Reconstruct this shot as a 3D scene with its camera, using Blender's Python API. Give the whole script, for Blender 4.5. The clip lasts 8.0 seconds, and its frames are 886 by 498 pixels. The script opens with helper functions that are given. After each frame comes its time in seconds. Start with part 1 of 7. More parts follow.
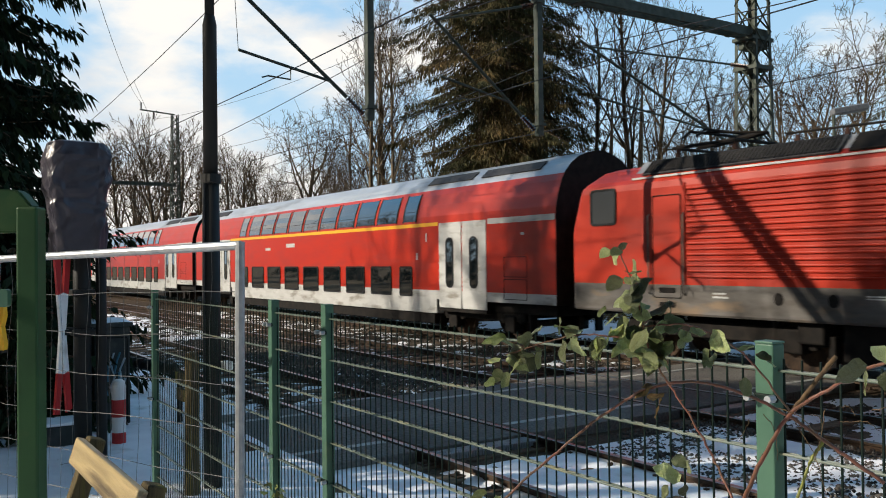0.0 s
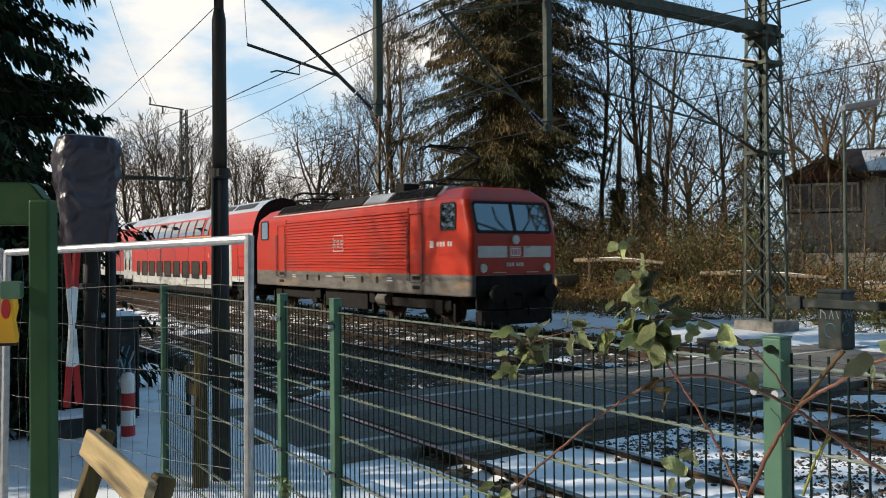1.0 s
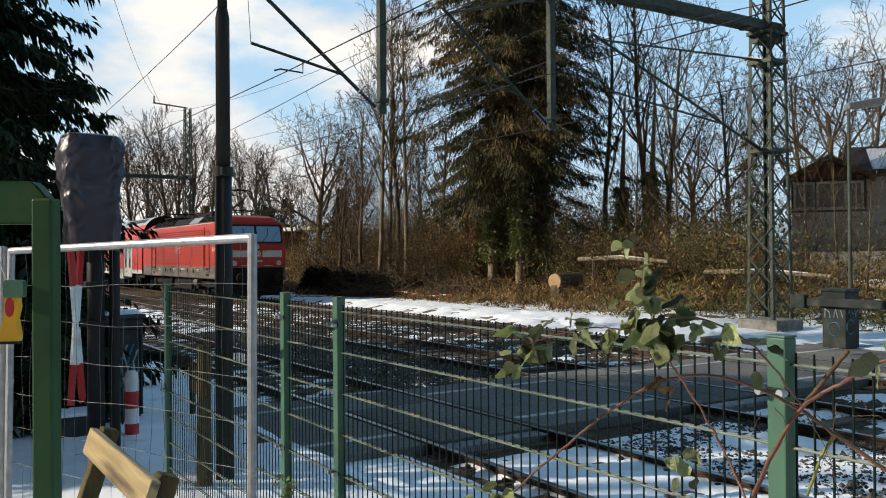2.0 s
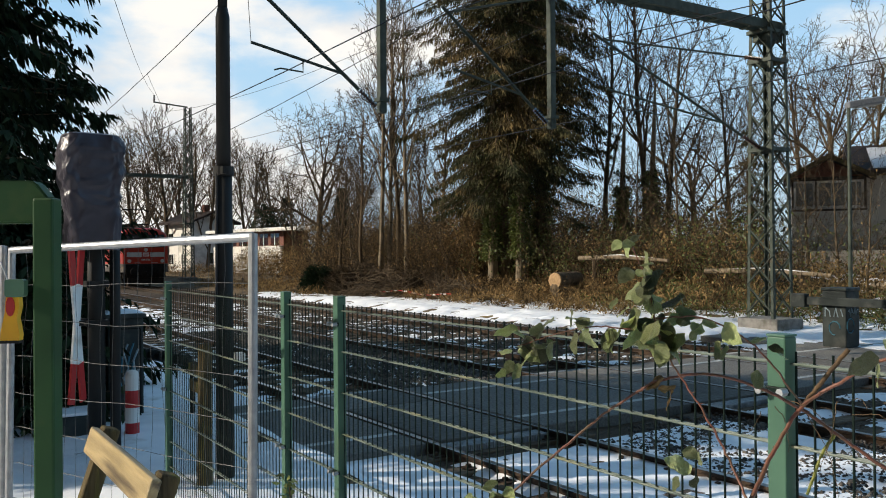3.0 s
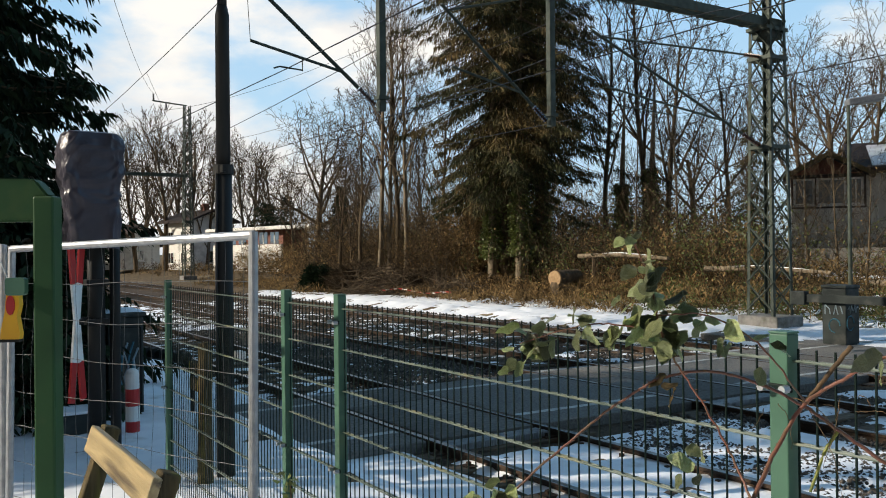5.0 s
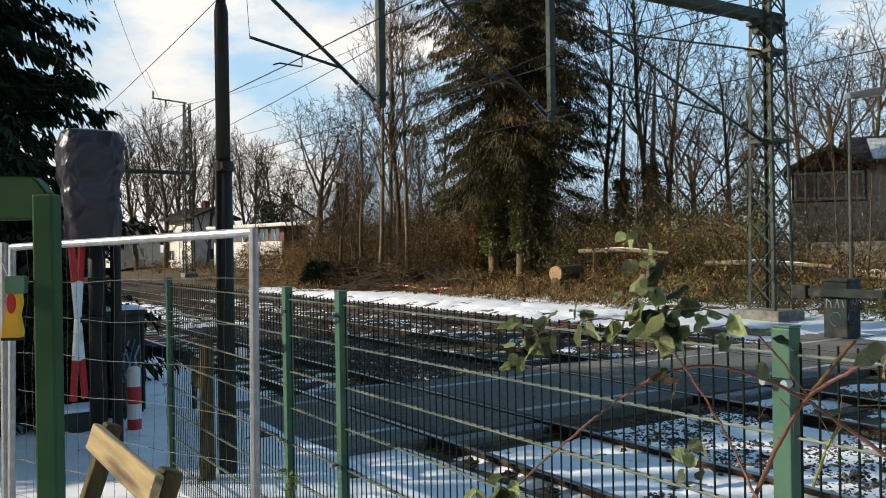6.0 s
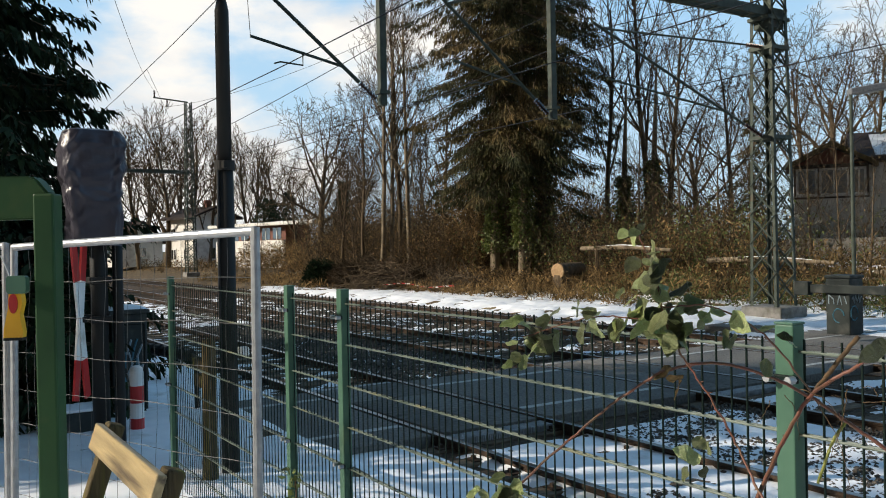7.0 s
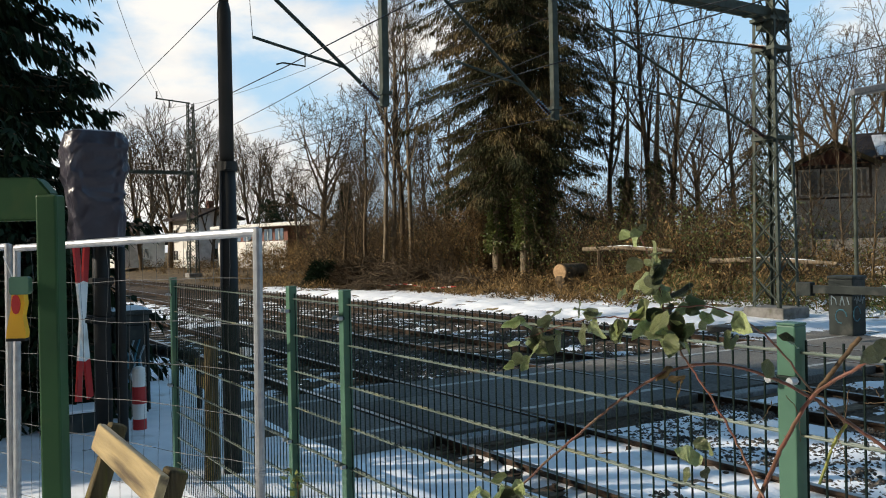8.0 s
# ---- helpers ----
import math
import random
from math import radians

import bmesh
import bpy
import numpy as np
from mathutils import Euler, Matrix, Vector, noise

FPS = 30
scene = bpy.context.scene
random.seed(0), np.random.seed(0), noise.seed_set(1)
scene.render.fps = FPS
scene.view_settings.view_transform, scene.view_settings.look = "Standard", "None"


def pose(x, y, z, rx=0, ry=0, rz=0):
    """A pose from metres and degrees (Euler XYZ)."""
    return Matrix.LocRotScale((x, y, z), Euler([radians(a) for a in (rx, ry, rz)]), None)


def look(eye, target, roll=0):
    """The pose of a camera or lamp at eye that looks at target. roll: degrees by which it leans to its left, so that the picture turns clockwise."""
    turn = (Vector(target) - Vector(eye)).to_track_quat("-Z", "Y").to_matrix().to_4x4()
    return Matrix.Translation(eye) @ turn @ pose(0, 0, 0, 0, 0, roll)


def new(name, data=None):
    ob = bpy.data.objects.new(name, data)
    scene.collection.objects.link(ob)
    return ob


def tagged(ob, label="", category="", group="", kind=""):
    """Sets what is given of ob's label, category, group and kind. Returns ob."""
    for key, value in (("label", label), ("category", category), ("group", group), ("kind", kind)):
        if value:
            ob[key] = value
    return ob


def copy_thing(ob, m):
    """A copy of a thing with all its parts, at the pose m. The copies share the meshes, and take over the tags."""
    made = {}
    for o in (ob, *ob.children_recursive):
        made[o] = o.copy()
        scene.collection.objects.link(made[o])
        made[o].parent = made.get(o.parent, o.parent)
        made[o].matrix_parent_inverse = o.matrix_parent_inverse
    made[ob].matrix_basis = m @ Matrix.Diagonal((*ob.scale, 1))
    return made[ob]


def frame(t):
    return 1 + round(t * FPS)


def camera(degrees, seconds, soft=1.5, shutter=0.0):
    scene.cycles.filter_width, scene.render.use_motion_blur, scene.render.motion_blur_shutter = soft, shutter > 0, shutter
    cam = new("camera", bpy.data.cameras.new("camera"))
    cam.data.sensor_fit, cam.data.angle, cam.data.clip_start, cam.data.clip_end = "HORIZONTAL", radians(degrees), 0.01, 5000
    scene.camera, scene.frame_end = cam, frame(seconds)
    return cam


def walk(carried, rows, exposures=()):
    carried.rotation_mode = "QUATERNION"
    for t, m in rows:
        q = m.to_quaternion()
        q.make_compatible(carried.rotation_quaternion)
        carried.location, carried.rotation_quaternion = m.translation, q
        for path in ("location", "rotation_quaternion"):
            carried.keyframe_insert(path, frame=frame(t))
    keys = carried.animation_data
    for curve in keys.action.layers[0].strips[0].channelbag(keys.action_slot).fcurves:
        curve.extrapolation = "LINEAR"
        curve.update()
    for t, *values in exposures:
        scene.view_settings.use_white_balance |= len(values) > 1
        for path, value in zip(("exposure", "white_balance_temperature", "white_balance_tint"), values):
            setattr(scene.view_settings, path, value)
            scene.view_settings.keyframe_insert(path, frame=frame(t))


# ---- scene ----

# ======================= camera =======================
cam = camera(54.86, 8.0, soft=1.0, shutter=0.1)
walk(cam, [
    (0, look((0.0006, 0.0071, 2.0714), (-8.3454, 5.5139, 2.2082), -0.659)),
    (0.5, look((0.0055, -0.0001, 2.0728), (-8.3666, 5.4678, 2.1789), -0.568)),
    (1, look((0.0075, 0.0005, 2.0670), (-8.3899, 5.4297, 2.1514), -0.471)),
    (1.5, look((0.0036, 0.0047, 2.0678), (-8.4119, 5.4060, 2.1404), -0.440)),
    (3, look((0.0058, 0.0020, 2.0687), (-8.4154, 5.3947, 2.1242), -0.467)),
    (3.5, look((0.0034, 0.0013, 2.0676), (-8.4125, 5.4023, 2.1063), -0.463)),
    (4, look((0.0001, 0.0030, 2.0671), (-8.4165, 5.4031, 2.0966), -0.474)),
    (4.5, look((-0.0000, 0.0006, 2.0672), (-8.4177, 5.3989, 2.1066), -0.481)),
    (6, look((-0.0056, 0.0045, 2.0667), (-8.4299, 5.3924, 2.0536), -0.889)),
    (6.5, look((-0.0103, 0.0084, 2.0644), (-8.4397, 5.3884, 2.0295), -1.046)),
    (7, look((-0.0110, 0.0079, 2.0664), (-8.4470, 5.3775, 2.0309), -1.154)),
    (7.5, look((-0.0123, 0.0076, 2.0652), (-8.4547, 5.3671, 2.0384), -1.200)),
    (8, look((-0.0085, 0.0072, 2.0667), (-8.4578, 5.3559, 2.0405), -1.165)),
])

# ======================= sky and sun =======================
SUN_TO = Vector((-0.42, -0.80, 0.46)).normalized()      # towards the sun
world = bpy.data.worlds.new("sky")
scene.world = world
world.use_nodes = True
_n = world.node_tree.nodes
_sky = _n.new("ShaderNodeTexSky")
_sky.sky_type = 'NISHITA'
_sky.sun_disc = False
_sky.sun_elevation = math.asin(SUN_TO.z)
_sky.sun_rotation = math.atan2(SUN_TO.x, SUN_TO.y)
_sky.air_density = 1.0
_sky.dust_density = 0.5
_sky.ozone_density = 2.0
_veil = _n.new("ShaderNodeHueSaturation")          # thin high cloud veils the blue
_veil.inputs["Saturation"].default_value = 0.26
world.node_tree.links.new(_sky.outputs[0], _veil.inputs["Color"])
world.node_tree.links.new(_veil.outputs[0], _n["Background"].inputs[0])
_n["Background"].inputs[1].default_value = 0.022
sun = new("sun", bpy.data.lights.new("sun", "SUN"))
sun.data.energy = 5.0
sun.data.angle = radians(0.55)
sun.data.color = (1.0, 0.93, 0.82)
sun.matrix_world = look(SUN_TO * 60, (0, 0, 0))
scene.view_settings.exposure = 0.1
scene.view_settings.use_white_balance = True
scene.view_settings.white_balance_temperature = 6850

# ======================= materials =======================
def mat(name, c1, c2=None, scale=6.0, rough=0.6, metal=0.0, bump=0.0, bscale=None, stretch=(1, 1, 1),
        stain=None, stain_scale=0.8, stain_at=(0.55, 0.7), per_object=0.0, per_island=0.0, spec=0.5, coords="Object", rough2=None):
    """Two-scale procedural surface: grain between c1 and c2, and stains of a third colour."""
    m = bpy.data.materials.new(name)
    m.use_nodes = True
    nt = m.node_tree
    b = nt.nodes["Principled BSDF"]
    b.inputs["Roughness"].default_value = rough
    b.inputs["Metallic"].default_value = metal
    b.inputs["Specular IOR Level"].default_value = spec
    c2 = c2 or tuple(v * 0.8 for v in c1)
    tc = nt.nodes.new("ShaderNodeTexCoord")
    mp = nt.nodes.new("ShaderNodeMapping")
    mp.inputs["Scale"].default_value = stretch
    nt.links.new(tc.outputs[coords], mp.inputs["Vector"])
    no = nt.nodes.new("ShaderNodeTexNoise")
    no.inputs["Scale"].default_value = scale
    no.inputs["Detail"].default_value = 6
    nt.links.new(mp.outputs[0], no.inputs["Vector"])
    rp = nt.nodes.new("ShaderNodeValToRGB")
    rp.color_ramp.elements[0].position, rp.color_ramp.elements[1].position = 0.32, 0.68
    rp.color_ramp.elements[0].color = (*c1, 1)
    rp.color_ramp.elements[1].color = (*c2, 1)
    nt.links.new(no.outputs[0], rp.inputs[0])
    col = rp.outputs[0]
    if stain:
        n2 = nt.nodes.new("ShaderNodeTexNoise")
        n2.inputs["Scale"].default_value = stain_scale
        n2.inputs["Detail"].default_value = 8
        nt.links.new(mp.outputs[0], n2.inputs["Vector"])
        r2 = nt.nodes.new("ShaderNodeMapRange")
        r2.inputs[1].default_value, r2.inputs[2].default_value = stain_at
        nt.links.new(n2.outputs[0], r2.inputs[0])
        mx = nt.nodes.new("ShaderNodeMix")
        mx.data_type = 'RGBA'
        nt.links.new(r2.outputs[0], mx.inputs[0])
        nt.links.new(col, mx.inputs[6])
        mx.inputs[7].default_value = (*stain, 1)
        col = mx.outputs[2]
    if per_object or per_island:
        hs = nt.nodes.new("ShaderNodeHueSaturation")
        if per_object:
            src = nt.nodes.new("ShaderNodeObjectInfo").outputs["Random"]
        else:
            src = nt.nodes.new("ShaderNodeNewGeometry").outputs["Random Per Island"]
        r3 = nt.nodes.new("ShaderNodeMapRange")
        k = per_object or per_island
        r3.inputs[3].default_value, r3.inputs[4].default_value = 1 - k, 1 + k
        nt.links.new(src, r3.inputs[0])
        nt.links.new(r3.outputs[0], hs.inputs["Value"])
        nt.links.new(col, hs.inputs["Color"])
        col = hs.outputs[0]
    nt.links.new(col, b.inputs["Base Color"])
    if rough2 is not None:
        rr = nt.nodes.new("ShaderNodeMapRange")
        rr.inputs[3].default_value, rr.inputs[4].default_value = rough, rough2
        nt.links.new(no.outputs[0], rr.inputs[0])
        nt.links.new(rr.outputs[0], b.inputs["Roughness"])
    if bump:
        nb = nt.nodes.new("ShaderNodeTexNoise")
        nb.inputs["Scale"].default_value = bscale or scale * 3
        nb.inputs["Detail"].default_value = 5
        nt.links.new(mp.outputs[0], nb.inputs["Vector"])
        bp = nt.nodes.new("ShaderNodeBump")
        bp.inputs["Strength"].default_value = min(1.0, bump)
        bp.inputs["Distance"].default_value = 0.02
        nt.links.new(nb.outputs[0], bp.inputs["Height"])
        nt.links.new(bp.outputs[0], b.inputs["Normal"])
    return m


def leafy(m, share_through):
    """Let part of the light through a leaf."""
    nt = m.node_tree
    b = nt.nodes["Principled BSDF"]
    tr = nt.nodes.new("ShaderNodeBsdfTranslucent")
    mx = nt.nodes.new("ShaderNodeMixShader")
    mx.inputs[0].default_value = share_through
    nt.links.new(b.inputs["Base Color"].links[0].from_socket, tr.inputs["Color"])
    nt.links.new(b.outputs[0], mx.inputs[1])
    nt.links.new(tr.outputs[0], mx.inputs[2])
    nt.links.new(mx.outputs[0], nt.nodes["Material Output"].inputs["Surface"])


def glass_mat(name, tint, rough=0.03):
    m = bpy.data.materials.new(name)
    m.use_nodes = True
    b = m.node_tree.nodes["Principled BSDF"]
    b.inputs["Base Color"].default_value = (*tint, 1)
    b.inputs["Roughness"].default_value = rough
    b.inputs["Specular IOR Level"].default_value = 1.0
    b.inputs["Coat Weight"].default_value = 1.0
    b.inputs["Coat IOR"].default_value = 1.8            # two panes, four reflecting faces
    b.inputs["Coat Roughness"].default_value = 0.02
    return m


M = {}
M["red"] = mat("red_train_paint", (0.42, 0.018, 0.003), (0.48, 0.023, 0.004), 2.5, 0.30, stain=(0.30, 0.03, 0.022), stain_scale=1.3, stain_at=(0.52, 0.85), stretch=(0.5, 1, 1.6), rough2=0.45, bump=0.05, bscale=1.5, spec=0.3)
M["red_old"] = mat("red_loco_paint", (0.37, 0.019, 0.004), (0.44, 0.027, 0.007), 2.5, 0.36, stain=(0.26, 0.05, 0.04), stain_scale=1.0, stain_at=(0.5, 0.85), stretch=(0.6, 1, 1.8), rough2=0.5, bump=0.06, bscale=1.5, spec=0.3)
M["skirt"] = mat("dirty_grey_skirt", (0.16, 0.15, 0.14), (0.10, 0.09, 0.08), 3, 0.75, stain=(0.22, 0.16, 0.11), stain_scale=1.6, stretch=(0.6, 1, 2), spec=0.12)
M["roofgrey"] = mat("weathered_roof_grey", (0.30, 0.31, 0.33), (0.20, 0.21, 0.23), 1.2, 0.42, stain=(0.10, 0.09, 0.085), stain_scale=0.9, stretch=(0.3, 1.5, 1), rough2=0.6)
M["coachroof"] = mat("silver_coach_roof", (0.50, 0.52, 0.55), (0.36, 0.38, 0.41), 1.2, 0.30, 0.35, stain=(0.2, 0.19, 0.18), stain_scale=0.9, stretch=(0.3, 1.5, 1), rough2=0.5)
M["grill"] = mat("dark_grille", (0.035, 0.035, 0.04), (0.06, 0.06, 0.06), 8, 0.6, spec=0.12)
M["black"] = mat("black_underframe", (0.011, 0.0105, 0.01), (0.024, 0.02, 0.017), 5, 0.8, spec=0.12)
M["trainwhite"] = mat("light_grey_train_paint", (0.55, 0.55, 0.53), (0.46, 0.46, 0.44), 3, 0.45, stain=(0.25, 0.23, 0.2), stain_scale=2.0, stretch=(0.6, 1, 2))
M["yellow"] = mat("yellow_class_stripe", (0.80, 0.42, 0.01), (0.75, 0.38, 0.01), 3, 0.4)
M["glass"] = glass_mat("dark_train_glass", (0.006, 0.009, 0.011))
M["rubber"] = mat("black_rubber", (0.015, 0.015, 0.015), (0.03, 0.03, 0.03), 8, 0.65, spec=0.12)
M["steel"] = mat("galvanised_steel", (0.42, 0.43, 0.44), (0.30, 0.31, 0.32), 18, 0.42, 0.75, rough2=0.6)
M["dullwire"] = mat("dull_zinc_wire", (0.20, 0.20, 0.19), (0.12, 0.12, 0.115), 18, 0.55, 0.5, spec=0.3)
M["white"] = mat("white_paint", (0.78, 0.77, 0.74), (0.68, 0.67, 0.63), 5, 0.55, stain=(0.35, 0.33, 0.28), stain_scale=3)
M["lampglass"] = glass_mat("lamp_lens", (0.5, 0.5, 0.5), 0.1)
M["rail"] = mat("rusty_rail_side", (0.085, 0.055, 0.036), (0.026, 0.02, 0.017), 6, 0.75, spec=0.12)
M["railtop"] = mat("polished_rail_head", (0.35, 0.34, 0.33), (0.22, 0.2, 0.19), 5, 0.28, 0.9)
M["sleeper"] = mat("weathered_wood_sleeper", (0.18, 0.13, 0.085), (0.075, 0.055, 0.042), 5, 0.85, bump=0.5, stretch=(6, 1, 3), per_object=0.35, spec=0.12)
M["ballast"] = mat("brown_ballast", (0.12, 0.085, 0.057), (0.036, 0.028, 0.022), 22, 0.95, bump=1.0, bscale=28, stain=(0.13, 0.09, 0.055), stain_scale=0.5, spec=0.12)
M["stone"] = mat("ballast_stone", (0.15, 0.13, 0.11), (0.04, 0.037, 0.034), 9, 0.9, per_island=0.5, spec=0.12)
M["snow"] = mat("old_snow", (0.88, 0.90, 0.93), (0.80, 0.82, 0.86), 4, 0.65, bump=0.5, bscale=14, stain=(0.45, 0.42, 0.38), stain_scale=2.2, stain_at=(0.62, 0.8), spec=0.3)
M["earth"] = mat("leaf_litter_earth", (0.17, 0.12, 0.07), (0.065, 0.048, 0.03), 3.5, 0.95, bump=1.0, bscale=12, stain=(0.22, 0.17, 0.09), stain_scale=0.6, spec=0.12)
M["asphalt"] = mat("worn_asphalt", (0.23, 0.22, 0.20), (0.11, 0.105, 0.098), 30, 0.85, bump=0.35, bscale=120, stain=(0.10, 0.095, 0.09), stain_scale=0.7, spec=0.12)
M["slab"] = mat("crossing_slab", (0.21, 0.20, 0.18), (0.10, 0.095, 0.088), 14, 0.85, bump=0.4, bscale=60, per_object=0.25, stain=(0.13, 0.12, 0.11), stain_scale=1.1, spec=0.12)
M["line"] = mat("worn_white_road_line", (0.6, 0.6, 0.57), (0.3, 0.3, 0.29), 9, 0.75)
# crossbars: the green coating made paler and yellower, sunlight put into the colour
M["crossbar"] = mat("lit_green_crossbar", (0.16, 0.19, 0.15), (0.06, 0.085, 0.06), 9, 0.32, stain=(0.24, 0.22, 0.11), stain_scale=5, spec=0.5)
# wires and clamps: the same coating near black, shade put into the colour
M["fence"] = mat("shaded_green_coating", (0.006, 0.015, 0.011), (0.005, 0.012, 0.009), 9, 0.5, stain=(0.10, 0.14, 0.07), stain_scale=4, stain_at=(0.6, 0.8), spec=0.12)
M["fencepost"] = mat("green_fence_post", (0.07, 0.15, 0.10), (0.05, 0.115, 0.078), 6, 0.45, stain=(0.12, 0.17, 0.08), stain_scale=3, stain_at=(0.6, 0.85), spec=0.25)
M["frame_green"] = mat("mossy_green_frame", (0.022, 0.07, 0.024), (0.015, 0.048, 0.018), 5, 0.5, stain=(0.085, 0.10, 0.028), stain_scale=4, stain_at=(0.55, 0.8), spec=0.2)
M["mast"] = mat("grey_green_mast_paint", (0.085, 0.10, 0.08), (0.05, 0.062, 0.05), 6, 0.6, stain=(0.12, 0.08, 0.05), stain_scale=3, stain_at=(0.6, 0.8), spec=0.2)
M["pole"] = mat("dark_steel_pole", (0.016, 0.017, 0.017), (0.035, 0.034, 0.032), 5, 0.5, stretch=(1, 1, 0.25), stain=(0.06, 0.046, 0.034), stain_scale=2, spec=0.12)
M["wire"] = mat("dark_wire", (0.03, 0.03, 0.032), (0.05, 0.05, 0.05), 6, 0.5, spec=0.12)
M["insulator"] = mat("brown_insulator", (0.06, 0.028, 0.018), (0.04, 0.02, 0.014), 6, 0.25)
M["cover"] = mat("grey_plastic_cover", (0.055, 0.051, 0.066), (0.038, 0.036, 0.047), 3, 0.34, bump=0.6, bscale=9, stain=(0.11, 0.10, 0.115), stain_scale=2, spec=0.35)
M["concrete"] = mat("old_concrete", (0.30, 0.285, 0.26), (0.2, 0.19, 0.175), 7, 0.85, bump=0.4, stain=(0.13, 0.12, 0.09), stain_scale=1.8, spec=0.12)
M["signred"] = mat("sign_red", (0.50, 0.02, 0.02), (0.42, 0.02, 0.02), 5, 0.45)
M["wood"] = mat("weathered_bench_wood", (0.50, 0.38, 0.19), (0.30, 0.22, 0.11), 3.5, 0.42, stretch=(0.6, 9, 9), bump=0.25, bscale=12, stain=(0.10, 0.07, 0.04), stain_scale=1.9, stain_at=(0.5, 0.66))
M["oldwood"] = mat("grey_old_post_wood", (0.13, 0.10, 0.05), (0.055, 0.044, 0.027), 4, 0.85, stretch=(8, 8, 0.6), bump=0.6, stain=(0.17, 0.16, 0.04), stain_scale=2, spec=0.12)
M["tag"] = mat("yellow_plastic", (0.78, 0.42, 0.015), (0.72, 0.36, 0.015), 5, 0.4)
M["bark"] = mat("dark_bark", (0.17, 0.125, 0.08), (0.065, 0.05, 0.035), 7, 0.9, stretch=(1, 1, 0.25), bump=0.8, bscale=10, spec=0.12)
# lit copy of the bark above: sunshine is put into its paler colour
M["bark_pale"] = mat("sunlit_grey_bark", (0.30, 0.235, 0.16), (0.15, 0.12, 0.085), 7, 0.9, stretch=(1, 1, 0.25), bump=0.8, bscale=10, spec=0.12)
M["twig"] = mat("thin_twigs", (0.12, 0.085, 0.05), (0.028, 0.022, 0.015), 3, 0.9, per_island=0.55, spec=0.12)
M["needle"] = mat("spruce_needles", (0.03, 0.038, 0.013), (0.07, 0.062, 0.022), 1.2, 0.75, per_island=0.6, stain=(0.19, 0.12, 0.045), stain_scale=0.3, stain_at=(0.46, 0.72), spec=0.25)
M["needle_dark"] = mat("fir_needles", (0.011, 0.022, 0.011), (0.02, 0.036, 0.016), 1.5, 0.75, per_island=0.35, spec=0.1)
M["ivy"] = mat("ivy_leaves", (0.06, 0.095, 0.022), (0.17, 0.185, 0.055), 3, 0.45, per_island=0.5)
# bright and near-black tones put the thicket's sun and deep shade into the colour
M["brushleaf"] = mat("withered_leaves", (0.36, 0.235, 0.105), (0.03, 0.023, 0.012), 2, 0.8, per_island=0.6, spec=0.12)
M["bramble"] = mat("bramble_leaf", (0.26, 0.31, 0.11), (0.44, 0.47, 0.26), 25, 0.3, per_object=0.75, stain=(0.20, 0.15, 0.06), stain_scale=18, stain_at=(0.58, 0.75), bump=0.5, bscale=60)
M["cane"] = mat("red_bramble_cane", (0.20, 0.065, 0.04), (0.12, 0.06, 0.03), 30, 0.5, stain=(0.16, 0.12, 0.06), stain_scale=14)
M["deadcane"] = mat("dry_cane", (0.17, 0.11, 0.06), (0.08, 0.055, 0.035), 30, 0.8, spec=0.12)
M["render"] = mat("pale_house_render", (0.80, 0.78, 0.73), (0.72, 0.69, 0.64), 3, 0.85, stain=(0.42, 0.39, 0.34), stain_scale=0.6, spec=0.12)
M["roofdark"] = mat("dark_roof_tiles", (0.06, 0.045, 0.04), (0.035, 0.03, 0.03), 4, 0.8, bump=0.5, spec=0.12)
M["pane"] = glass_mat("house_window_glass", (0.03, 0.035, 0.04), 0.05)
M["brickred"] = mat("red_brown_cladding", (0.20, 0.07, 0.045), (0.15, 0.055, 0.04), 3, 0.8)
M["log"] = mat("cut_log_end", (0.46, 0.30, 0.15), (0.33, 0.2, 0.10), 12, 0.8)
M["reflector"] = mat("dark_box_paint", (0.03, 0.037, 0.036), (0.048, 0.056, 0.053), 4, 0.55, stain=(0.1, 0.1, 0.09), stain_scale=2, spec=0.12)
M["graffiti"] = mat("pale_blue_spray", (0.35, 0.45, 0.5), (0.25, 0.33, 0.38), 6, 0.6)
M["teal"] = mat("teal_spray", (0.05, 0.2, 0.28), (0.04, 0.14, 0.2), 6, 0.6)

leafy(M["bramble"], 0.2)
leafy(M["ivy"], 0.3)
leafy(M["brushleaf"], 0.25)


# ======================= building helpers =======================
def link_mesh(name, verts, faces, material, parent=None, label="", smooth=False):
    me = bpy.data.meshes.new(name)
    me.from_pydata([tuple(v) for v in verts], [], faces)
    me.materials.append(M[material] if isinstance(material, str) else material)
    if smooth:
        me.polygons.foreach_set("use_smooth", [True] * len(me.polygons))
    me.update()
    ob = new(name, me)
    if parent is not None:
        ob.parent = parent
    if label:
        ob["label"] = label
    return ob


def part(name, bm, material, parent=None, label="", smooth=False):
    me = bpy.data.meshes.new(name)
    bmesh.ops.recalc_face_normals(bm, faces=bm.faces)
    bm.to_mesh(me)
    bm.free()
    me.materials.append(M[material])
    if smooth:
        me.polygons.foreach_set("use_smooth", [True] * len(me.polygons))
    ob = new(name, me)
    if parent is not None:
        ob.parent = parent
    if label:
        ob["label"] = label
    return ob


def share(name, src, parent, m):
    """Another object on the same mesh."""
    ob = new(name, src.data)
    ob.parent = parent
    ob.matrix_local = m
    return ob


def thing(name, x, y, z, label, category, group="", kind=""):
    e = new(name)
    e.location = (x, y, z)
    e.empty_display_size = 0.1
    return tagged(e, label, category, group, kind)


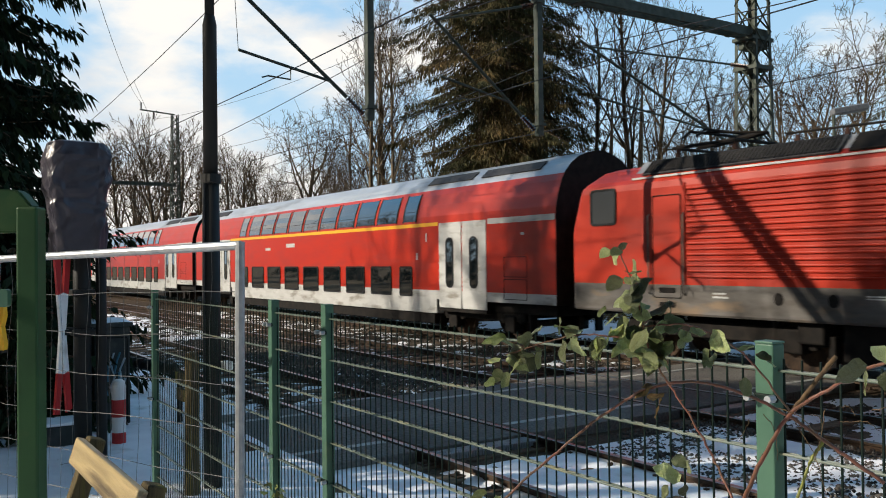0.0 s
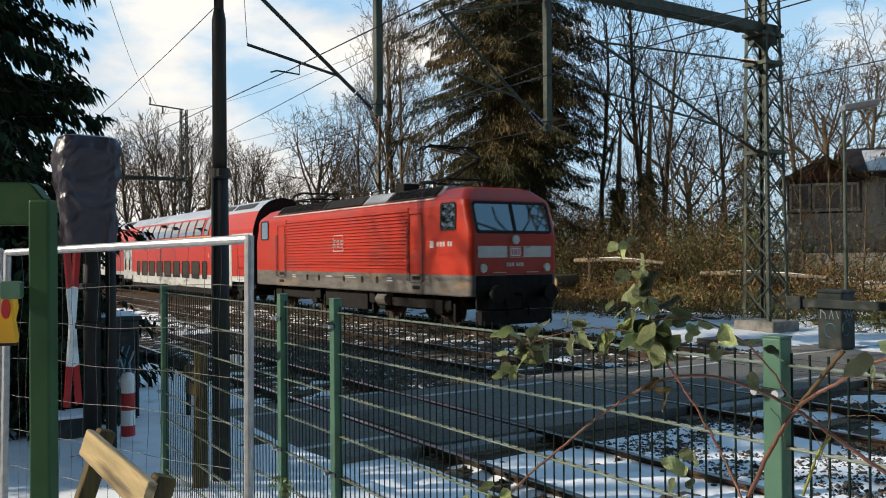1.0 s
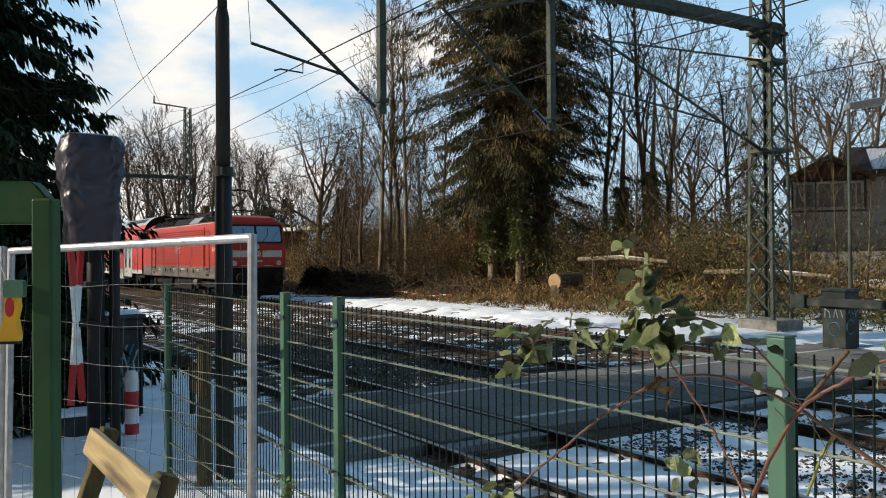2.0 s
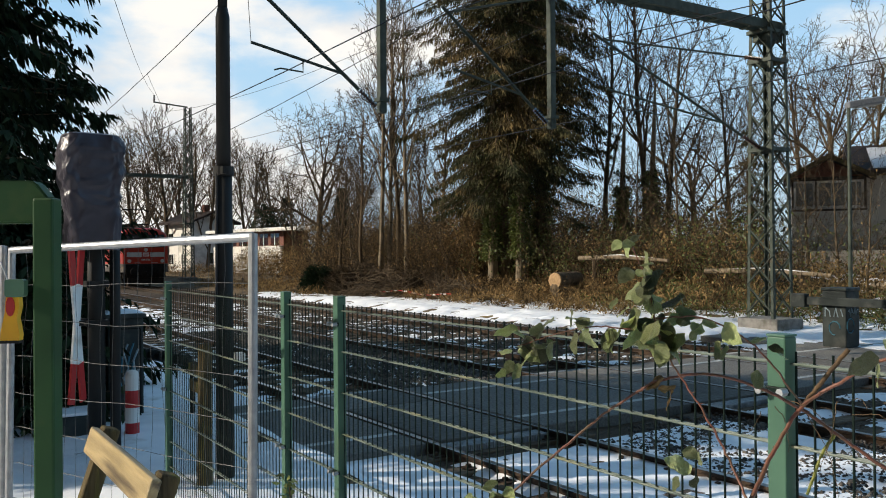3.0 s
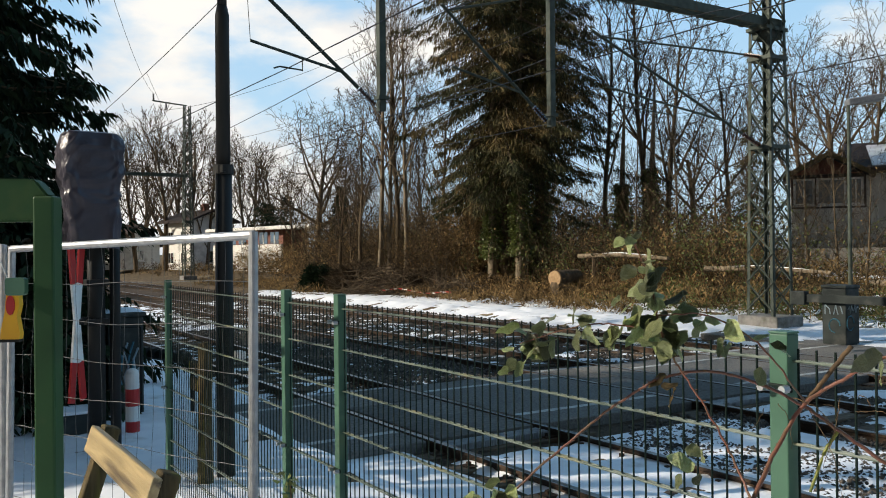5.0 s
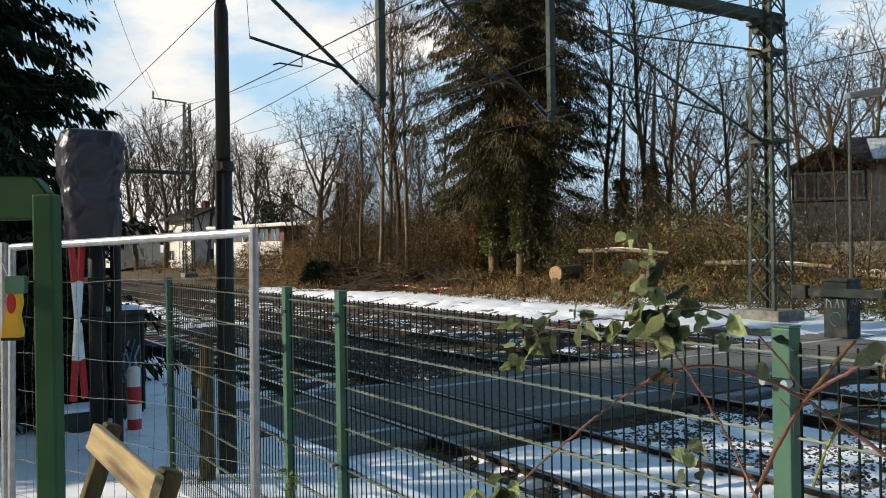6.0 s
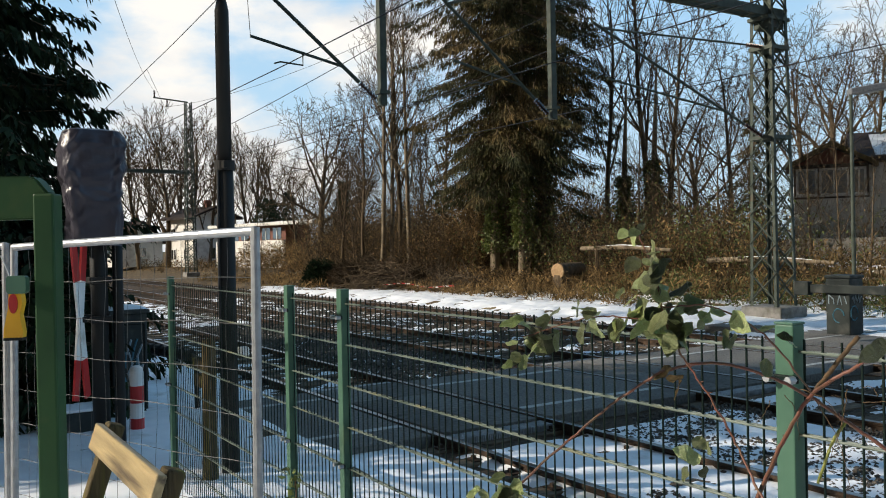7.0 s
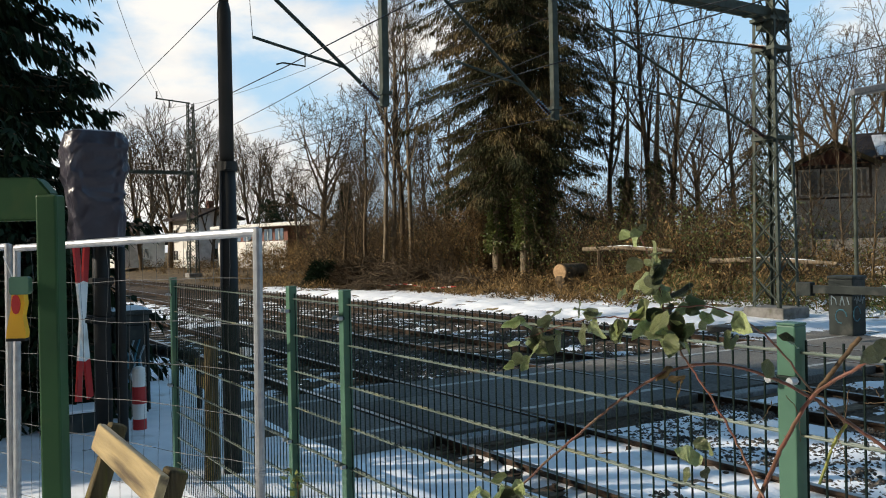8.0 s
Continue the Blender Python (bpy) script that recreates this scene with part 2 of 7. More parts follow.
def box(bm, x0, x1, y0, y1, z0, z1, bevel=0.0, m=None):
    vs = [bm.verts.new((x, y, z)) for x in (x0, x1) for y in (y0, y1) for z in (z0, z1)]
    fs = [(0, 1, 3, 2), (4, 6, 7, 5), (0, 4, 5, 1), (2, 3, 7, 6), (0, 2, 6, 4), (1, 5, 7, 3)]
    faces = [bm.faces.new([vs[i] for i in f]) for f in fs]
    if m is not None:
        bmesh.ops.transform(bm, matrix=m, verts=vs)
    if bevel:
        es = {e for f in faces for e in f.edges}
        bmesh.ops.bevel(bm, geom=list(es), offset=bevel, segments=2, affect='EDGES', profile=0.5)
    return bm


def boxes(*args, bevel=0.0):
    bm = bmesh.new()
    for a in args:
        box(bm, *a, bevel=bevel)
    return bm


def tube(bm, pts, r, n=6, closed_ends=True):
    """A tube along points; r is one radius or one per point."""
    pts = [Vector(p) for p in pts]
    rs = r if hasattr(r, "__len__") else [r] * len(pts)
    rings = []
    for i, p in enumerate(pts):
        d = (pts[min(i + 1, len(pts) - 1)] - pts[max(i - 1, 0)]).normalized()
        a = d.cross(Vector((0, 0, 1)) if abs(d.z) < 0.9 else Vector((1, 0, 0))).normalized()
        b = d.cross(a)
        rings.append([bm.verts.new(p + (a * math.cos(k * 2 * math.pi / n) + b * math.sin(k * 2 * math.pi / n)) * rs[i]) for k in range(n)])
    for u, v in zip(rings, rings[1:]):
        for k in range(n):
            bm.faces.new((u[k], u[(k + 1) % n], v[(k + 1) % n], v[k]))
    if closed_ends:
        bm.faces.new(rings[0][::-1])
        bm.faces.new(rings[-1])
    return bm


def tubes(*args, n=6):
    bm = bmesh.new()
    for pts, r in args:
        tube(bm, pts, r, n)
    return bm


def disc_prism(bm, c, r, y0, y1, n=20):
    """A short cylinder whose axis is y."""
    tube(bm, [(c[0], y0, c[1]), (c[0], y1, c[1])], r, n)
    return bm


def rounded_rect(w, h, r, seg=4):
    out = []
    for cx, cy, a0 in ((w / 2 - r, h / 2 - r, 0), (-w / 2 + r, h / 2 - r, 90), (-w / 2 + r, -h / 2 + r, 180), (w / 2 - r, -h / 2 + r, 270)):
        for k in range(seg + 1):
            a = radians(a0 + 90 * k / seg)
            out.append((cx + r * math.cos(a), cy + r * math.sin(a)))
    return out


def plate(outline, depth, m):
    """A flat prism with the outline in its own x, y plane, depth along z, set by m."""
    bm = bmesh.new()
    a = [bm.verts.new(m @ Vector((x, y, 0))) for x, y in outline]
    b = [bm.verts.new(m @ Vector((x, y, depth))) for x, y in outline]
    bm.faces.new(a[::-1])
    bm.faces.new(b)
    k = len(a)
    for i in range(k):
        bm.faces.new((a[i], a[(i + 1) % k], b[(i + 1) % k], b[i]))
    return bm


def ring_plate(outer, inner, depth, m):
    """A flat frame between two outlines with the same number of points."""
    bm = bmesh.new()
    rows = [[bm.verts.new(m @ Vector((x, y, z))) for x, y in o] for o, z in ((outer, 0), (outer, depth), (inner, depth), (inner, 0))]
    k = len(outer)
    for a, b in zip(rows, rows[1:] + rows[:1]):
        for i in range(k):
            bm.faces.new((a[i], a[(i + 1) % k], b[(i + 1) % k], b[i]))
    return bm


SIDE = Matrix(((1, 0, 0, 0), (0, 0, -1, 0), (0, 1, 0, 0), (0, 0, 0, 1)))      # plate x -> x, plate y -> z, out of the plane -> -y
FRONT = Matrix(((0, 0, 1, 0), (1, 0, 0, 0), (0, 1, 0, 0), (0, 0, 0, 1)))      # plate x -> y, plate y -> z, out of the plane -> +x


def at(m, x, y, z):
    return Matrix.Translation((x, y, z)) @ m


# ======================= ground =======================
TRACKS = (5.72, 9.97, 14.20)
ROAD = (-11.45, -8.0)


def step(a, b, v):
    """Smooth rise from 0 at a to 1 at b."""
    k = min(1.0, max(0.0, (v - a) / (b - a)))
    return k * k * (3 - 2 * k)


def ground_z(x, y):
    z = 0.16 + (-0.36) * step(3.3, 3.9, y)
    z += 0.16 * step(16.6, 17.6, y) + 0.42 * step(20.5, 25, y) + 0.9 * step(25, 45, y)
    far = step(22, 28, y)
    z += far * 0.25 * noise.noise(Vector((x * 0.25, y * 0.25, 0)))
    z += 0.03 * noise.noise(Vector((x * 0.9, y * 0.9, 3)))
    return z


def sheet(name, xs, ys, zf, material, parent=None):
    verts = [(x, y, zf(x, y)) for y in ys for x in xs]
    n = len(xs)
    faces = [(j * n + i, j * n + i + 1, (j + 1) * n + i + 1, (j + 1) * n + i) for j in range(len(ys) - 1) for i in range(n - 1)]
    return link_mesh(name, verts, faces, material, parent, smooth=True)


def spread(a, b, s):
    return [a + (b - a) * i / max(1, round((b - a) / s)) for i in range(max(1, round((b - a) / s)) + 1)]


def build_ground():
    xs = [-2500, -1500, -900, -500, -300, -200] + spread(-150, -60, 3) + spread(-59, 12, 0.7) + [16, 25, 50, 120, 400, 1500]
    ys = [-1500, -500, -150, -60, -25, -12] + spread(-8, 30, 0.45) + spread(31, 70, 1.5) + [80, 100, 140, 200, 300, 500, 900, 1600, 2500]
    tagged(sheet("ground", xs, ys, ground_z, "earth"), "brown leaf-strewn winter ground beside the railway", "ground", kind="structure")
    bed = lambda x, y: -0.13 + 0.035 * noise.noise(Vector((x * 2.2, y * 2.2, 1))) - 0.25 * (1 - step(3.7, 4.1, y)) - 0.2 * step(16.2, 16.7, y)
    tagged(sheet("track_bed", [-300, -200, -120] + spread(-90, -40, 0.8) + spread(-39.7, 8, 0.3) + [14, 30, 80], spread(3.65, 16.75, 0.3), bed, "ballast"),
           "brown stone ballast bed under three tracks", "ballast bed", kind="structure")


def snow_field(name, x0, x1, y0, y1, s, base, cover, seed, label, sc=0.8, thick=0.045):
    """A snow cover that dips under its ground where it has melted."""
    def zf(x, y):
        v = noise.fractal(Vector((x * sc, y * sc, seed)), 0.6, 2.1, 5)
        e = min(step(x0, x0 + 0.5, x), 1 - step(x1 - 0.5, x1, x), step(y0, y0 + 0.4, y), 1 - step(y1 - 0.4, y1, y))
        return base(x, y) + max(-0.12, min(thick, thick * 2.2 * (v + cover))) - 0.14 * (1 - e)
    ob = sheet(name, spread(x0, x1, s), spread(y0, y1, s), zf, "snow")
    return tagged(ob, label, "snow", kind="stuff")


def build_snow():
    snow_field("yard_snow", -30, 9, -9, 4.95, 0.12, lambda x, y: max(ground_z(x, y), -0.125), 0.75, 3.1, "thin trampled snow cover on the yard by the fence", 1.1)
    snow_field("track_snow", -7.7, 4, 4.6, 9.2, 0.06, lambda x, y: -0.115, 0.62, 8.3, "patchy melting snow between the rails beside the crossing", 1.5, 0.05)
    snow_field("ballast_snow", -40, -11.5, 3.9, 16.4, 0.1, lambda x, y: -0.125 - 0.012 * step(8.5, 10.5, y), -0.18, 15.2, "remnants of snow on the ballast", 2.6, 0.035)
    snow_field("between_tracks_snow", -26, -11.5, 6.5, 9.2, 0.08, lambda x, y: -0.118, 0.12, 31.2, "speckled snow between the dark ballast stones", 3.2, 0.03)
    snow_field("crossing_edge_snow", -8, 4, 9.0, 16.4, 0.1, lambda x, y: -0.125, 0.05, 21.2, "snow remnants on the ballast beyond the crossing", 1.0, 0.03)
    snow_field("bank_snow", -47, 4, 16.2, 24.5, 0.12, lambda x, y: ground_z(x, y) - 0.045 * step(-35, -40, x) - 0.05 * step(20.3, 22.5, y), 0.34, 5.7, "bright sunlit snow strip at the foot of the bank", 1.3, 0.075)
    snow_field("slope_snow", -60, 10, 26, 44, 0.3, lambda x, y: ground_z(x, y), -0.22, 9.7, "scattered snow patches under the trees", 0.5, 0.06)


# ======================= tracks and crossing =======================
def build_track(yc, name, label):
    t = thing(name, 0, yc, 0, label, "railway track", "parallel tracks", "structure")
    prof = [(-0.075, -0.172), (0.075, -0.172), (0.075, -0.16), (0.012, -0.14), (0.012, -0.045), (0.036, -0.035), (0.036, -0.004), (0.03, 0),
            (-0.03, 0), (-0.036, -0.004), (-0.036, -0.035), (-0.012, -0.045), (-0.012, -0.14), (-0.075, -0.16)]
    for s in (-0.7535, 0.7535):
        k = len(prof)
        verts = [(x, s + y, z) for x in (-320, 90) for y, z in prof]
        faces = [(i, (i + 1) % k, k + (i + 1) % k, k + i) for i in range(k)]
        r = link_mesh("rail", verts, faces, "rail", t, "rusty steel rail")
        r.data.materials.append(M["railtop"])
        for i in (6, 7, 8):
            r.data.polygons[i].material_index = 1
    src = None
    for i in range(150):
        x = 9 - i * 0.62
        if ROAD[0] - 0.1 < x < ROAD[1] + 0.1:
            continue
        m = pose(x, 0, 0, 0, 0, random.uniform(-0.6, 0.6))
        if src is None:
            src = part("sleeper", boxes((-0.13, 0.13, -1.3, 1.3, -0.27, -0.10), bevel=0.012), "sleeper", t)
            src.matrix_local = m
        else:
            share("sleeper", src, t, m)
    bm = bmesh.new()
    for i in range(75):
        x = 9 - i * 0.62
        if ROAD[0] - 0.1 < x < ROAD[1] + 0.1:
            continue
        for s in (-0.7535, 0.7535):
            box(bm, x - 0.08, x + 0.08, s - 0.17, s + 0.17, -0.102, -0.085)
            for e in (-0.12, 0.12):
                box(bm, x - 0.02, x + 0.02, s + e - 0.02, s + e + 0.02, -0.09, -0.05)
    tagged(part("fastenings", bm, "rail", t), kind="stuff")


def build_crossing():
    road = thing("level_crossing", 0, 0, 0, "dark worn level crossing with slabs between the rails", "road", kind="structure")
    x0, x1 = ROAD
    ys = [3.55]
    for c in TRACKS:
        ys += [c - 0.84, c - 0.68, c + 0.68, c + 0.84]
    ys += [21.5]
    for a, b, k in ((3.55, TRACKS[0] - 0.83, "asphalt"), (TRACKS[0] + 0.83, TRACKS[1] - 0.83, "asphalt"), (TRACKS[1] + 0.83, TRACKS[2] - 0.83, "asphalt"), (TRACKS[2] + 0.83, 21.5, "asphalt")):
        part("road_surface", boxes((x0, x1, a, b, -0.22, -0.006), bevel=0.01), k, road)
    src = None
    for c in TRACKS:
        for j in range(3):
            for i in range(2):
                w = (x1 - x0) / 3
                m = Matrix.Translation((x0 + w * (j + 0.5), c - 0.335 + 0.67 * i, -0.004 + random.uniform(-0.004, 0.004)))
                if src is None:
                    src = part("crossing_slab", boxes((-w / 2 + 0.008, w / 2 - 0.008, -0.328, 0.328, -0.2, 0), bevel=0.012), "slab", road)
                    src.matrix_local = m
                else:
                    share("crossing_slab", src, road, m)
    # kerb edges beside the walkway and worn lines
    for x in (x0 + 0.62, x1 - 0.62):
        for a, b in ((3.7, 4.85), (6.6, 9.1), (10.85, 13.3), (15.1, 21)):
            part("road_line", boxes((x - 0.055, x + 0.055, a, b, -0.01, -0.002)), "line", road, "worn white edge line")
    bm = bmesh.new()
    for c in TRACKS:
        for i in range(56):
            y = c - 0.66 + i * 0.024
            for x in (x1 + 0.03, x0 - 0.27):
                box(bm, x, x + 0.24, y, y + 0.012, -0.11, -0.03, m=None)
    tagged(part("deflector_ribs", bm, "steel", road, "ribbed steel edge plates"), kind="stuff")
    # road leading away on the far side
    tagged(part("approach_road", boxes((-14.5, 30, 16.9, 19.0, -0.3, -0.03), bevel=0.02), "asphalt"), "dark asphalt lane behind the far track", "road", kind="structure")


def stone_heap(name, n, x0, x1, y0, y1, size, label, zf, seed, keep=None):
    rng = np.random.RandomState(seed)
    base = np.array([(1, 0, 0), (-1, 0, 0), (0, 1, 0), (0, -1, 0), (0, 0, 1), (0, 0, -1)], float)
    tri = np.array([(0, 2, 4), (2, 1, 4), (1, 3, 4), (3, 0, 4), (2, 0, 5), (1, 2, 5), (3, 1, 5), (0, 3, 5)])
    c = np.stack([rng.uniform(x0, x1, n), rng.uniform(y0, y1, n), np.zeros(n)], 1)
    if keep is not None:
        c = c[[keep(p[0], p[1]) for p in c]]
        n = len(c)
    c[:, 2] = [zf(p[0], p[1]) for p in c]
    sc = rng.uniform(0.55, 1.2, (n, 1, 1)) * size
    v = base[None] * rng.uniform(0.55, 1.15, (n, 6, 1)) * sc * np.array((1, 0.8, 0.65)) + rng.normal(0, 0.12, (n, 6, 3)) * sc
    a = rng.uniform(0, 6.28, n)
    ca, sa = np.cos(a)[:, None], np.sin(a)[:, None]
    v = np.stack([v[..., 0] * ca - v[..., 1] * sa, v[..., 0] * sa + v[..., 1] * ca, v[..., 2]], -1) + c[:, None]
    f = (tri[None] + (np.arange(n) * 6)[:, None, None]).reshape(-1, 3)
    me = bpy.data.meshes.new(name)
    me.vertices.add(n * 6)
    me.vertices.foreach_set("co", v.reshape(-1))
    me.loops.add(len(f) * 3)
    me.loops.foreach_set("vertex_index", f.reshape(-1))
    me.polygons.add(len(f))
    me.polygons.foreach_set("loop_start", np.arange(len(f)) * 3)
    me.update(calc_edges=True)
    me.materials.append(M["stone"])
    return tagged(new(name, me), label, "gravel", kind="stuff")


def off_rails(x, y):
    return all(abs(abs(y - c) - 0.7535) > 0.1 for c in TRACKS) and not (ROAD[0] - 0.05 < x < ROAD[1] + 0.3)


def build_ballast():
    stone_heap("near_ballast", 15000, -7.6, 2, 4.9, 9.2, 0.036, "loose dark ballast stones between the near rails", lambda x, y: -0.07, 1,
               lambda x, y: off_rails(x, y) and noise.noise(Vector((x * 0.9, y * 0.9, 2))) + (0.35 if y > 6.6 else -0.15) + 0.3 * noise.noise(Vector((x * 4, y * 4, 5))) > 0.15)
    stone_heap("ballast_stones", 28000, -32, -11.4, 3.9, 16.3, 0.045, "coarse dark ballast stones along the tracks", lambda x, y: -0.125, 2, off_rails)
    stone_heap("middle_ballast", 9000, -24, -11.5, 6.6, 9.1, 0.055, "coarse dark stones poking through the snow between two tracks", lambda x, y: -0.09, 4, off_rails)
    stone_heap("far_side_ballast", 6000, -8, 3, 9.0, 16.4, 0.045, "ballast stones beside the crossing", lambda x, y: -0.125, 3, off_rails)


build_ground()
build_snow()
for _y, _n, _l in zip(TRACKS, ("near_track", "middle_track", "far_track"),
                      ("rusty railway track on wooden sleepers beside the yard", "rusty middle railway track on wooden sleepers", "far railway track that carries the red train")):
    build_track(_y, _n, _l)
build_crossing()
build_ballast()


# ======================= train =======================
def body_loft(levels, length, seg=6, cap=True):
    """Rounded plan loops stacked in z. levels: (z, half width, end setback, corner radius). The body runs from x = 0 to -length."""
    bm = bmesh.new()
    rings = []
    for z, w, e, r in levels:
        lo = rounded_rect(length - 2 * e, 2 * w, r, seg)
        rings.append([bm.verts.new((x - length / 2, y, z)) for x, y in lo])
    k = len(rings[0])
    for a, b in zip(rings, rings[1:]):
        for i in range(k):
            bm.faces.new((a[i], a[(i + 1) % k], b[(i + 1) % k], b[i]))
    if cap:
        bm.faces.new(rings[0][::-1])
        bm.faces.new(rings[-1])
    return bm


def wheelset(parent, x, r, name="wheelset"):
    bm = bmesh.new()
    for y in (-0.75, 0.75):
        tube(bm, [(0, y - 0.065, 0), (0, y + 0.065, 0)], r, 28)
        tube(bm, [(0, y - 0.09 if y < 0 else y - 0.065, 0), (0, y + 0.065 if y < 0 else y + 0.09, 0)], r * 0.62, 16)
    tube(bm, [(0, -0.75, 0), (0, 0.75, 0)], 0.09, 10)
    for k in range(5):
        a = k * 2 * math.pi / 5
        for y in (-0.83, 0.83):
            tube(bm, [(0.3 * r * math.cos(a), y - 0.02, 0.3 * r * math.sin(a)), (0.3 * r * math.cos(a), y + 0.02, 0.3 * r * math.sin(a))], 0.05, 6)
    w = part(name, bm, "rail", parent, "worn steel wheelset")
    w.location = (x, 0, r)
    return w


def bogie(parent, x, base, r, kind):
    bm = bmesh.new()
    for y in (-1.08, 1.08):
        box(bm, x - base / 2 - 0.55, x + base / 2 + 0.55, y - 0.09, y + 0.09, 0.55, 0.86, bevel=0.03)
        for s in (-1, 1):
            box(bm, x + s * base / 2 - 0.2, x + s * base / 2 + 0.2, y - 0.16, y + 0.16, r - 0.2, r + 0.22, bevel=0.04)
            for e in (-0.36, 0.36):
                tube(bm, [(x + s * base / 2 + e, y - 0.02, 0.5), (x + s * base / 2 + e, y - 0.02, 0.98)], 0.085, 8)
            box(bm, x + s * (base / 2 + 0.72) - 0.05, x + s * (base / 2 + 0.72) + 0.05, y - 0.1, y + 0.1, 0.25, 0.75)
    box(bm, x - 0.35, x + 0.35, -1.1, 1.1, 0.5, 0.92, bevel=0.04)
    part("bogie_frame", bm, "black", parent, "dark greasy bogie frame")
    return [(wheelset(parent, x + s * base / 2, r), r) for s in (-1, 1)]


def side_window(parent, x, z, w, h, y, glass="glass", frame_mat="rubber", r=0.09, depth=0.02, name="window", tilt=0.0):
    m = Matrix.Translation((x, y, z)) @ pose(0, 0, 0, tilt) @ SIDE
    g = part(name, plate(rounded_rect(w - 0.05, h - 0.05, r * 0.8), depth * 0.5, m), glass, parent, "dark window pane")
    part("window_frame", ring_plate(rounded_rect(w, h, r), rounded_rect(w - 0.09, h - 0.09, r * 0.75), depth, m), frame_mat, g)
    return g


WHEELS = []


def build_locomotive():
    L, W = 15.6, 1.485
    loco = thing("locomotive", 1.5, TRACKS[2], 0, "red electric locomotive with ribbed sides and dirty grey skirt", "locomotive")
    part("skirt", body_loft([(0.98, W - 0.03, 0.05, 0.15), (1.02, W, 0.02, 0.16), (1.56, W, 0.0, 0.17)], L), "skirt", loco, "dirt-grey painted lower body")
    body = part("body", body_loft([(1.56, W, 0.0, 0.17), (2.62, W, 0.0, 0.17), (2.75, W, 0.03, 0.17), (3.45, W - 0.01, 0.24, 0.18), (3.58, W - 0.03, 0.29, 0.19),
                            (3.66, W - 0.09, 0.36, 0.2)], L), "red_old", loco, "faded red painted body")
    # roof: red over the cabs, grey between, sloped sides
    part("cab_roof", body_loft([(3.66, W - 0.09, 0.36, 0.2), (3.90, W - 0.36, 0.62, 0.2), (3.97, W - 0.55, 0.85, 0.2)], L), "red_old", loco)
    bm = bmesh.new()
    mid = [(-1.33, 3.71), (-0.98, 4.05), (0.98, 4.05), (1.33, 3.71)]
    a = [bm.verts.new((-1.75, y, z)) for y, z in mid]
    b = [bm.verts.new((-L + 1.75, y, z)) for y, z in mid]
    for i in range(3):
        bm.faces.new((a[i], a[i + 1], b[i + 1], b[i]))
    bm.faces.new(a[::-1])
    bm.faces.new(b)
    part("roof", bm, "roofgrey", loco, "weathered grey roof")
    # sloped ventilation hoods
    tilt = math.atan2(0.34, 0.35)
    for x0, x1, k in ((-1.95, -4.6, "grill"), (-4.75, -6.3, "roofgrey"), (-6.4, -9.2, "black"), (-9.35, -13.6, "grill")):
        for s in (-1, 1):
            mm = Matrix.Translation(((x0 + x1) / 2, s * 1.17, 3.885)) @ pose(0, 0, 0, -s * math.degrees(tilt))
            bm = bmesh.new()
            box(bm, -(x0 - x1) / 2, (x0 - x1) / 2, -0.22, 0.22, -0.01, 0.035, bevel=0.01, m=mm)
            hood = part("roof_hood", bm, k, loco)
            if k == "grill":
                n = int((x0 - x1) / 0.085)
                bm = bmesh.new()
                for i in range(n):
                    xx = -(x0 - x1) / 2 + 0.05 + i * 0.085
                    box(bm, xx, xx + 0.035, -0.19, 0.19, 0.03, 0.05, m=mm)
                tagged(part("grille_slats", bm, "black", hood), kind="stuff")
    for s in (-1, 1):
        part("rain_gutter", boxes((-L + 1.8, -1.8, s * 1.405 - 0.02, s * 1.405 + 0.02, 3.66, 3.70)), "trainwhite", loco, "pale rain gutter")
    # ribbed side walls
    src = None
    for s in (-1, 1):
        for i in range(17):
            z = 1.72 + i * 0.104
            m = Matrix.Translation((-L / 2, s * W, z))
            if src is None:
                src = part("side_rib", boxes((-4.55, 4.55, -0.034, 0.034, -0.02, 0.02), bevel=0.012), "red_old", loco)
                src.matrix_local = m
            else:
                share("side_rib", src, loco, m)
        for x in (-L / 2 - 4.6, -L / 2 + 4.6):
            part("panel_edge", boxes((x - 0.02, x + 0.02, s * W - 0.015, s * W + 0.015, 1.62, 3.5)), "red_old", loco)
    for s in (-1, 1):
        for x in (-1.03, -L + 1.03):
            if s < 0:
                side_window(loco, x, 3.15, 0.76, 0.76, -W - 0.004, name="cab_window")
        for xd, e in ((-2.75, 1), (-L + 2.75, -1)):
            bm = ring_plate(rounded_rect(0.72, 2.0, 0.05), rounded_rect(0.69, 1.97, 0.045), 0.012, at(SIDE, xd, -W if s < 0 else W + 0.012, 2.3))
            part("cab_door", bm, "black", loco, "narrow dark door seam")
            for xx in (xd - 0.44, xd + 0.44):
                y = s * (W + 0.05)
                part("handrail", tubes(([(xx, s * W, 1.36), (xx, y, 1.4), (xx, y, 2.9), (xx, s * W, 2.94)], 0.017)), "skirt", loco, "vertical grab rail")
            part("step", boxes((xd - 0.2, xd + 0.2, s * W - 0.012, s * W + 0.012, 1.40, 1.50), (xd - 0.2, xd + 0.2, s * W - 0.012, s * W + 0.012, 1.12, 1.22), bevel=0.02), "black", loco, "recessed foot step")
    for x in (-5.1, -6.1, -7.4, -9.4, -10.4):
        m = at(SIDE, x, -W - 0.001, 1.35)
        part("filler_port", plate([(0.09 * math.cos(a * 0.5236), 0.11 * math.sin(a * 0.5236)) for a in range(12)], 0.012, m), "black", loco)
